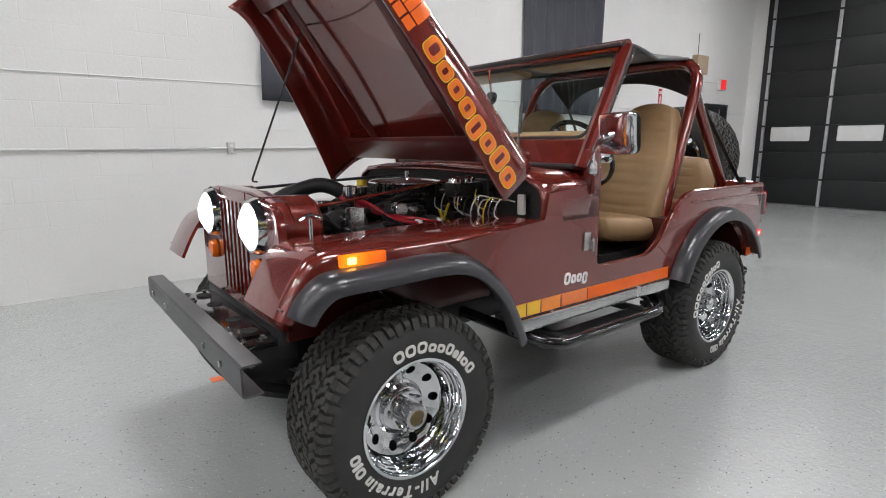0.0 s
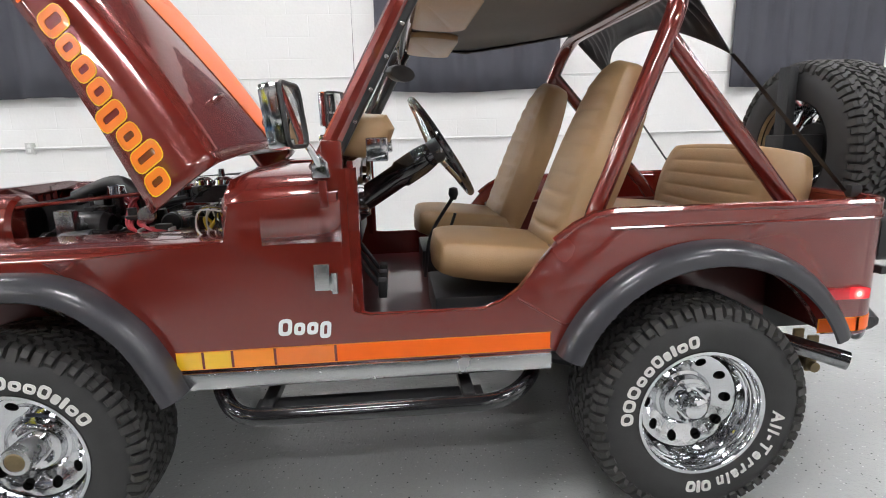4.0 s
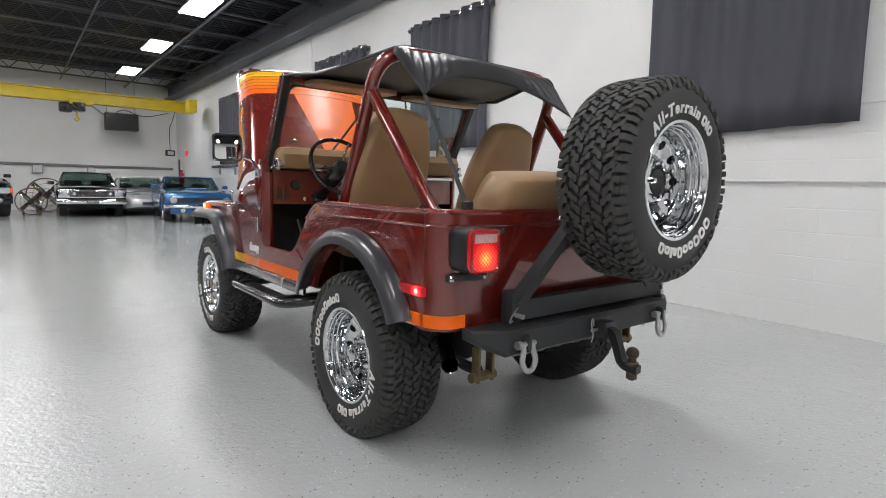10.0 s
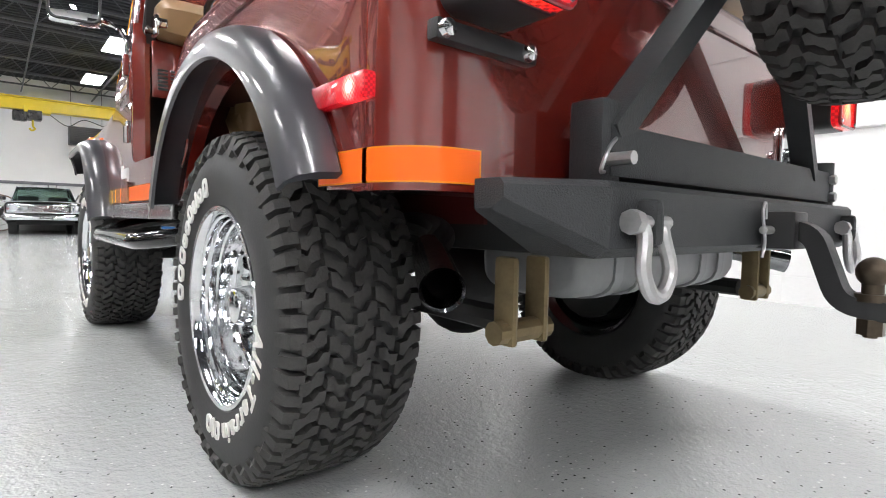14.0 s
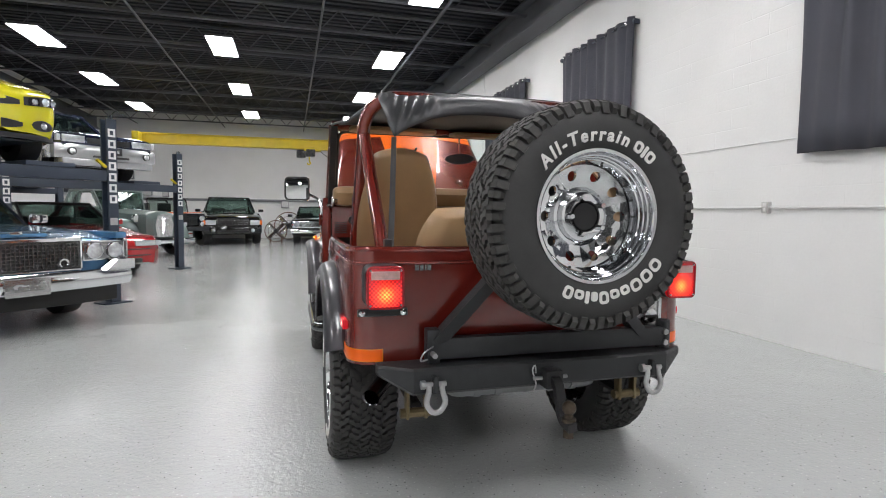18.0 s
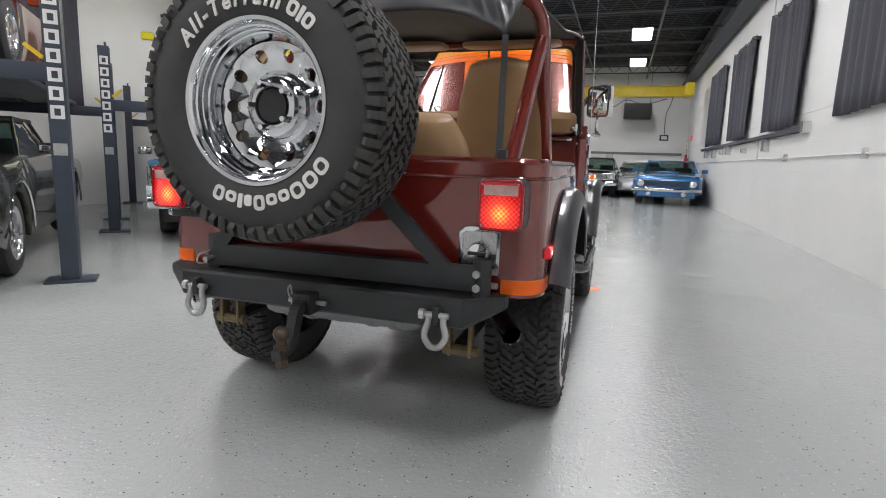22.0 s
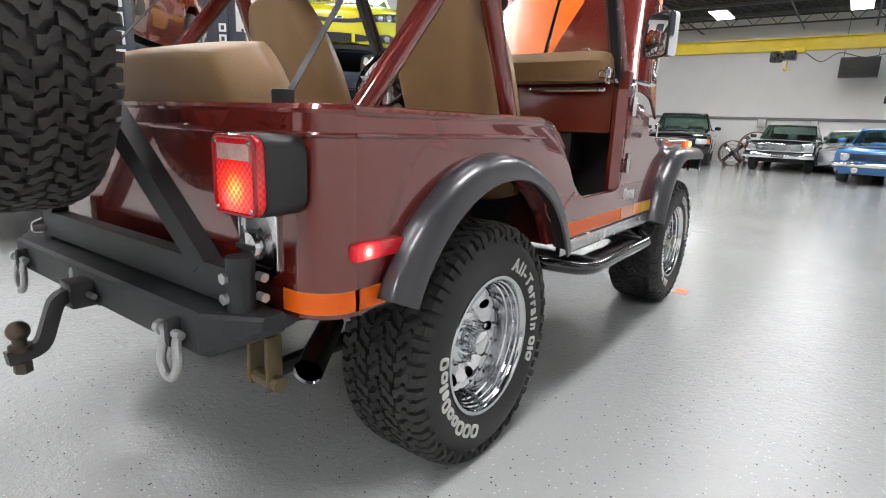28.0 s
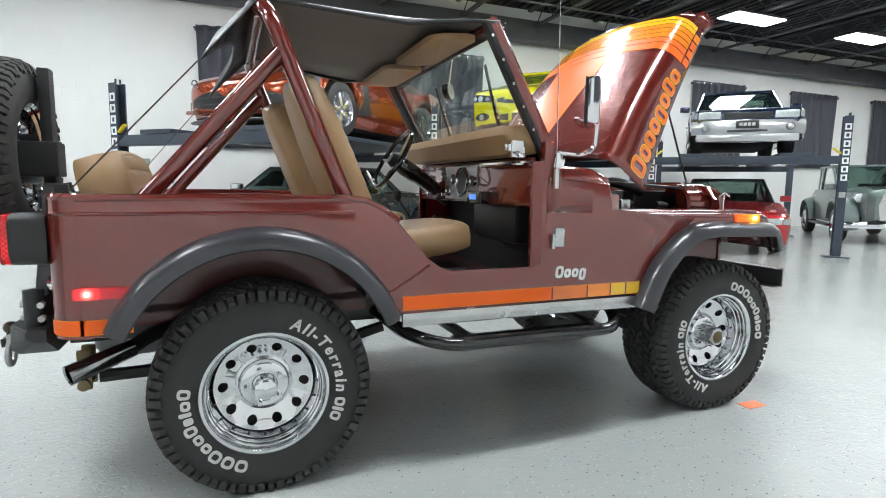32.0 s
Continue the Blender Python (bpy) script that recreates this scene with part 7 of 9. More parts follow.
def parked_car(name, label, at, rz, S, z0=0.0):
    """A car whose nose's middle stands at `at`; S holds its lines, from nose (0) to tail (1)."""
    Ln, paint_ = S["L"], S["paint"]
    th = thing(name, label, "car", m=Matrix.Translation((at[0], at[1], z0)) @ pose(0, 0, 0, 0, 0, rz) @ Matrix.Translation((-Ln / 2, 0, 0)))
    X = lambda s: Ln / 2 - s * Ln
    r, wb, fo = S["r"], S["wb"], S["fo"]
    axles = (Ln / 2 - fo, Ln / 2 - fo - wb)
    sA, sB, sC, sD = S["cab"]
    belt, roof = S["belt"], S["roof"]
    st = sorted({0.0, 0.006, 0.02, 0.045, 0.97, 0.99, 1.0} | {i / 40 for i in range(1, 40)} | {sA - 0.002, sA + 0.002, sD - 0.002, sD + 0.002} | {(Ln / 2 - (a + r * 1.22 * math.cos(radians(q)))) / Ln for a in axles for q in range(0, 181, 15)})
    st = [s for s in st if 0 <= s <= 1]
    rings = []
    tail = S.get("tail", 0.05)
    for s in st:
        x = X(s)
        w, zt, zb = lerp(S["plan"], s), lerp(S["top"], s), lerp(S["low"], s)
        cabin = sA < s < sD
        zo = zb
        for a in axles:
            d = abs(x - a)
            if d < r * 1.22:
                zo = max(zo, r + math.sqrt((r * 1.22) ** 2 - d * d) * S.get("archz", 1.0))
        zo = min(zo, zt - 0.1)
        sh = zb + (zt - zb) * S.get("crease", 0.62)
        sh = max(sh, zo + 0.04)
        cr = S.get("crown", 0.03)
        pts = [(0, zo + 0.02), (w * 0.8, zo + 0.02), (w * S.get("tuck", 0.95), zo), (w * 0.985, max(zo + 0.02, zb + (sh - zb) * 0.5)), (w, sh), (w * 0.985, sh + (zt - sh) * 0.6), (w * 0.955, zt - 0.018), (w * 0.91, zt)]
        pts += [(w * 0.86, zt - 0.01), (w * 0.84, zt - 0.32), (0, zt - 0.32)] if cabin else [(w * 0.75, zt + cr * 0.35 + S.get("bulge", 0.0) * 0.2), (w * 0.4, zt + cr * 0.85 + S.get("bulge", 0.0) * (1 if 0.05 < s < sA else 0)), (0, zt + cr + S.get("bulge", 0.0) * (1 if 0.05 < s < sA else 0))]
        rings.append([(x, y, z) for y, z in pts] + [(x, -y, z) for y, z in reversed(pts[1:-1])])
    part("body", loft(B(), rings), paint_, th, S.get("bodylabel", ""), sharp=38)
    # underbody
    part("underbody", box(B(), X(0.94), X(0.06), -lerp(S["plan"], 0.5) * 0.72, lerp(S["plan"], 0.5) * 0.72, lerp(S["low"], 0.5) - 0.02, lerp(S["low"], 0.5) + 0.2, 0.03), M_DARK, th, "dark underbody")
    for a in axles:
        for sd in (1, -1):
            car_wheel(th, a, sd * (S["track"] / 2), r, S.get("tw", 0.21), S.get("rim", "cap"), sd)
    # cabin
    wA, wD = lerp(S["plan"], sA) * 0.9, lerp(S["plan"], sD) * 0.9
    wR = lerp(S["plan"], (sB + sC) / 2) * S.get("rw", 0.7)
    zA, zD = lerp(S["top"], sA) - 0.012, lerp(S["top"], sD) - 0.012
    fA = [Vector((X(sA), wA * S.get("ws", 0.93), zA)), Vector((X(sB), wR, roof - 0.03))]
    rD = [Vector((X(sD), wD * 0.86, zD)), Vector((X(sC), wR, roof - 0.03))]
    flip = lambda v: Vector((v.x, -v.y, v.z))
    roofp = S.get("roofpaint", paint_)
    if S.get("open") is None:
        def rf(u, v):
            x = X(sB - 0.01 + (sC - sB + 0.02) * v)
            y = (2 * u - 1) * (wR + 0.012)
            return (x, y, roof - 0.035 * abs(2 * u - 1) ** 2.6 + 0.015 * math.sin(math.pi * v) - 0.01)
        thicken(part("roof", grid(B(), rf, 12, 8), roofp, th, S.get("rooflabel", ""), sharp=180), 0.03, -1)
    def pane(nm, a, b, c, d, n=4):
        o = [a, b, c, d]
        cen = sum(o, Vector()) / 4
        nrm = (b - a).cross(d - a).normalized()
        if nrm.dot(cen - Vector((X((sB + sC) / 2), 0, (belt + roof) / 2))) < 0:
            nrm = -nrm
        bm = B()
        va, vb = [bm.verts.new(p) for p in o], [bm.verts.new(p - nrm * 0.006) for p in o]
        bm.faces.new(va)
        bm.faces.new(vb[::-1])
        for k in range(4):
            bm.faces.new((va[k], vb[k], vb[(k + 1) % 4], va[(k + 1) % 4]))
        g = part(nm, bm, M_CARGLASS, th, "", smooth=False)
        g.visible_shadow = False
        return g
    pane("windshield", fA[0], fA[1], flip(fA[1]), flip(fA[0]))
    pr = S.get("pillar", 0.026)
    for a, b in ((fA[0], fA[1]), (flip(fA[0]), flip(fA[1]))):
        part("windshield_pillar", tube(B(), [a, b], pr, 8), S.get("pillarpaint", roofp), th)
    part("windshield_header", tube(B(), [fA[1], flip(fA[1])], pr, 8), S.get("pillarpaint", roofp), th)
    if S.get("open") is None:
        pane("rear_window", rD[0], rD[1], flip(rD[1]), flip(rD[0]))
        for sd in (1, -1):
            f = (lambda v: v) if sd > 0 else flip
            k = S.get("bpost", 0.55)
            zm = lerp(S["top"], (sA + sD) / 2) - 0.01
            mid0 = Vector((X(sA + (sD - sA) * k), lerp(S["plan"], 0.5) * 0.88, zm))
            mid1 = Vector((X(sB + (sC - sB) * (k * 1.05)), wR, roof - 0.035))
            pane("side_window", f(fA[0]), f(fA[1]), f(mid1), f(mid0))
            q0 = rD[0].lerp(mid0, S.get("cpost", 0.3))
            q1 = rD[1].lerp(mid1, S.get("cpost", 0.3) * 0.8)
            pane("side_window", f(mid0), f(mid1), f(q1), f(q0))
            # the rear quarter of the roof
            o = [q0, q1, rD[1], rD[0]]
            bm = B()
            ins = Vector((0, -0.02, 0))
            va, vb = [bm.verts.new(f(p + Vector((0, 0.01, 0)))) for p in o], [bm.verts.new(f(p + ins)) for p in o]
            bm.faces.new(va)
            bm.faces.new(vb[::-1])
            for i in range(4):
                bm.faces.new((va[i], vb[i], vb[(i + 1) % 4], va[(i + 1) % 4]))
            part("roof_quarter", bm, roofp, th, "", smooth=False)
            part("door_pillar", tube(B(), [f(mid0), f(mid1)], 0.018, 8), S.get("pillarpaint", roofp), th)
            part("roof_rail", tube(B(), [f(fA[1]), f(mid1), f(rD[1])], 0.022, 8), S.get("railpaint", roofp), th)
    # interior
    ins_ = S.get("cabin", M_CABIN)
    part("dashboard", box(B(), X(sA + 0.09), X(sA + 0.03), -wA * 0.9, wA * 0.9, belt - 0.3, belt - 0.02, 0.04), ins_, th)
    for sd in (1, -1):
        part("front_seat", box(B(), X(sA + (sD - sA) * 0.56), X(sA + (sD - sA) * 0.5), sd * 0.12, sd * 0.62, belt - 0.32, belt + 0.16, 0.05), ins_, th)
        # door mirror
        if S.get("mirror", True):
            mr = part("door_mirror", box(B(), -0.05, 0.05, -0.09, 0.09, -0.055, 0.055, 0.03), S.get("mirrorpaint", paint_), th)
            mr.matrix_basis = Matrix.Translation((X(sA + 0.04), sd * (wA / 0.9 * 1.0 + 0.07), zA + 0.08))
        # door seam and handle
        w_ = lerp(S["plan"], sA + 0.1)
        part("door_handle", box(B(), X(sA + (sD - sA) * 0.62) - 0.06, X(sA + (sD - sA) * 0.62) + 0.06, sd * (w_ * 0.985), sd * (w_ + 0.014), belt - 0.16, belt - 0.135, 0.006), S.get("trim", M_CHROME), th)
        if S.get("lip"):
            for a in axles:
                pts = [(a + r * 1.23 * math.cos(radians(q)), sd * (lerp(S["plan"], (Ln / 2 - a) / Ln) * 0.99), r + r * 1.23 * S.get("archz", 1.0) * math.sin(radians(q))) for q in range(0, 181, 15)]
                part("wheel_lip", tube(B(), pts, 0.012, 6), M_CHROME, th, "chrome wheel lip")
        if S.get("sidetrim"):
            z = S["sidetrim"]
            part("side_trim", tube(B(), [(X(s), sd * (lerp(S["plan"], s) + 0.001), z) for s in (0.05, 0.2, 0.4, 0.6, 0.8, 0.94)], 0.011, 6), S.get("trim", M_CHROME), th)
    part("steering_wheel", tube(B(), [(X(sA + 0.11) + 0.06 * math.cos(a), wA * 0.42 + 0.18 * math.sin(a), belt - 0.02 + 0.16 * math.cos(a)) for a in [math.tau * k / 16 for k in range(16)]], 0.012, 6, True), M_BLACK, th)
    # bar across the tail with lamps
    xt = X(1.0)
    wt = lerp(S["plan"], 1.0)
    part("rear_bumper", box(B(), xt - 0.06, xt + 0.1, -wt * 0.95, wt * 0.95, 0.42, 0.54, 0.03), S.get("bumpermat", M_CHROME), th)
    for sd in (1, -1):
        part("tail_lamp", box(B(), xt - 0.012, xt + 0.02, sd * wt * 0.5, sd * wt * 0.92, 0.6, 0.72, 0.012), M_REDLENS, th)
    return th


def round_lamp(th, x, y, z, r, bezel=M_CHROME, lens=M_LAMPGLASS, nm="headlamp"):
    lamp = part(nm, lathe(B(), [(0, 0.02), (r * 0.6, 0.014), (r * 0.92, 0.0), (r * 0.92, -0.06)], 22, "x", (x, y, z)), lens, th, "round glass lamp")
    part("bezel", lathe(B(), [(r * 0.9, -0.005), (r * 0.95, 0.012), (r * 1.06, 0.01), (r * 1.14, -0.01), (r * 1.14, -0.06)], 22, "x", (x, y, z)), bezel, lamp)
    return lamp


def bars(th, name, x, y0, y1, z0, z1, n, mat_, vertical=False, d=0.012, fill=0.35):
    """Grille bars side by side, each one a part."""
    for k in range(n):
        if vertical:
            c = y0 + (y1 - y0) * (k + 0.5) / n
            h = abs(y1 - y0) / n * fill / 2
            part(name, box(B(), x - d, x + d, c - h, c + h, z0, z1), mat_, th, "", smooth=False)
        else:
            c = z0 + (z1 - z0) * (k + 0.5) / n
            h = (z1 - z0) / n * fill / 2
            part(name, box(B(), x - d, x + d, y0, y1, c - h, c + h), mat_, th, "", smooth=False)


def bumper(th, xs, w, z0, z1, mat_, bow=0.08, label="", name="front_bumper", wrap_=0.35):
    """A bar bowed across the nose that runs back round its corners."""
    pts = []
    for k in range(13):
        a = -1 + 2 * k / 12
        pts.append((xs - bow * abs(a) ** 3, a * w))
    pts = [(xs - bow - wrap_, -w - 0.01)] + pts + [(xs - bow - wrap_, w + 0.01)]
    zc, h = (z0 + z1) / 2, (z1 - z0) / 2
    rings = []
    for i, (x, y) in enumerate(pts):
        inx = 0.07
        rings.append([(x - inx, y * 0.97, zc - h), (x - 0.01, y, zc - h), (x + 0.015, y * 1.005, zc - h * 0.4), (x + 0.015, y * 1.005, zc + h * 0.4), (x - 0.01, y, zc + h), (x - inx, y * 0.97, zc + h)])
    return part(name, loft(B(), rings), mat_, th, label, sharp=50)


def plate(th, x, z, w=0.3, h=0.15, m=None):
    p = part("number_plate", box(B(), x, x + 0.012, -w / 2, w / 2, z, z + h, 0.004), m or M_PLATE, th, "front plate with plain blocks")
    part("plate_lettering", letter_bars(B(), 0, (0.05, 0.05, 0.05, 0.05), h * 0.4, 0.012, (x + 0.012, -0.12, z + h * 0.3), (0, 1, 0), (0, 0, 1), (1, 0, 0), 0.002), M_STEEL, p, smooth=False)


def reach_of(tab, v):
    """The first place along the table at which its value comes up to v."""
    lo, hi = 0.0, 0.3
    for _ in range(24):
        mid = (lo + hi) / 2
        lo, hi = (lo, mid) if lerp(tab, mid) >= v else (mid, hi)
    return hi


def nose_x(S, y, z):
    """Where the nose's skin lies at a height and a distance from the middle."""
    return S["L"] * (0.5 - max(reach_of(S["plan"], abs(y) * 1.01), reach_of(S["top"], z)))


def nose_band(th, name, S, y0, y1, lo, hi, material, label="", out=0.006, n=12, deep=0.12):
    """A panel let into the nose from y0 to y1 that follows its bow; lo(y) and hi(y) give its edges."""
    rings = []
    for k in range(n + 1):
        y = y0 + (y1 - y0) * k / n
        zl, zh = lo(y), max(lo(y) + 0.002, hi(y))
        xl, xh = nose_x(S, y, zl) + out, nose_x(S, y, zh) + out
        rings.append([(xl, y, zl), (xh, y, zh), (xh - deep, y, zh), (xl - deep, y, zl)])
    return part(name, loft(B(), rings), material, th, label, sharp=40)


def oval(yc, zc, a, b, sgn):
    """The lower or upper edge of an oval."""
    return lambda y: zc + sgn * b * math.sqrt(max(0.0, 1 - ((y - yc) / a) ** 2))


DF = Vector((-0.7071, -0.7071))


def slot(px, ahead):
    """Nose place of a car in the 45-degree slot whose aisle post stands at px."""
    return (px - 1.025 + DF.x * ahead, 3.12 + 1.025 + DF.y * ahead)


ZD = 1.706
# yellow coupe, raised
P_YEL = paint("bright_yellow_paint", (0.68, 0.62, 0.015), 0.05)
S = dict(L=4.62, W=1.86, paint=P_YEL, r=0.325, wb=2.57, fo=0.95, cab=(0.31, 0.44, 0.68, 0.85), belt=0.9, roof=1.34, track=1.56, rim="alloy",
         plan=[(0, 0.3), (0.004, 0.5), (0.013, 0.66), (0.03, 0.77), (0.06, 0.85), (0.13, 0.91), (0.2, 0.92), (0.5, 0.91), (0.85, 0.92), (0.97, 0.84), (1, 0.74)],
         top=[(0, 0.6), (0.006, 0.655), (0.02, 0.7), (0.05, 0.745), (0.1, 0.79), (0.2, 0.87), (0.31, 0.92), (0.6, 0.92), (0.85, 0.95), (0.98, 0.92), (1, 0.75)], low=[(0, 0.27), (0.05, 0.22), (0.2, 0.2), (0.9, 0.22), (1, 0.4)], crown=0.045, bulge=0.03, trim=M_BLACK, bumpermat=P_YEL, tw=0.25, roofpaint=P_YEL)
c = parked_car("yellow_coupe", "bright yellow late-model coupe raised on a grey lift", slot(4.97, 0.3), 225, S, ZD)
xn = 2.31
nose_band(c, "upper_grille", S, -0.4, 0.4, lambda y: 0.515 + 0.035 * (abs(y) / 0.4) ** 2, lambda y: 0.625 - 0.03 * (abs(y) / 0.4) ** 3, M_BLACK, "black trapezoid upper grille")
part("nose_emblem", box(B(), nose_x(S, 0, 0.57), nose_x(S, 0, 0.57) + 0.016, -0.075, 0.075, 0.555, 0.59, 0.006), M_CHROME, c, "small chrome badge")
li = nose_band(c, "lower_intake", S, -0.42, 0.42, oval(0, 0.345, 0.45, 0.06, -1), oval(0, 0.345, 0.45, 0.052, 1), M_BLACK, "wide black lower intake")
for y in (-0.2, 0.2):
    part("intake_divider", box(B(), xn - 0.1, nose_x(S, y, 0.35) + 0.014, y - 0.022, y + 0.022, 0.285, 0.4, 0.006), P_YEL, li)
nose_band(c, "chin_spoiler", S, -0.8, 0.8, lambda y: 0.2, lambda y: 0.255, M_BLACK, "black chin spoiler", out=-0.02)
for s in (1, -1):
    h = nose_band(c, "headlamp", S, s * 0.44, s * 0.88, lambda y: 0.545 + 0.1 * (abs(y) - 0.44), lambda y: 0.635 + 0.13 * (abs(y) - 0.44), M_GLOSSBLK, "smoked wedge headlamp", n=10)
    for y_, z_, r_ in ((0.54, 0.6, 0.036), (0.65, 0.613, 0.045), (0.75, 0.622, 0.036)):
        round_lamp(h, nose_x(S, y_, z_) + 0.0, s * y_, z_, r_)
    nose_band(h, "corner_lens", S, s * 0.835, s * 0.885, lambda y: 0.585, lambda y: 0.68, M_AMBLENS, "amber corner lens", out=0.01, n=4)
    nose_band(c, "fog_recess", S, s * 0.51, s * 0.75, oval(s * 0.63, 0.355, 0.12, 0.055, -1), oval(s * 0.63, 0.355, 0.12, 0.055, 1), M_BLACK, "black oval fog lamp recess")
    round_lamp(c, nose_x(S, 0.63, 0.355) + 0.004, s * 0.63, 0.355, 0.042, M_BLACK, M_LAMPGLASS, "fog_lamp")
    part("hood_scoop", box(B(), 0.75, 1.15, s * 0.2, s * 0.42, 0.93, 0.965, 0.03), P_YEL, c)

# navy over silver coupe, raised
P_NAVY, P_SILV = paint("navy_blue_paint", (0.012, 0.02, 0.06)), paint("silver_paint", (0.5, 0.51, 0.52), 0.6)
S = dict(L=4.55, paint=P_NAVY, r=0.315, wb=2.55, fo=0.95, cab=(0.33, 0.45, 0.66, 0.88), belt=0.88, roof=1.32, track=1.46, rim="alloy", crown=0.015,
         plan=[(0, 0.74), (0.02, 0.83), (0.06, 0.86), (0.3, 0.88), (0.9, 0.87), (1, 0.82)], top=[(0, 0.58), (0.01, 0.7), (0.05, 0.74), (0.33, 0.88), (0.88, 0.92), (1, 0.88)], low=[(0, 0.45), (0.05, 0.36), (0.15, 0.25), (0.9, 0.26), (1, 0.4)], trim=M_BLACK, bumpermat=P_SILV)
c = parked_car("navy_coupe", "navy blue over silver boxy coupe raised on a lift", slot(9.2, 0.25), 225, S, ZD)
xn = 2.275
b_ = bumper(c, xn + 0.06, 0.84, 0.3, 0.53, P_SILV, 0.1, "silver front bumper cover", wrap_=0.5)
part("lower_valance", box(B(), xn - 0.25, xn + 0.03, -0.76, 0.76, 0.18, 0.31, 0.03), P_SILV, c)
part("side_cladding", box(B(), -1.9, 1.9, 0.865, 0.89, 0.24, 0.45, 0.01), P_SILV, c)
part("side_cladding", box(B(), -1.9, 1.9, -0.89, -0.865, 0.24, 0.45, 0.01), P_SILV, c)
part("bumper_slot", box(B(), xn + 0.05, xn + 0.08, -0.3, 0.3, 0.33, 0.37, 0.008), M_BLACK, b_)
part("grille", box(B(), xn - 0.03, xn + 0.012, -0.36, 0.36, 0.56, 0.66, 0.01), M_BLACK, c)
plate(c, xn + 0.078, 0.39, 0.34, 0.13, M_BLACK)
for s in (1, -1):
    part("headlamp", box(B(), xn - 0.03, xn + 0.014, s * 0.4, s * 0.74, 0.56, 0.68, 0.012), M_LAMPGLASS, c, "rectangular glass headlamp")
    part("corner_lens", box(B(), xn - 0.16, xn - 0.01, s * 0.755, s * 0.815, 0.57, 0.675, 0.012), M_LAMPGLASS, c)
    round_lamp(c, xn + 0.072, s * 0.62, 0.41, 0.055, M_BLACK, M_LAMPGLASS, "fog_lamp")

# orange sports car, raised
P_ORG = paint("burnt_orange_paint", (0.36, 0.055, 0.012), 0.6, 0.2)
S = dict(L=4.46, paint=P_ORG, r=0.345, wb=2.51, fo=0.93, cab=(0.47, 0.6, 0.74, 0.86), belt=0.86, roof=1.22, track=1.62, rim="alloy", crown=0.05, bulge=0.02, rw=0.6,
         plan=[(0, 0.3), (0.004, 0.52), (0.012, 0.68), (0.03, 0.82), (0.06, 0.9), (0.12, 0.96), (0.22, 0.97), (0.45, 0.88), (0.6, 0.9), (0.8, 0.97), (0.97, 0.9), (1, 0.8)], top=[(0, 0.48), (0.006, 0.54), (0.02, 0.6), (0.05, 0.67), (0.12, 0.77), (0.21, 0.83), (0.45, 0.86), (0.7, 0.88), (0.85, 0.98), (0.98, 0.95), (1, 0.8)], low=[(0, 0.2), (0.05, 0.15), (0.9, 0.15), (1, 0.35)], trim=M_BLACK, bumpermat=P_ORG, tw=0.3, tuck=0.9)
c = parked_car("orange_sports_car", "metallic burnt orange low sports car on a raised lift", slot(0.75, -0.4), 225, S, ZD)
xn = 2.23
gm = nose_band(c, "grille_mouth", S, -0.7, 0.7, lambda y: 0.26 + 0.05 * (abs(y) / 0.7) ** 2, lambda y: 0.5 - 0.1 * (abs(y) / 0.7) ** 2.2, M_BLACK, "wide black grille mouth", n=16)
part("grille_bar", box(B(), xn - 0.05, xn + 0.014, -0.02, 0.02, 0.27, 0.49, 0.006), M_GREYPOST, gm)
for z_ in (0.33, 0.41):
    part("grille_bar", tube(B(), [(nose_x(S, y, z_) + 0.008, y, z_) for y in [-0.6 + 0.1 * i for i in range(13)]], 0.006, 6), M_GREYPOST, gm)
part("lower_lip", tube(B(), [(nose_x(S, min(0.8, abs(y)), 0.3) + 0.02, y, 0.235 + 0.03 * abs(y) ** 2) for y in [-0.84 + 0.12 * i for i in range(15)]], 0.028, 8, flat=1.0), P_ORG, c, "orange lip under the mouth")
bumper(c, xn + 0.05, 0.9, 0.125, 0.15, M_GREYRAIL, 0.26, "pale grey chin splitter", "chin_splitter")
for s in (1, -1):
    h = nose_band(c, "headlamp", S, s * 0.6, s * 0.9, lambda y: 0.55 + 0.28 * (abs(y) - 0.6), lambda y: 0.61 + 0.45 * (abs(y) - 0.6), M_LAMPGLASS, "slanted glass headlamp", n=6)
    part("lamp_ring", lathe(B(), [(0.03, 0.0), (0.04, 0.008), (0.045, -0.01)], 16, "x", (nose_x(S, 0.76, 0.63) + 0.004, s * 0.76, 0.63)), M_DARKCHR, h)
    nose_band(c, "brake_duct", S, s * 0.76, s * 0.84, lambda y: 0.25, lambda y: 0.4, M_TRIM, "white-edged corner duct", out=0.004, n=4)
    nose_band(c, "duct_opening", S, s * 0.775, s * 0.828, lambda y: 0.265, lambda y: 0.385, M_BLACK, "", out=0.012, n=4)
    part("side_vent", prism(B(), [(0.55, 0.35), (0.95, 0.3), (0.85, 0.72), (0.62, 0.74)], "y", s * 0.9, s * 0.925, 0.01), M_BLACK, c)
    part("hood_vent", box(B(), 1.2, 1.6, s * 0.3, s * 0.46, 0.845, 0.868, 0.01), M_BLACK, c)
    part("hood_scoop", box(B(), 0.9, 1.35, s * 0.1, s * 0.24, 0.86, 0.9, 0.025), P_ORG, c)

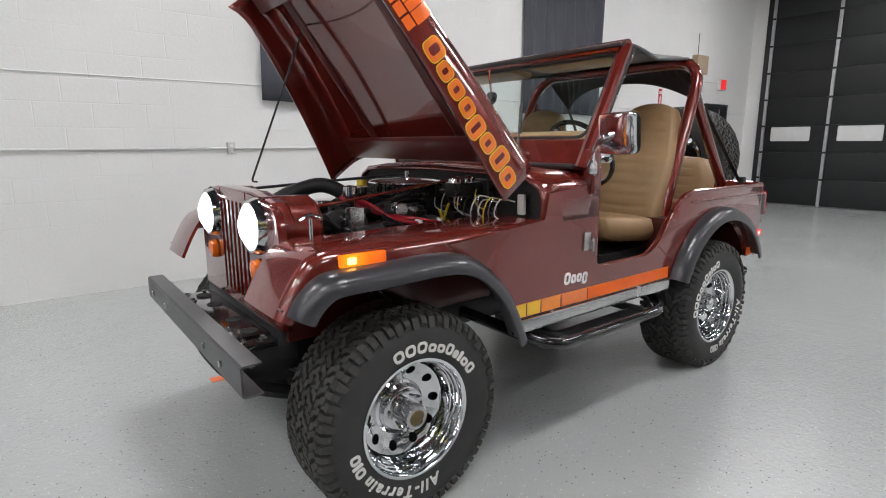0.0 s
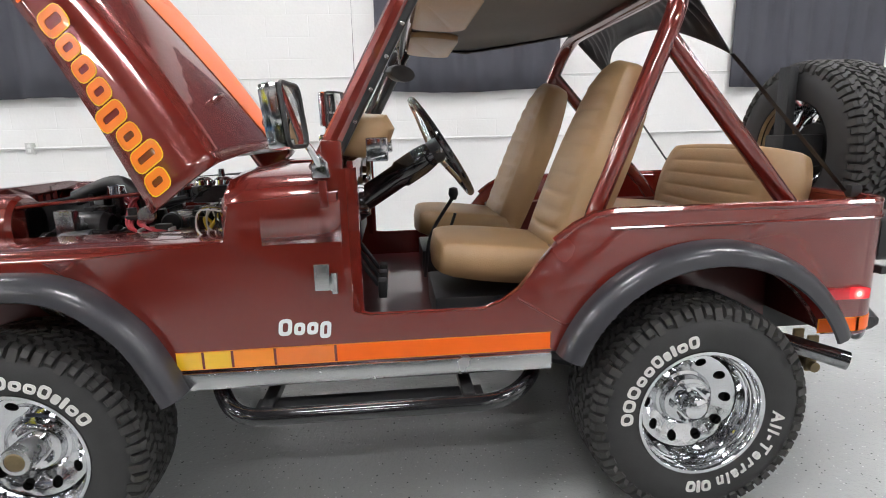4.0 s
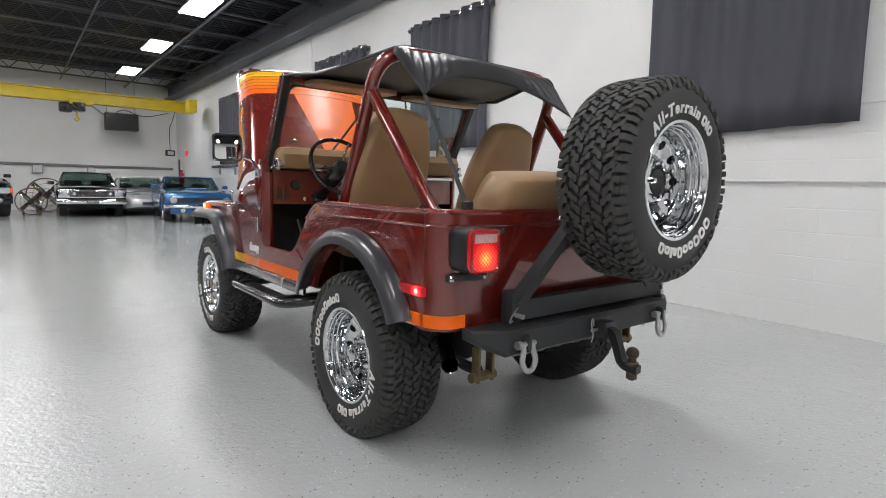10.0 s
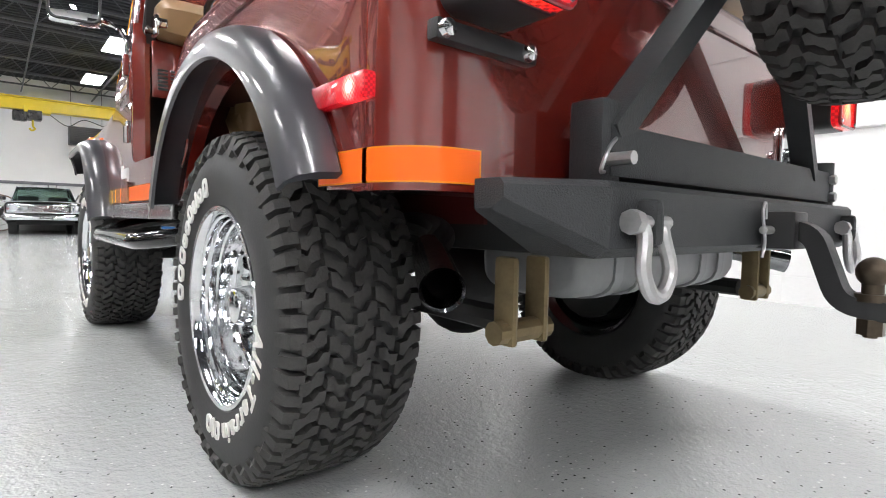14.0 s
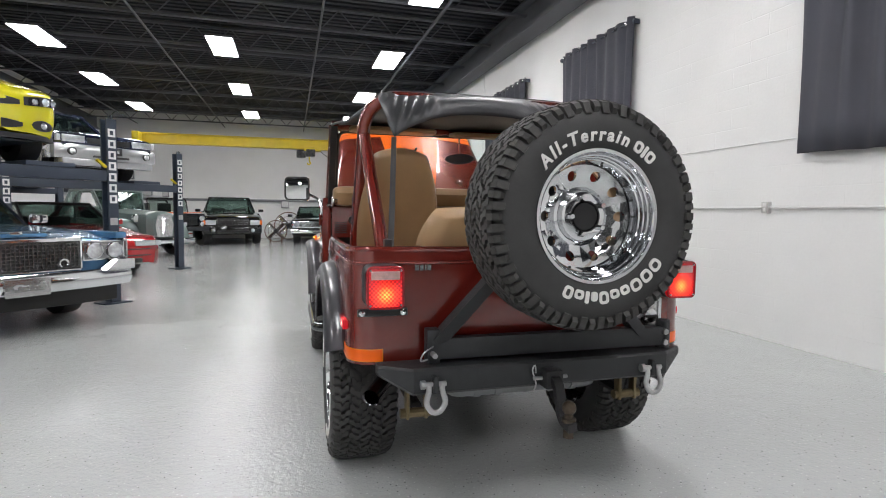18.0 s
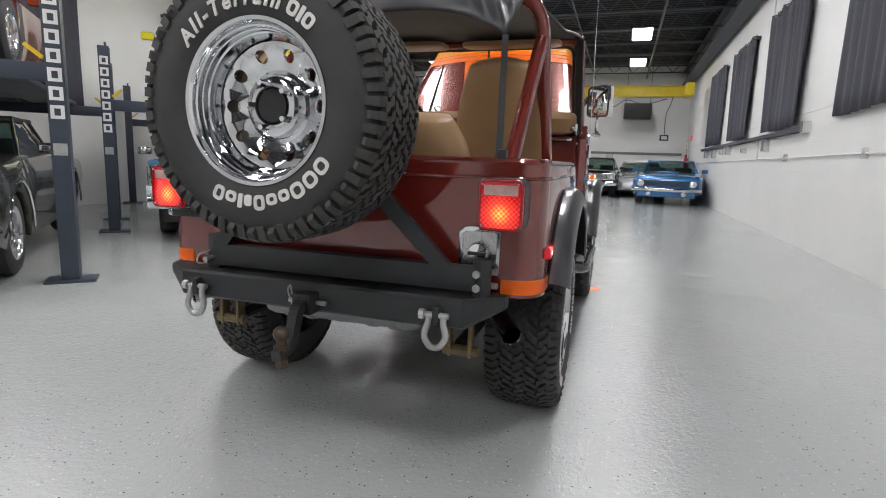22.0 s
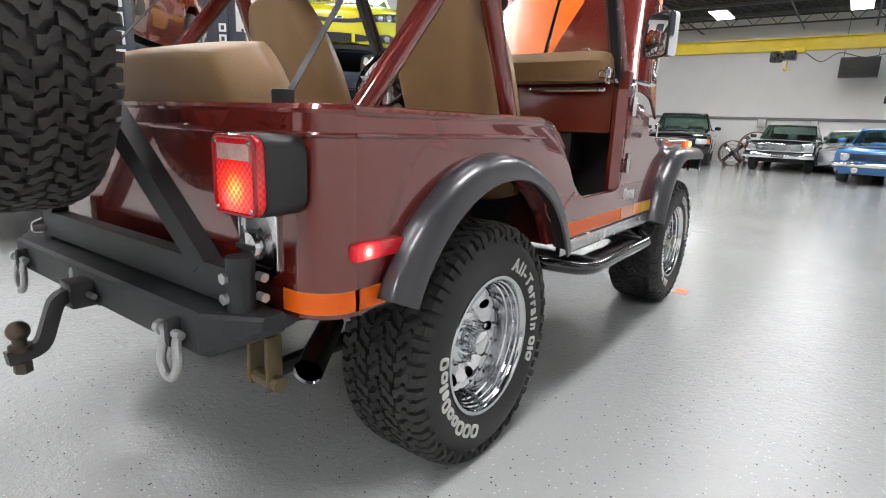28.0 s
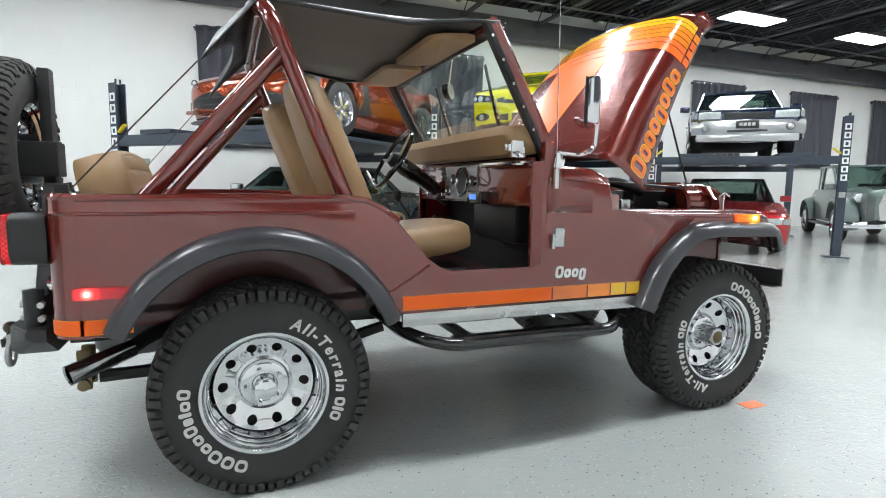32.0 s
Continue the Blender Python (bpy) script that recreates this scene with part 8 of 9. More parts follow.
# blue chrome-fronted sedan on the floor
P_BLUE = paint("light_blue_metallic_paint", (0.1, 0.255, 0.45), 0.5)
M_VINYL = mat("black_vinyl_roof", (0.02, 0.02, 0.021), 0.55, vary=0.15, bump=0.3, bscale=300)
S = dict(L=5.7, paint=P_BLUE, r=0.355, wb=3.29, fo=0.95, cab=(0.31, 0.4, 0.6, 0.71), belt=0.98, roof=1.4, track=1.6, rim="cap", crown=0.02, pillar=0.02, roofpaint=M_VINYL, rooflabel="black vinyl roof", pillarpaint=M_CHROME,
         plan=[(0, 0.92), (0.01, 0.96), (0.06, 0.99), (0.5, 1.0), (0.9, 0.99), (1, 0.94)], top=[(0, 0.8), (0.012, 0.88), (0.08, 0.93), (0.31, 0.98), (0.71, 0.97), (1, 0.9)], low=[(0, 0.5), (0.03, 0.42), (0.12, 0.28), (0.9, 0.3), (1, 0.5)], lip=True, sidetrim=0.6, crease=0.8, tuck=0.93, cabin=M_TANCABIN, mirrorpaint=M_CHROME, archz=0.9)
c = parked_car("blue_sedan", "long light blue chrome-trimmed sedan with a black roof", (3.12, 3.36), 225, S)
xn = 2.85
fbm = bumper(c, xn + 0.15, 1.0, 0.4, 0.575, M_CHROME, 0.1, "massive chrome front bumper", wrap_=0.5)
part("valance", box(B(), xn - 0.3, xn + 0.06, -0.86, 0.86, 0.24, 0.44, 0.03), M_DARK, c, "dark panel under the bumper")
for s in (1, -1):
    part("bumper_end", loft(B(), [[(x, y, z) for y, z in ((s * (0.62 + k), 0.56), (s * 1.005, 0.56), (s * 1.005, 0.66), (s * (0.78 + k * 0.5), 0.66))] for x, k in ((xn - 0.1, 0.06), (xn + 0.1, 0.03), (xn + 0.13, 0.1))]), M_CHROME, fbm, "raised bumper corner")
    lh = part("lamp_housing", box(B(), xn - 0.08, xn + 0.05, s * 0.53, s * 0.95, 0.655, 0.86, 0.02), M_CHROME, c, "chrome twin headlamp housing")
    part("lamp_recess", box(B(), xn + 0.04, xn + 0.054, s * 0.548, s * 0.932, 0.672, 0.845, 0.006), M_DARKCHR, lh)
    for y in (0.64, 0.84):
        round_lamp(c, xn + 0.056, s * y, 0.758, 0.078)
    part("corner_lens", box(B(), xn - 0.22, xn + 0.03, s * 0.958, s * 0.995, 0.64, 0.87, 0.015), M_STEEL, c, "ribbed corner lamp")
    part("fender_blade", box(B(), xn - 1.3, xn + 0.04, s * 0.86, s * 0.985, 0.87, 0.945, 0.03), P_BLUE, c)
gr = part("grille_surround", box(B(), xn - 0.1, xn + 0.075, -0.52, 0.52, 0.575, 0.9, 0.02), M_CHROME, c, "bright grille surround")
part("grille_back", box(B(), xn + 0.06, xn + 0.079, -0.5, 0.5, 0.592, 0.868, 0.01), M_BLACK, gr)
bars(gr, "grille_bar", xn + 0.081, -0.49, 0.49, 0.6, 0.86, 28, M_DARKCHR, True, 0.006, 0.28)
bars(gr, "grille_bar", xn + 0.081, -0.49, 0.49, 0.6, 0.86, 8, M_DARKCHR, False, 0.008, 0.28)
part("grille_badge", lathe(B(), [(0.03, 0), (0.045, 0.008), (0.045, -0.01)], 18, "x", (xn + 0.095, 0.34, 0.655)), M_CHROME, gr)
part("hood_emblem", box(B(), xn - 0.03, xn + 0.0, -0.05, 0.05, 0.93, 0.965, 0.01), M_CHROME, c, "small chrome hood crest")
part("hood_ridge", box(B(), 1.3, xn - 0.0, -0.26, 0.26, 0.905, 0.95, 0.03), P_BLUE, c)
plate(c, xn + 0.168, 0.385, 0.36, 0.16, M_STEEL)

# red coupe on the floor
P_REDC = paint("bright_red_paint", (0.42, 0.012, 0.015), 0.1)
S = dict(L=4.5, paint=P_REDC, r=0.31, wb=2.55, fo=0.95, cab=(0.33, 0.45, 0.66, 0.88), belt=0.86, roof=1.3, track=1.46, rim="alloy", crown=0.02, roofpaint=M_BLACK, rooflabel="black folding roof",
         plan=[(0, 0.66), (0.02, 0.78), (0.06, 0.84), (0.3, 0.88), (0.9, 0.87), (1, 0.8)], top=[(0, 0.55), (0.012, 0.65), (0.06, 0.71), (0.33, 0.86), (0.88, 0.9), (1, 0.86)], low=[(0, 0.22), (0.05, 0.17), (0.2, 0.22), (0.9, 0.25), (1, 0.4)], trim=M_BLACK, bumpermat=P_REDC)
c = parked_car("red_coupe", "bright red boxy coupe parked under a car lift", (7.7, 3.8), 225, S)
xn = 2.25
for z in (0.36, 0.47):
    part("bumper_groove", box(B(), xn - 0.06, xn + 0.012, -0.58, 0.58, z, z + 0.02, 0.004), M_BLACK, c)
part("lower_intake", box(B(), xn - 0.06, xn + 0.012, -0.42, 0.42, 0.24, 0.32, 0.01), M_BLACK, c)
part("grille", box(B(), xn - 0.06, xn + 0.012, -0.24, 0.24, 0.525, 0.59, 0.01), P_REDC, c)
for s in (1, -1):
    part("headlamp", box(B(), xn - 0.09, xn + 0.012, s * 0.3, s * 0.67, 0.53, 0.63, 0.012), M_LAMPGLASS, c, "rectangular glass headlamp")
    part("corner_lens", box(B(), xn - 0.17, xn - 0.0, s * 0.68, s * 0.79, 0.53, 0.63, 0.02), M_LAMPGLASS, c)

# grey-green muscle coupe on the floor
P_SAGE = paint("grey_green_metallic_paint", (0.1, 0.1, 0.075), 0.6)
S = dict(L=5.05, paint=P_SAGE, r=0.345, wb=2.92, fo=0.98, cab=(0.34, 0.44, 0.6, 0.72), belt=0.96, roof=1.34, track=1.56, rim="five", crown=0.03, roofpaint=M_VINYL, rooflabel="black vinyl roof", pillarpaint=M_CHROME, pillar=0.018,
         plan=[(0, 0.86), (0.012, 0.92), (0.08, 0.95), (0.4, 0.95), (0.7, 0.97), (1, 0.9)], top=[(0, 0.74), (0.01, 0.83), (0.06, 0.88), (0.34, 0.96), (0.72, 0.98), (1, 0.9)], low=[(0, 0.5), (0.02, 0.4), (0.12, 0.26), (0.9, 0.28), (1, 0.45)], lip=True, crease=0.55, mirrorpaint=M_CHROME)
c = parked_car("grey_green_coupe", "grey-green muscle coupe with chrome trim and black roof", (-0.58, 3.62), 225, S)
xn = 2.525
bumper(c, xn + 0.1, 0.92, 0.42, 0.56, M_CHROME, 0.12, "chrome front bumper")
part("grille", box(B(), xn - 0.05, xn + 0.012, -0.44, 0.44, 0.59, 0.74, 0.012), M_BLACK, c)
bars(c, "grille_bar", xn + 0.016, -0.43, 0.43, 0.595, 0.735, 5, M_CHROME, False, 0.006, 0.25)
for s in (1, -1):
    part("lamp_housing", box(B(), xn - 0.05, xn + 0.02, s * 0.45, s * 0.86, 0.57, 0.76, 0.02), M_CHROME, c)
    for y in (0.55, 0.76):
        round_lamp(c, xn + 0.03, s * y, 0.665, 0.08)
plate(c, xn + 0.12, 0.43, 0.3, 0.12)
part("wiper", rod(B(), (0.85, -0.4, 1.0), (0.75, 0.1, 1.04), 0.008, seg=6), M_BLACK, c)

# grey-green round-fendered old sedan
P_MINT = paint("pale_grey_green_paint", (0.13, 0.17, 0.16), 0.0, 0.3)
S = dict(L=4.7, paint=P_MINT, r=0.36, wb=2.87, fo=0.72, cab=(0.36, 0.42, 0.66, 0.86), belt=1.12, roof=1.7, track=1.42, rim="cap", crown=0.08, rw=0.92, ws=0.98, mirror=False,
         plan=[(0, 0.3), (0.02, 0.42), (0.1, 0.46), (0.34, 0.62), (0.45, 0.68), (0.7, 0.7), (0.9, 0.6), (1, 0.4)], top=[(0, 0.96), (0.03, 1.06), (0.34, 1.12), (0.7, 1.12), (0.88, 1.02), (1, 0.7)], low=[(0, 0.5), (0.04, 0.42), (0.34, 0.36), (0.9, 0.36), (1, 0.42)], cabin=M_CABIN)
c = parked_car("old_sedan", "pale grey-green prewar sedan with rounded fenders", (12.25, 4.0), 225, S)
xn = 2.35
for s in (1, -1):
    rings = []
    for k in range(15):
        a = radians(-8 + 175 * k / 14)
        cx, cz = 2.35 - 0.72 - 0.03, 0.36
        R = 0.5
        px, pz = cx + R * 1.08 * math.cos(a), cz + R * math.sin(a)
        q = 0.24 * (1 - 0.25 * abs(math.cos(a)))
        rings.append([(px, s * (0.66 + q * math.cos(b)), pz + 0.1 * math.sin(b) * abs(math.sin(a)) + 0.0) if True else 0 for b in [radians(12 * j) for j in range(16)]] + [(px - 0.03 * math.cos(a), s * 0.66, pz - 0.03)])
    part("front_fender", loft(B(), rings), P_MINT, c, "rounded front fender", sharp=70)
    part("running_board", box(B(), -0.6, 1.15, s * 0.62, s * 0.84, 0.3, 0.34, 0.01), M_BLACK, c)
    rings = [[(x_ - 1.24, s * (0.6 + 0.26 * math.cos(b) * k_), 0.36 + (0.48 * math.sin(a_)) + 0.08 * math.sin(b)) for b in [radians(15 * j) for j in range(13)]] for a_, x_, k_ in [(radians(180 * j / 12), 0.55 * math.cos(radians(180 * j / 12)), 0.85 + 0.15 * math.sin(radians(180 * j / 12))) for j in range(13)]]
    part("rear_fender", loft(B(), rings), P_MINT, c, "rounded rear fender", sharp=70)
    hl = part("headlamp", lathe(B(), [(0, -0.2), (0.05, -0.16), (0.09, -0.06), (0.1, 0.02)], 20, "x", (1.95, s * 0.47, 0.95)), P_MINT, c, "bullet headlamp")
    round_lamp(hl, 1.97, s * 0.47, 0.95, 0.095)
part("grille", loft(B(), [[(xn - 0.12 + d_, y, z) for y, z in ((-0.2, 0.5), (-0.24, 0.8), (-0.18, 1.02), (0, 1.07), (0.18, 1.02), (0.24, 0.8), (0.2, 0.5))] for d_ in (0.0, 0.125)]), M_STEEL, c, "tall chrome grille")
for k in range(14):
    z = 0.54 + 0.034 * k
    part("grille_bar", tube(B(), [(xn - 0.06, -0.22, z), (xn + 0.02, 0, z + 0.01), (xn - 0.06, 0.22, z)], 0.009, 6), M_CHROME, c)
bumper(c, xn + 0.16, 0.8, 0.34, 0.46, M_CHROME, 0.1, "chrome blade bumper", wrap_=0.1)
part("bumper_irons", box(box(B(), 2.0, xn + 0.12, -0.4, -0.36, 0.38, 0.42), 2.0, xn + 0.12, 0.36, 0.4, 0.38, 0.42), M_BLACK, c)

# black pickup
P_BLK = paint("black_car_paint", (0.008, 0.008, 0.009), 0.2, 0.15)
S = dict(L=5.3, paint=P_BLK, r=0.37, wb=3.05, fo=0.95, cab=(0.27, 0.385, 0.54, 0.58), belt=1.08, roof=1.66, track=1.66, rim="alloy", crown=0.05, rw=0.68, tw=0.25,
         plan=[(0, 0.8), (0.015, 0.9), (0.06, 0.97), (0.3, 1.0), (0.95, 1.0), (1, 0.98)], top=[(0, 0.8), (0.012, 0.93), (0.06, 1.0), (0.27, 1.1), (0.57, 1.1), (0.6, 1.14), (1, 1.14)], low=[(0, 0.5), (0.04, 0.42), (0.15, 0.36), (0.9, 0.38), (1, 0.5)], trim=M_BLACK)
c = parked_car("black_pickup", "glossy black pickup truck with clear headlamps", (16.8, 2.83), 189, S)
xn = 2.65
b_ = bumper(c, xn + 0.07, 0.92, 0.4, 0.64, P_BLK, 0.14, "black front bumper cover", wrap_=0.5)
part("lower_intake", box(B(), xn + 0.06, xn + 0.09, -0.5, 0.5, 0.43, 0.5, 0.01), M_DARK, b_)
part("grille", box(B(), xn - 0.1, xn + 0.016, -0.5, 0.5, 0.66, 0.9, 0.03), M_DARK, c, "dark grille with bright bars")
bars(c, "grille_bar", xn + 0.02, -0.48, 0.48, 0.68, 0.88, 3, M_CHROME, False, 0.008, 0.2)
for s in (1, -1):
    part("headlamp", box(B(), xn - 0.14, xn + 0.03, s * 0.53, s * 0.86, 0.68, 0.85, 0.03), M_LAMPGLASS, c, "large clear headlamp")
    part("corner_lens", box(B(), xn - 0.2, xn - 0.02, s * 0.86, s * 0.935, 0.69, 0.84, 0.02), M_AMBLENS, c)
    round_lamp(c, xn + 0.08, s * 0.62, 0.5, 0.06, M_BLACK, M_LAMPGLASS, "fog_lamp")
part("hood_scoop", box(B(), 1.3, 2.2, -0.3, 0.3, 1.04, 1.1, 0.03), P_BLK, c)

# dark sedan with a chrome front
S = dict(L=4.95, paint=P_BLK, r=0.33, wb=2.82, fo=0.85, cab=(0.31, 0.4, 0.6, 0.72), belt=0.93, roof=1.36, track=1.44, rim="cap", crown=0.03, pillarpaint=M_CHROME, pillar=0.02,
         plan=[(0, 0.84), (0.01, 0.88), (0.06, 0.9), (0.5, 0.9), (1, 0.85)], top=[(0, 0.78), (0.01, 0.86), (0.05, 0.89), (0.31, 0.93), (0.72, 0.93), (1, 0.86)], low=[(0, 0.5), (0.02, 0.42), (0.12, 0.27), (0.9, 0.3), (1, 0.45)], sidetrim=0.62, crease=0.75)
c = parked_car("dark_sedan", "near-black sixties sedan with a wide chrome grille", (16.9, 0.08), 178, S)
xn = 2.475
bumper(c, xn + 0.1, 0.87, 0.4, 0.54, M_CHROME, 0.06, "chrome front bumper")
part("grille_surround", box(B(), xn - 0.05, xn + 0.02, -0.84, 0.84, 0.58, 0.82, 0.02), M_CHROME, c, "full-width chrome grille surround")
part("grille", box(B(), xn + 0.012, xn + 0.026, -0.56, 0.56, 0.61, 0.79, 0.006), M_BLACK, c)
bars(c, "grille_bar", xn + 0.03, -0.55, 0.55, 0.615, 0.785, 6, M_CHROME, False, 0.006, 0.4)
for s in (1, -1):
    round_lamp(c, xn + 0.03, s * 0.7, 0.71, 0.09)
    round_lamp(c, xn + 0.03, s * 0.45, 0.7, 0.05)
plate(c, xn + 0.12, 0.42, 0.3, 0.1)

# blue muscle coupe
P_BLU2 = paint("medium_blue_metallic_paint", (0.035, 0.15, 0.36), 0.5)
S = dict(L=4.7, paint=P_BLU2, r=0.33, wb=2.74, fo=0.92, cab=(0.33, 0.43, 0.6, 0.74), belt=0.9, roof=1.28, track=1.5, rim="five", crown=0.03, bulge=0.02, pillar=0.02,
         plan=[(0, 0.82), (0.012, 0.88), (0.08, 0.92), (0.5, 0.91), (0.75, 0.93), (1, 0.86)], top=[(0, 0.7), (0.01, 0.79), (0.05, 0.83), (0.33, 0.9), (0.74, 0.93), (1, 0.86)], low=[(0, 0.45), (0.03, 0.36), (0.12, 0.24), (0.9, 0.26), (1, 0.42)], lip=True, crease=0.6)
c = parked_car("blue_coupe", "metallic blue sixties muscle coupe with round headlamps", (13.9, -2.15), 174, S)
xn = 2.35
bumper(c, xn + 0.07, 0.9, 0.4, 0.5, M_CHROME, 0.1, "slim chrome front bumper")
part("grille", box(B(), xn - 0.05, xn + 0.012, -0.78, 0.78, 0.54, 0.7, 0.02), M_BLACK, c, "black wide grille")
bars(c, "grille_bar", xn + 0.014, -0.56, 0.56, 0.55, 0.69, 5, P_BLU2, False, 0.006, 0.25)
for s in (1, -1):
    round_lamp(c, xn + 0.025, s * 0.67, 0.62, 0.085)
    round_lamp(c, xn + 0.05, s * 0.45, 0.34, 0.06, M_CHROME, M_LAMPGLASS, "fog_lamp")
part("hood_scoop", box(B(), 1.0, 1.8, -0.28, 0.28, 0.87, 0.95, 0.04), P_BLU2, c)
part("chin_valance", box(B(), xn - 0.2, xn - 0.02, -0.75, 0.75, 0.24, 0.4, 0.02), P_BLU2, c)

# silver low car against the far wall
S = dict(L=4.4, paint=P_SILV, r=0.32, wb=2.5, fo=0.9, cab=(0.36, 0.5, 0.66, 0.9), belt=0.84, roof=1.25, track=1.5, rim="alloy", crown=0.05,
         plan=[(0, 0.6), (0.02, 0.76), (0.08, 0.86), (0.5, 0.88), (0.9, 0.86), (1, 0.76)], top=[(0, 0.5), (0.02, 0.62), (0.1, 0.7), (0.36, 0.84), (0.9, 0.88), (1, 0.8)], low=[(0, 0.26), (0.05, 0.2), (0.9, 0.22), (1, 0.4)], trim=M_BLACK, bumpermat=P_SILV)
c = parked_car("silver_coupe", "silver rounded low coupe near the far wall", (17.4, -1.6), 180, S)
for s in (1, -1):
    part("headlamp", box(B(), 1.95, 2.1, s * 0.5, s * 0.76, 0.58, 0.68, 0.03), M_LAMPGLASS, c)
part("grille", box(B(), 2.14, 2.212, -0.3, 0.3, 0.36, 0.46, 0.02), M_BLACK, c)


# ---- old black open off-road car ----
def old_jeep(at, rz):
    th = thing("old_black_jeep", "black open military-style off-road car, windshield folded", "car", m=Matrix.Translation((at[0], at[1], 0)) @ pose(0, 0, 0, 0, 0, rz) @ Matrix.Translation((-1.7, 0, 0)))
    for x in (1.2, -0.85):
        for sd in (1, -1):
            car_wheel(th, x, sd * 0.66, 0.4, 0.24, "cap", sd)
    part("tub", box(B(), -1.5, 0.35, -0.72, 0.72, 0.55, 1.02, 0.03), P_BLK, th)
    part("hood", loft(B(), [[(x, y * k, z + dz) for y, z in ((-0.56, 0.72), (-0.56, 1.0), (-0.45, 1.06), (0.45, 1.06), (0.56, 1.0), (0.56, 0.72))] for x, k, dz in ((0.35, 1.1, 0.03), (1.55, 0.9, 0.0))]), P_BLK, th)
    part("hood_stripe", box(B(), 0.6, 1.5, -0.45, 0.45, 1.085, 1.1, 0.004), M_ORANGE, th, "orange hood strip")
    gp = part("grille", box(B(), 1.55, 1.6, -0.5, 0.5, 0.62, 1.06, 0.02), P_BLK, th)
    bars(gp, "grille_slot", 1.6, -0.24, 0.24, 0.68, 1.0, 7, M_DARK, True, 0.006, 0.55)
    for sd in (1, -1):
        part("fender", box(B(), 0.62, 1.62, sd * 0.5, sd * 0.84, 0.86, 0.9, 0.015), P_BLK, th)
        round_lamp(th, 1.62, sd * 0.38, 0.9, 0.09)
        round_lamp(th, 1.75, sd * 0.3, 0.72, 0.07, M_CHROME, M_LAMPGLASS, "driving_lamp")
    part("front_bumper", box(B(), 1.66, 1.74, -0.78, 0.78, 0.5, 0.64, 0.015), M_TEXBLACK, th)
    part("windshield_frame", tube(B(), bends([(0.36, -0.68, 1.1), (0.25, -0.68, 1.55), (0.25, 0.68, 1.55), (0.36, 0.68, 1.1)], 0.08), 0.025, 8), P_BLK, th)
    g = part("windshield", box(B(), -0.003, 0.003, -0.64, 0.64, 0.02, 0.43, m=Matrix.Translation((0.36, 0, 1.1)) @ pose(0, 0, 0, 0, -13, 0)), M_CARGLASS, th, smooth=False)
    g.visible_shadow = False
    part("roll_bar", tube(B(), bends([(-0.7, -0.62, 1.0), (-0.75, -0.6, 1.52), (-0.75, 0.6, 1.52), (-0.7, 0.62, 1.0)], 0.12), 0.03, 10), M_BLACK, th)
    for sd in (1, -1):
        part("seat", box(box(B(), -0.5, -0.05, sd * 0.15, sd * 0.6, 0.9, 1.05, 0.04), -0.6, -0.48, sd * 0.15, sd * 0.6, 1.0, 1.4, 0.04), M_BLACK, th)
    return th


old_jeep(slot(17.5, 0.2), 222)


# ---- small things round the hall ----
heater = thing("unit_heater", "black louvred unit heater hung under the roof", "heater", m=pose(X1 - 0.75, -1.35, 0))
part("case", box(B(), -0.25, 0.25, -0.52, 0.52, 2.95, 3.55, 0.015), M_BLACK, heater)
for k in range(9):
    part("louvre", box(B(), -0.275, -0.25, -0.48, 0.48, 3.0 + 0.06 * k, 3.035 + 0.06 * k), M_DARK, heater, smooth=False)
for y in (-0.45, 0.45):
    part("hanger_rod", rod(B(), (0, y, 3.55), (0, y, ZC + 0.05), 0.008, seg=6), M_BLACK, heater)
part("pendant_cable", tube(B(), smooth_path([(0, -2.4, 3.3), (0, -2.3, 2.92), (0, -2.2, 2.62), (0, -2.2, 1.95)]), 0.012, 6), M_BLACK, crane)
pend = part("control_box", box(B(), -0.06, 0.06, -2.34, -2.06, 1.77, 1.96, 0.02), M_BLACK, crane, "hanging black control box")
part("face", box(B(), -0.066, -0.06, -2.29, -2.11, 1.81, 1.92, 0.003), M_OUTLET, pend, "grey face plate")
ext = thing("fire_extinguisher", "red fire extinguisher hung on the white wall", "fire extinguisher", m=pose(20.9, Y0 + 0.09, 1.05))
part("tank", lathe(B(), [(0, 0), (0.07, 0.0), (0.075, 0.02), (0.075, 0.36), (0.05, 0.43), (0.02, 0.46), (0, 0.46)], 20, "z"), M_REDPLA, ext)
part("valve", box(B(), -0.02, 0.02, -0.03, 0.06, 0.46, 0.52, 0.008), M_BLACK, ext)
part("hose", tube(B(), smooth_path([(0.02, 0.03, 0.48), (0.09, 0.04, 0.4), (0.09, 0.05, 0.1)]), 0.012, 6), M_BLACK, ext)
part("wall_hook", box(B(), -0.03, 0.03, -0.09, -0.07, 0.2, 0.5, 0.004), M_STEEL, ext)
door_2 = thing("door_2", "dark narrow door at the far corner", "door", kind="structure", m=pose(21.5, Y0, 0))
part("leaf", box(B(), -0.2, 0.2, 0.0, 0.03, 0.0, 2.0, 0.004), M_DOORDARK, door_2)
part("frame", prism(B(), [(-0.28, 0), (-0.28, 2.08), (0.28, 2.08), (0.28, 0), (0.2, 0), (0.2, 2.0), (-0.2, 2.0), (-0.2, 0)], "y", -0.01, 0.05, 0.004), M_TRIM, door_2)
es = thing("exit_sign", "small red exit sign near the far corner", "exit sign", m=pose(20.4, Y0, 2.1))
part("plate", box(B(), -0.13, 0.13, 0.0, 0.04, 0.0, 0.18, 0.006), M_SIGN, es)


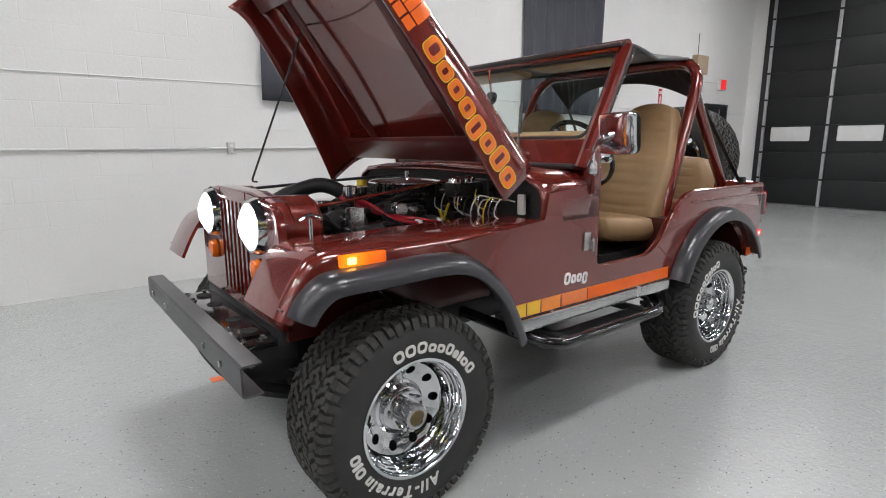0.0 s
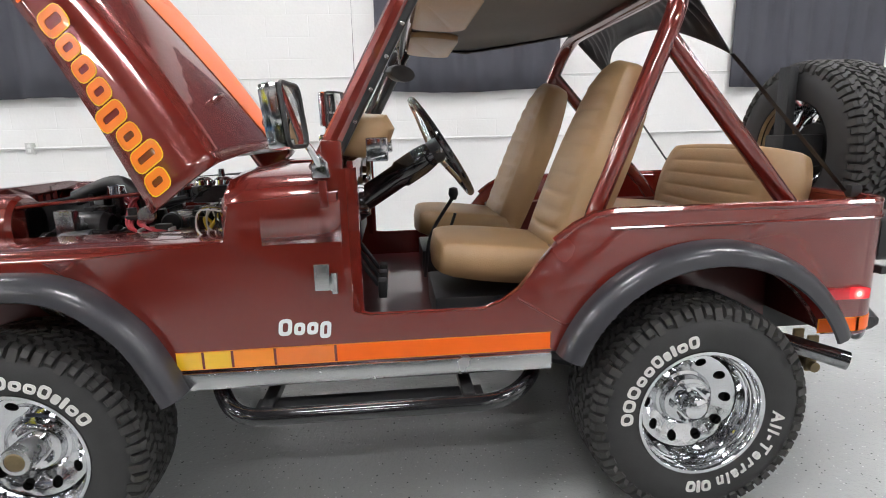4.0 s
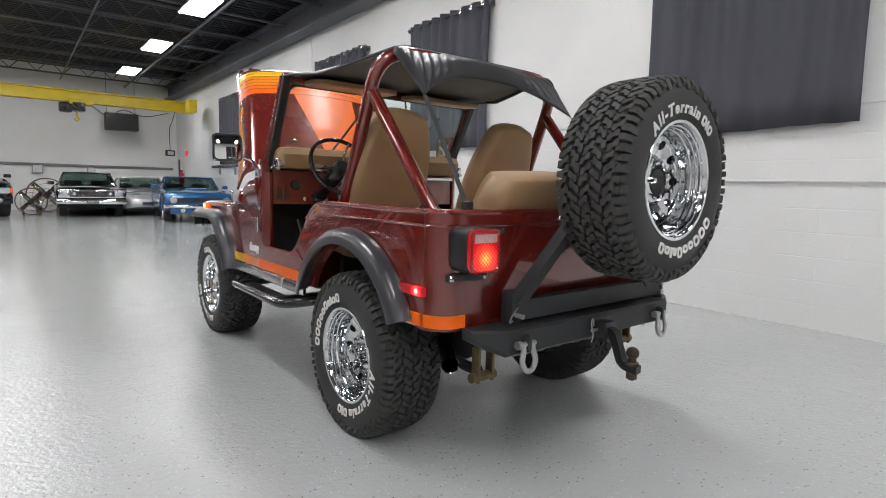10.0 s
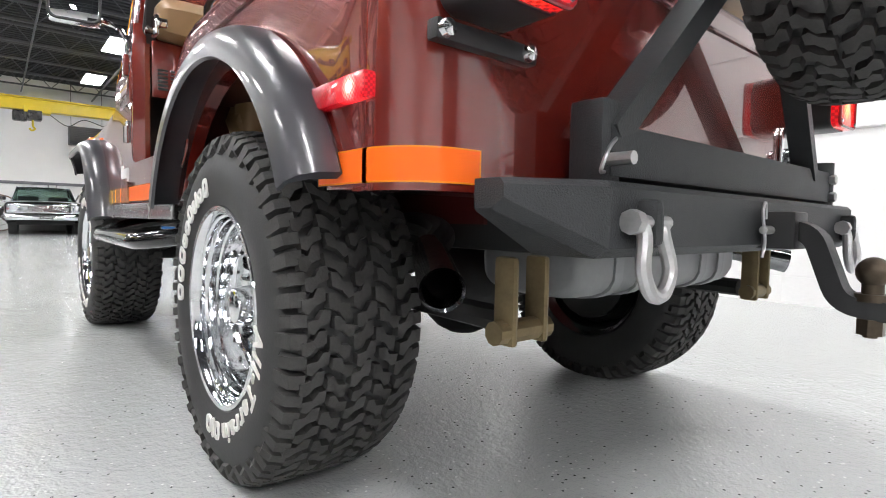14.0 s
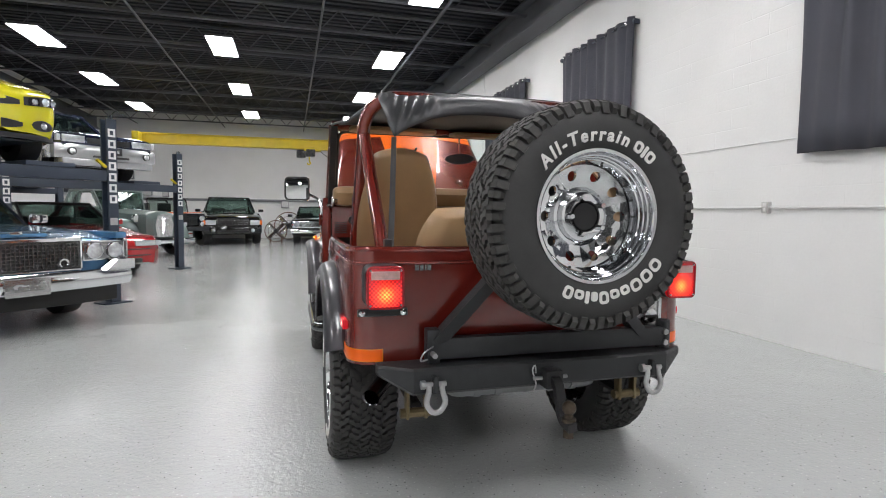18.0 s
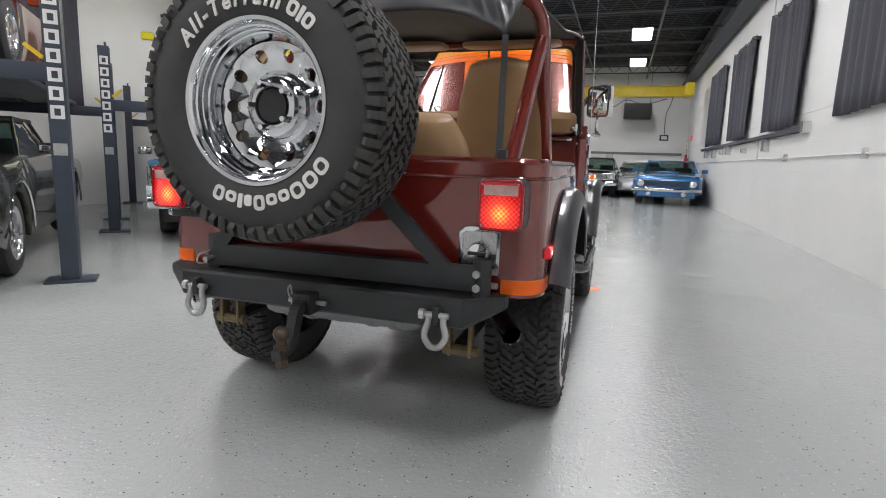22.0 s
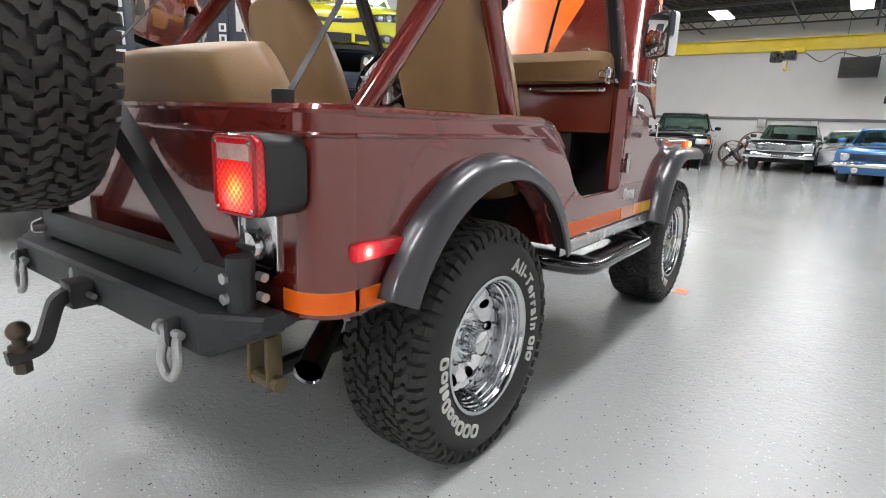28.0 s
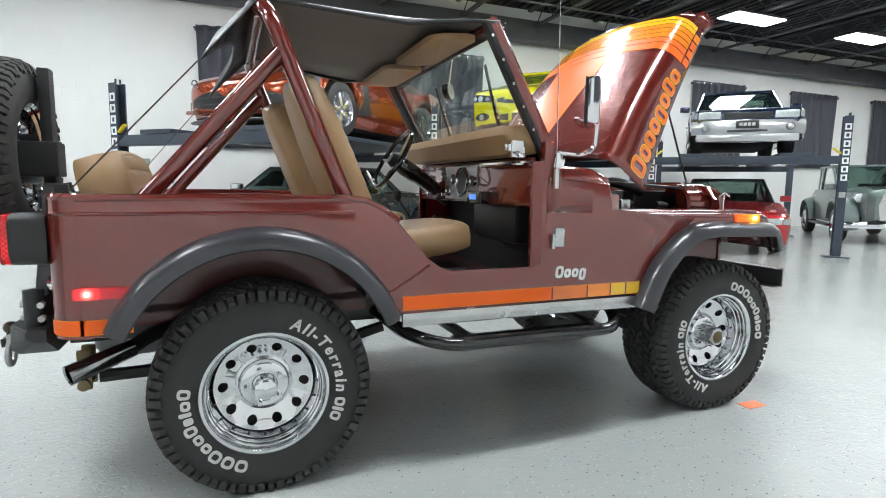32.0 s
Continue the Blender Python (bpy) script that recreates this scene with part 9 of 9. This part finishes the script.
# drum fan and cable reels against the end wall
def drum_fan(x, y, r):
    th = thing("drum_fan", "brown round shop fan standing on the floor", "fan", m=pose(x, y, 0))
    M_RUST = mat("rusty_brown_paint", (0.12, 0.06, 0.04), 0.5, vary=0.3, scale=6, bump=0.2)
    part("drum", lathe(B(), [(r, -0.18), (r * 1.02, -0.18), (r * 1.02, 0.18), (r, 0.18), (r * 0.97, 0.17), (r * 0.97, -0.17), (r, -0.18)], 36, "x", (0, 0, r * 1.05)), M_RUST, th)
    part("hub", rod(B(), (-0.1, 0, r * 1.05), (0.1, 0, r * 1.05), r * 0.18, seg=16), M_BLACK, th)
    for k in range(4):
        part("blade", box(B(), -0.01, 0.01, -r * 0.16, r * 0.16, r * 0.15, r * 0.92, 0.005, m=Matrix.Translation((0, 0, r * 1.05)) @ pose(0, 0, 0, 45 + 90 * k, 0, 0) @ pose(0, 0, 0, 0, 0, 30)), M_STEEL, th)
    for k in range(3):
        part("guard_ring", tube(B(), [(-0.19, r * (0.4 + 0.28 * k) * math.cos(a), r * 1.05 + r * (0.4 + 0.28 * k) * math.sin(a)) for a in [math.tau * j / 28 for j in range(28)]], 0.006, 5, True), M_RUST, th)
    for y_ in (-0.5, 0.5):
        part("foot", box(B(), -0.2, 0.2, y_ * r - 0.03, y_ * r + 0.03, 0, 0.12, 0.006), M_RUST, th)
    return th


drum_fan(18.6, 1.5, 0.4)
drum_fan(20.2, 1.05, 0.55)


def two_wheels(th, r, x0, x1, w, rimmat):
    for x in (x0, x1):
        t_ = part("wheel", lathe(B(), [(r - w, -w / 2), (r, -w / 3), (r, w / 3), (r - w, w / 2), (r - w * 1.1, 0), (r - w, -w / 2)], 32, "y", (x, 0, r)), M_TYRE, th)
        part("rim", lathe(B(), [(r - w * 1.3, -w / 2.5), (r - w * 0.98, -w / 2.5), (r - w * 0.98, w / 2.5), (r - w * 1.3, w / 2.5), (r - w * 1.3, -w / 2.5)], 32, "y", (x, 0, r)), rimmat, t_)
        for k in range(10):
            a = math.pi * k / 10
            part("spoke", rod(B(), (x - (r - w) * math.cos(a), 0, r - (r - w) * math.sin(a)), (x + (r - w) * math.cos(a), 0, r + (r - w) * math.sin(a)), 0.004, seg=5), rimmat, t_)


moto = thing("motorcycle", "chrome and black cruiser motorcycle with windscreen", "motorcycle", m=pose(-1.0, 6.6, 0, 0, 0, 232))
two_wheels(moto, 0.32, 0.78, -0.78, 0.11, M_CHROME)
part("frame", tube(B(), bends([(0.45, 0, 0.85), (0.25, 0, 0.3), (-0.45, 0, 0.3), (-0.75, 0, 0.33), (-0.4, 0, 0.6), (0.45, 0, 0.85)], 0.1), 0.03, 8), M_GLOSSBLK, moto)
part("fuel_tank", lathe(B(), [(0, -0.3), (0.1, -0.26), (0.15, -0.05), (0.16, 0.1), (0.1, 0.24), (0, 0.28)], 20, "x", (0.15, 0, 0.86)), M_GLOSSBLK, moto)
part("saddle", box(B(), -0.6, -0.1, -0.14, 0.14, 0.66, 0.78, 0.05), M_BLACK, moto)
part("engine", box(box(B(), -0.15, 0.25, -0.14, 0.14, 0.3, 0.5, 0.05), -0.05, 0.18, -0.1, 0.1, 0.48, 0.7, 0.04), M_CHROME, moto, "chrome twin engine")
for y in (-0.09, 0.09):
    part("fork", rod(B(), (0.78, y, 0.32), (0.48, y, 1.0), 0.025, seg=10), M_CHROME, moto)
part("front_fender", tube(B(), [(0.78 + 0.36 * math.cos(radians(a)), 0, 0.32 + 0.36 * math.sin(radians(a))) for a in range(20, 161, 14)], 0.06, 8, flat=0.4), M_GLOSSBLK, moto)
part("rear_fender", tube(B(), [(-0.78 + 0.37 * math.cos(radians(a)), 0, 0.32 + 0.37 * math.sin(radians(a))) for a in range(10, 181, 14)], 0.08, 8, flat=0.4), M_GLOSSBLK, moto)
part("handlebar", tube(B(), bends([(0.2, -0.42, 1.08), (0.4, -0.25, 1.12), (0.48, 0, 1.02), (0.4, 0.25, 1.12), (0.2, 0.42, 1.08)], 0.1), 0.014, 8), M_CHROME, moto)
part("headlamp_shell", lathe(B(), [(0, -0.16), (0.07, -0.12), (0.1, 0.0), (0.095, 0.02)], 20, "x", (0.62, 0, 0.95)), M_CHROME, moto)
round_lamp(moto, 0.64, 0, 0.95, 0.09)
g = part("windscreen", loft(B(), [[(0.6 - 0.25 * v, y * (1 - 0.3 * v), 1.02 + 0.4 * v), (0.594 - 0.25 * v, y * (1 - 0.3 * v), 1.02 + 0.4 * v), (0.594 - 0.25 * v, -y * (1 - 0.3 * v), 1.02 + 0.4 * v), (0.6 - 0.25 * v, -y * (1 - 0.3 * v), 1.02 + 0.4 * v)] for v, y in ((0, 0.26), (0.5, 0.27), (1, 0.22))]), M_CARGLASS, moto)
g.visible_shadow = False
for y in (-0.17, 0.17):
    part("exhaust_pipe", tube(B(), smooth_path([(0.2, y * 0.6, 0.5), (0.35, y, 0.35), (0.0, y, 0.25), (-0.9, y, 0.27)]), 0.035, 10), M_CHROME, moto)
    part("saddle_bag", box(B(), -0.95, -0.5, y * 1.3 - 0.06, y * 1.3 + 0.06, 0.42, 0.72, 0.04), M_BLACK, moto)
part("side_stand", rod(B(), (-0.1, 0.12, 0.3), (-0.05, 0.3, 0.0), 0.014, seg=6), M_CHROME, moto)

bike = thing("bicycle", "red bicycle leaning beside the parked pickup", "bicycle", m=pose(18.6, 4.75, 0, 0, 0, 130))
two_wheels(bike, 0.33, 0.52, -0.52, 0.05, M_STEEL)
M_BIKE = mat("red_bicycle_paint", (0.45, 0.03, 0.02), 0.3, 0, 0.6)
part("frame", tube(tube(B(), [(-0.52, 0, 0.33), (-0.1, 0, 0.3), (0.36, 0, 0.78), (-0.16, 0, 0.74), (-0.52, 0, 0.33)], 0.018, 8), [(-0.1, 0, 0.3), (-0.2, 0, 0.9)], 0.016, 8), M_BIKE, bike)
part("fork", tube(B(), [(0.52, 0, 0.33), (0.36, 0, 0.8), (0.33, 0, 0.95)], 0.016, 8), M_BIKE, bike)
part("handlebar", tube(B(), [(0.22, -0.28, 1.0), (0.34, -0.1, 0.97), (0.34, 0.1, 0.97), (0.22, 0.28, 1.0)], 0.012, 8), M_STEEL, bike)
part("saddle", box(B(), -0.34, -0.08, -0.07, 0.07, 0.9, 0.96, 0.025), M_BLACK, bike)

card = tagged(part("floor_card", box(B(), 2.28, 2.4, -0.86, -0.79, 0.0005, 0.0025), M_CARD, smooth=False), "small orange paper card on the floor", "card")
tagged(part("floor_scrap", box(B(), -1.74, -1.68, -0.88, -0.855, 0.0005, 0.002), M_CARD, smooth=False), "small orange scrap on the floor", "card")
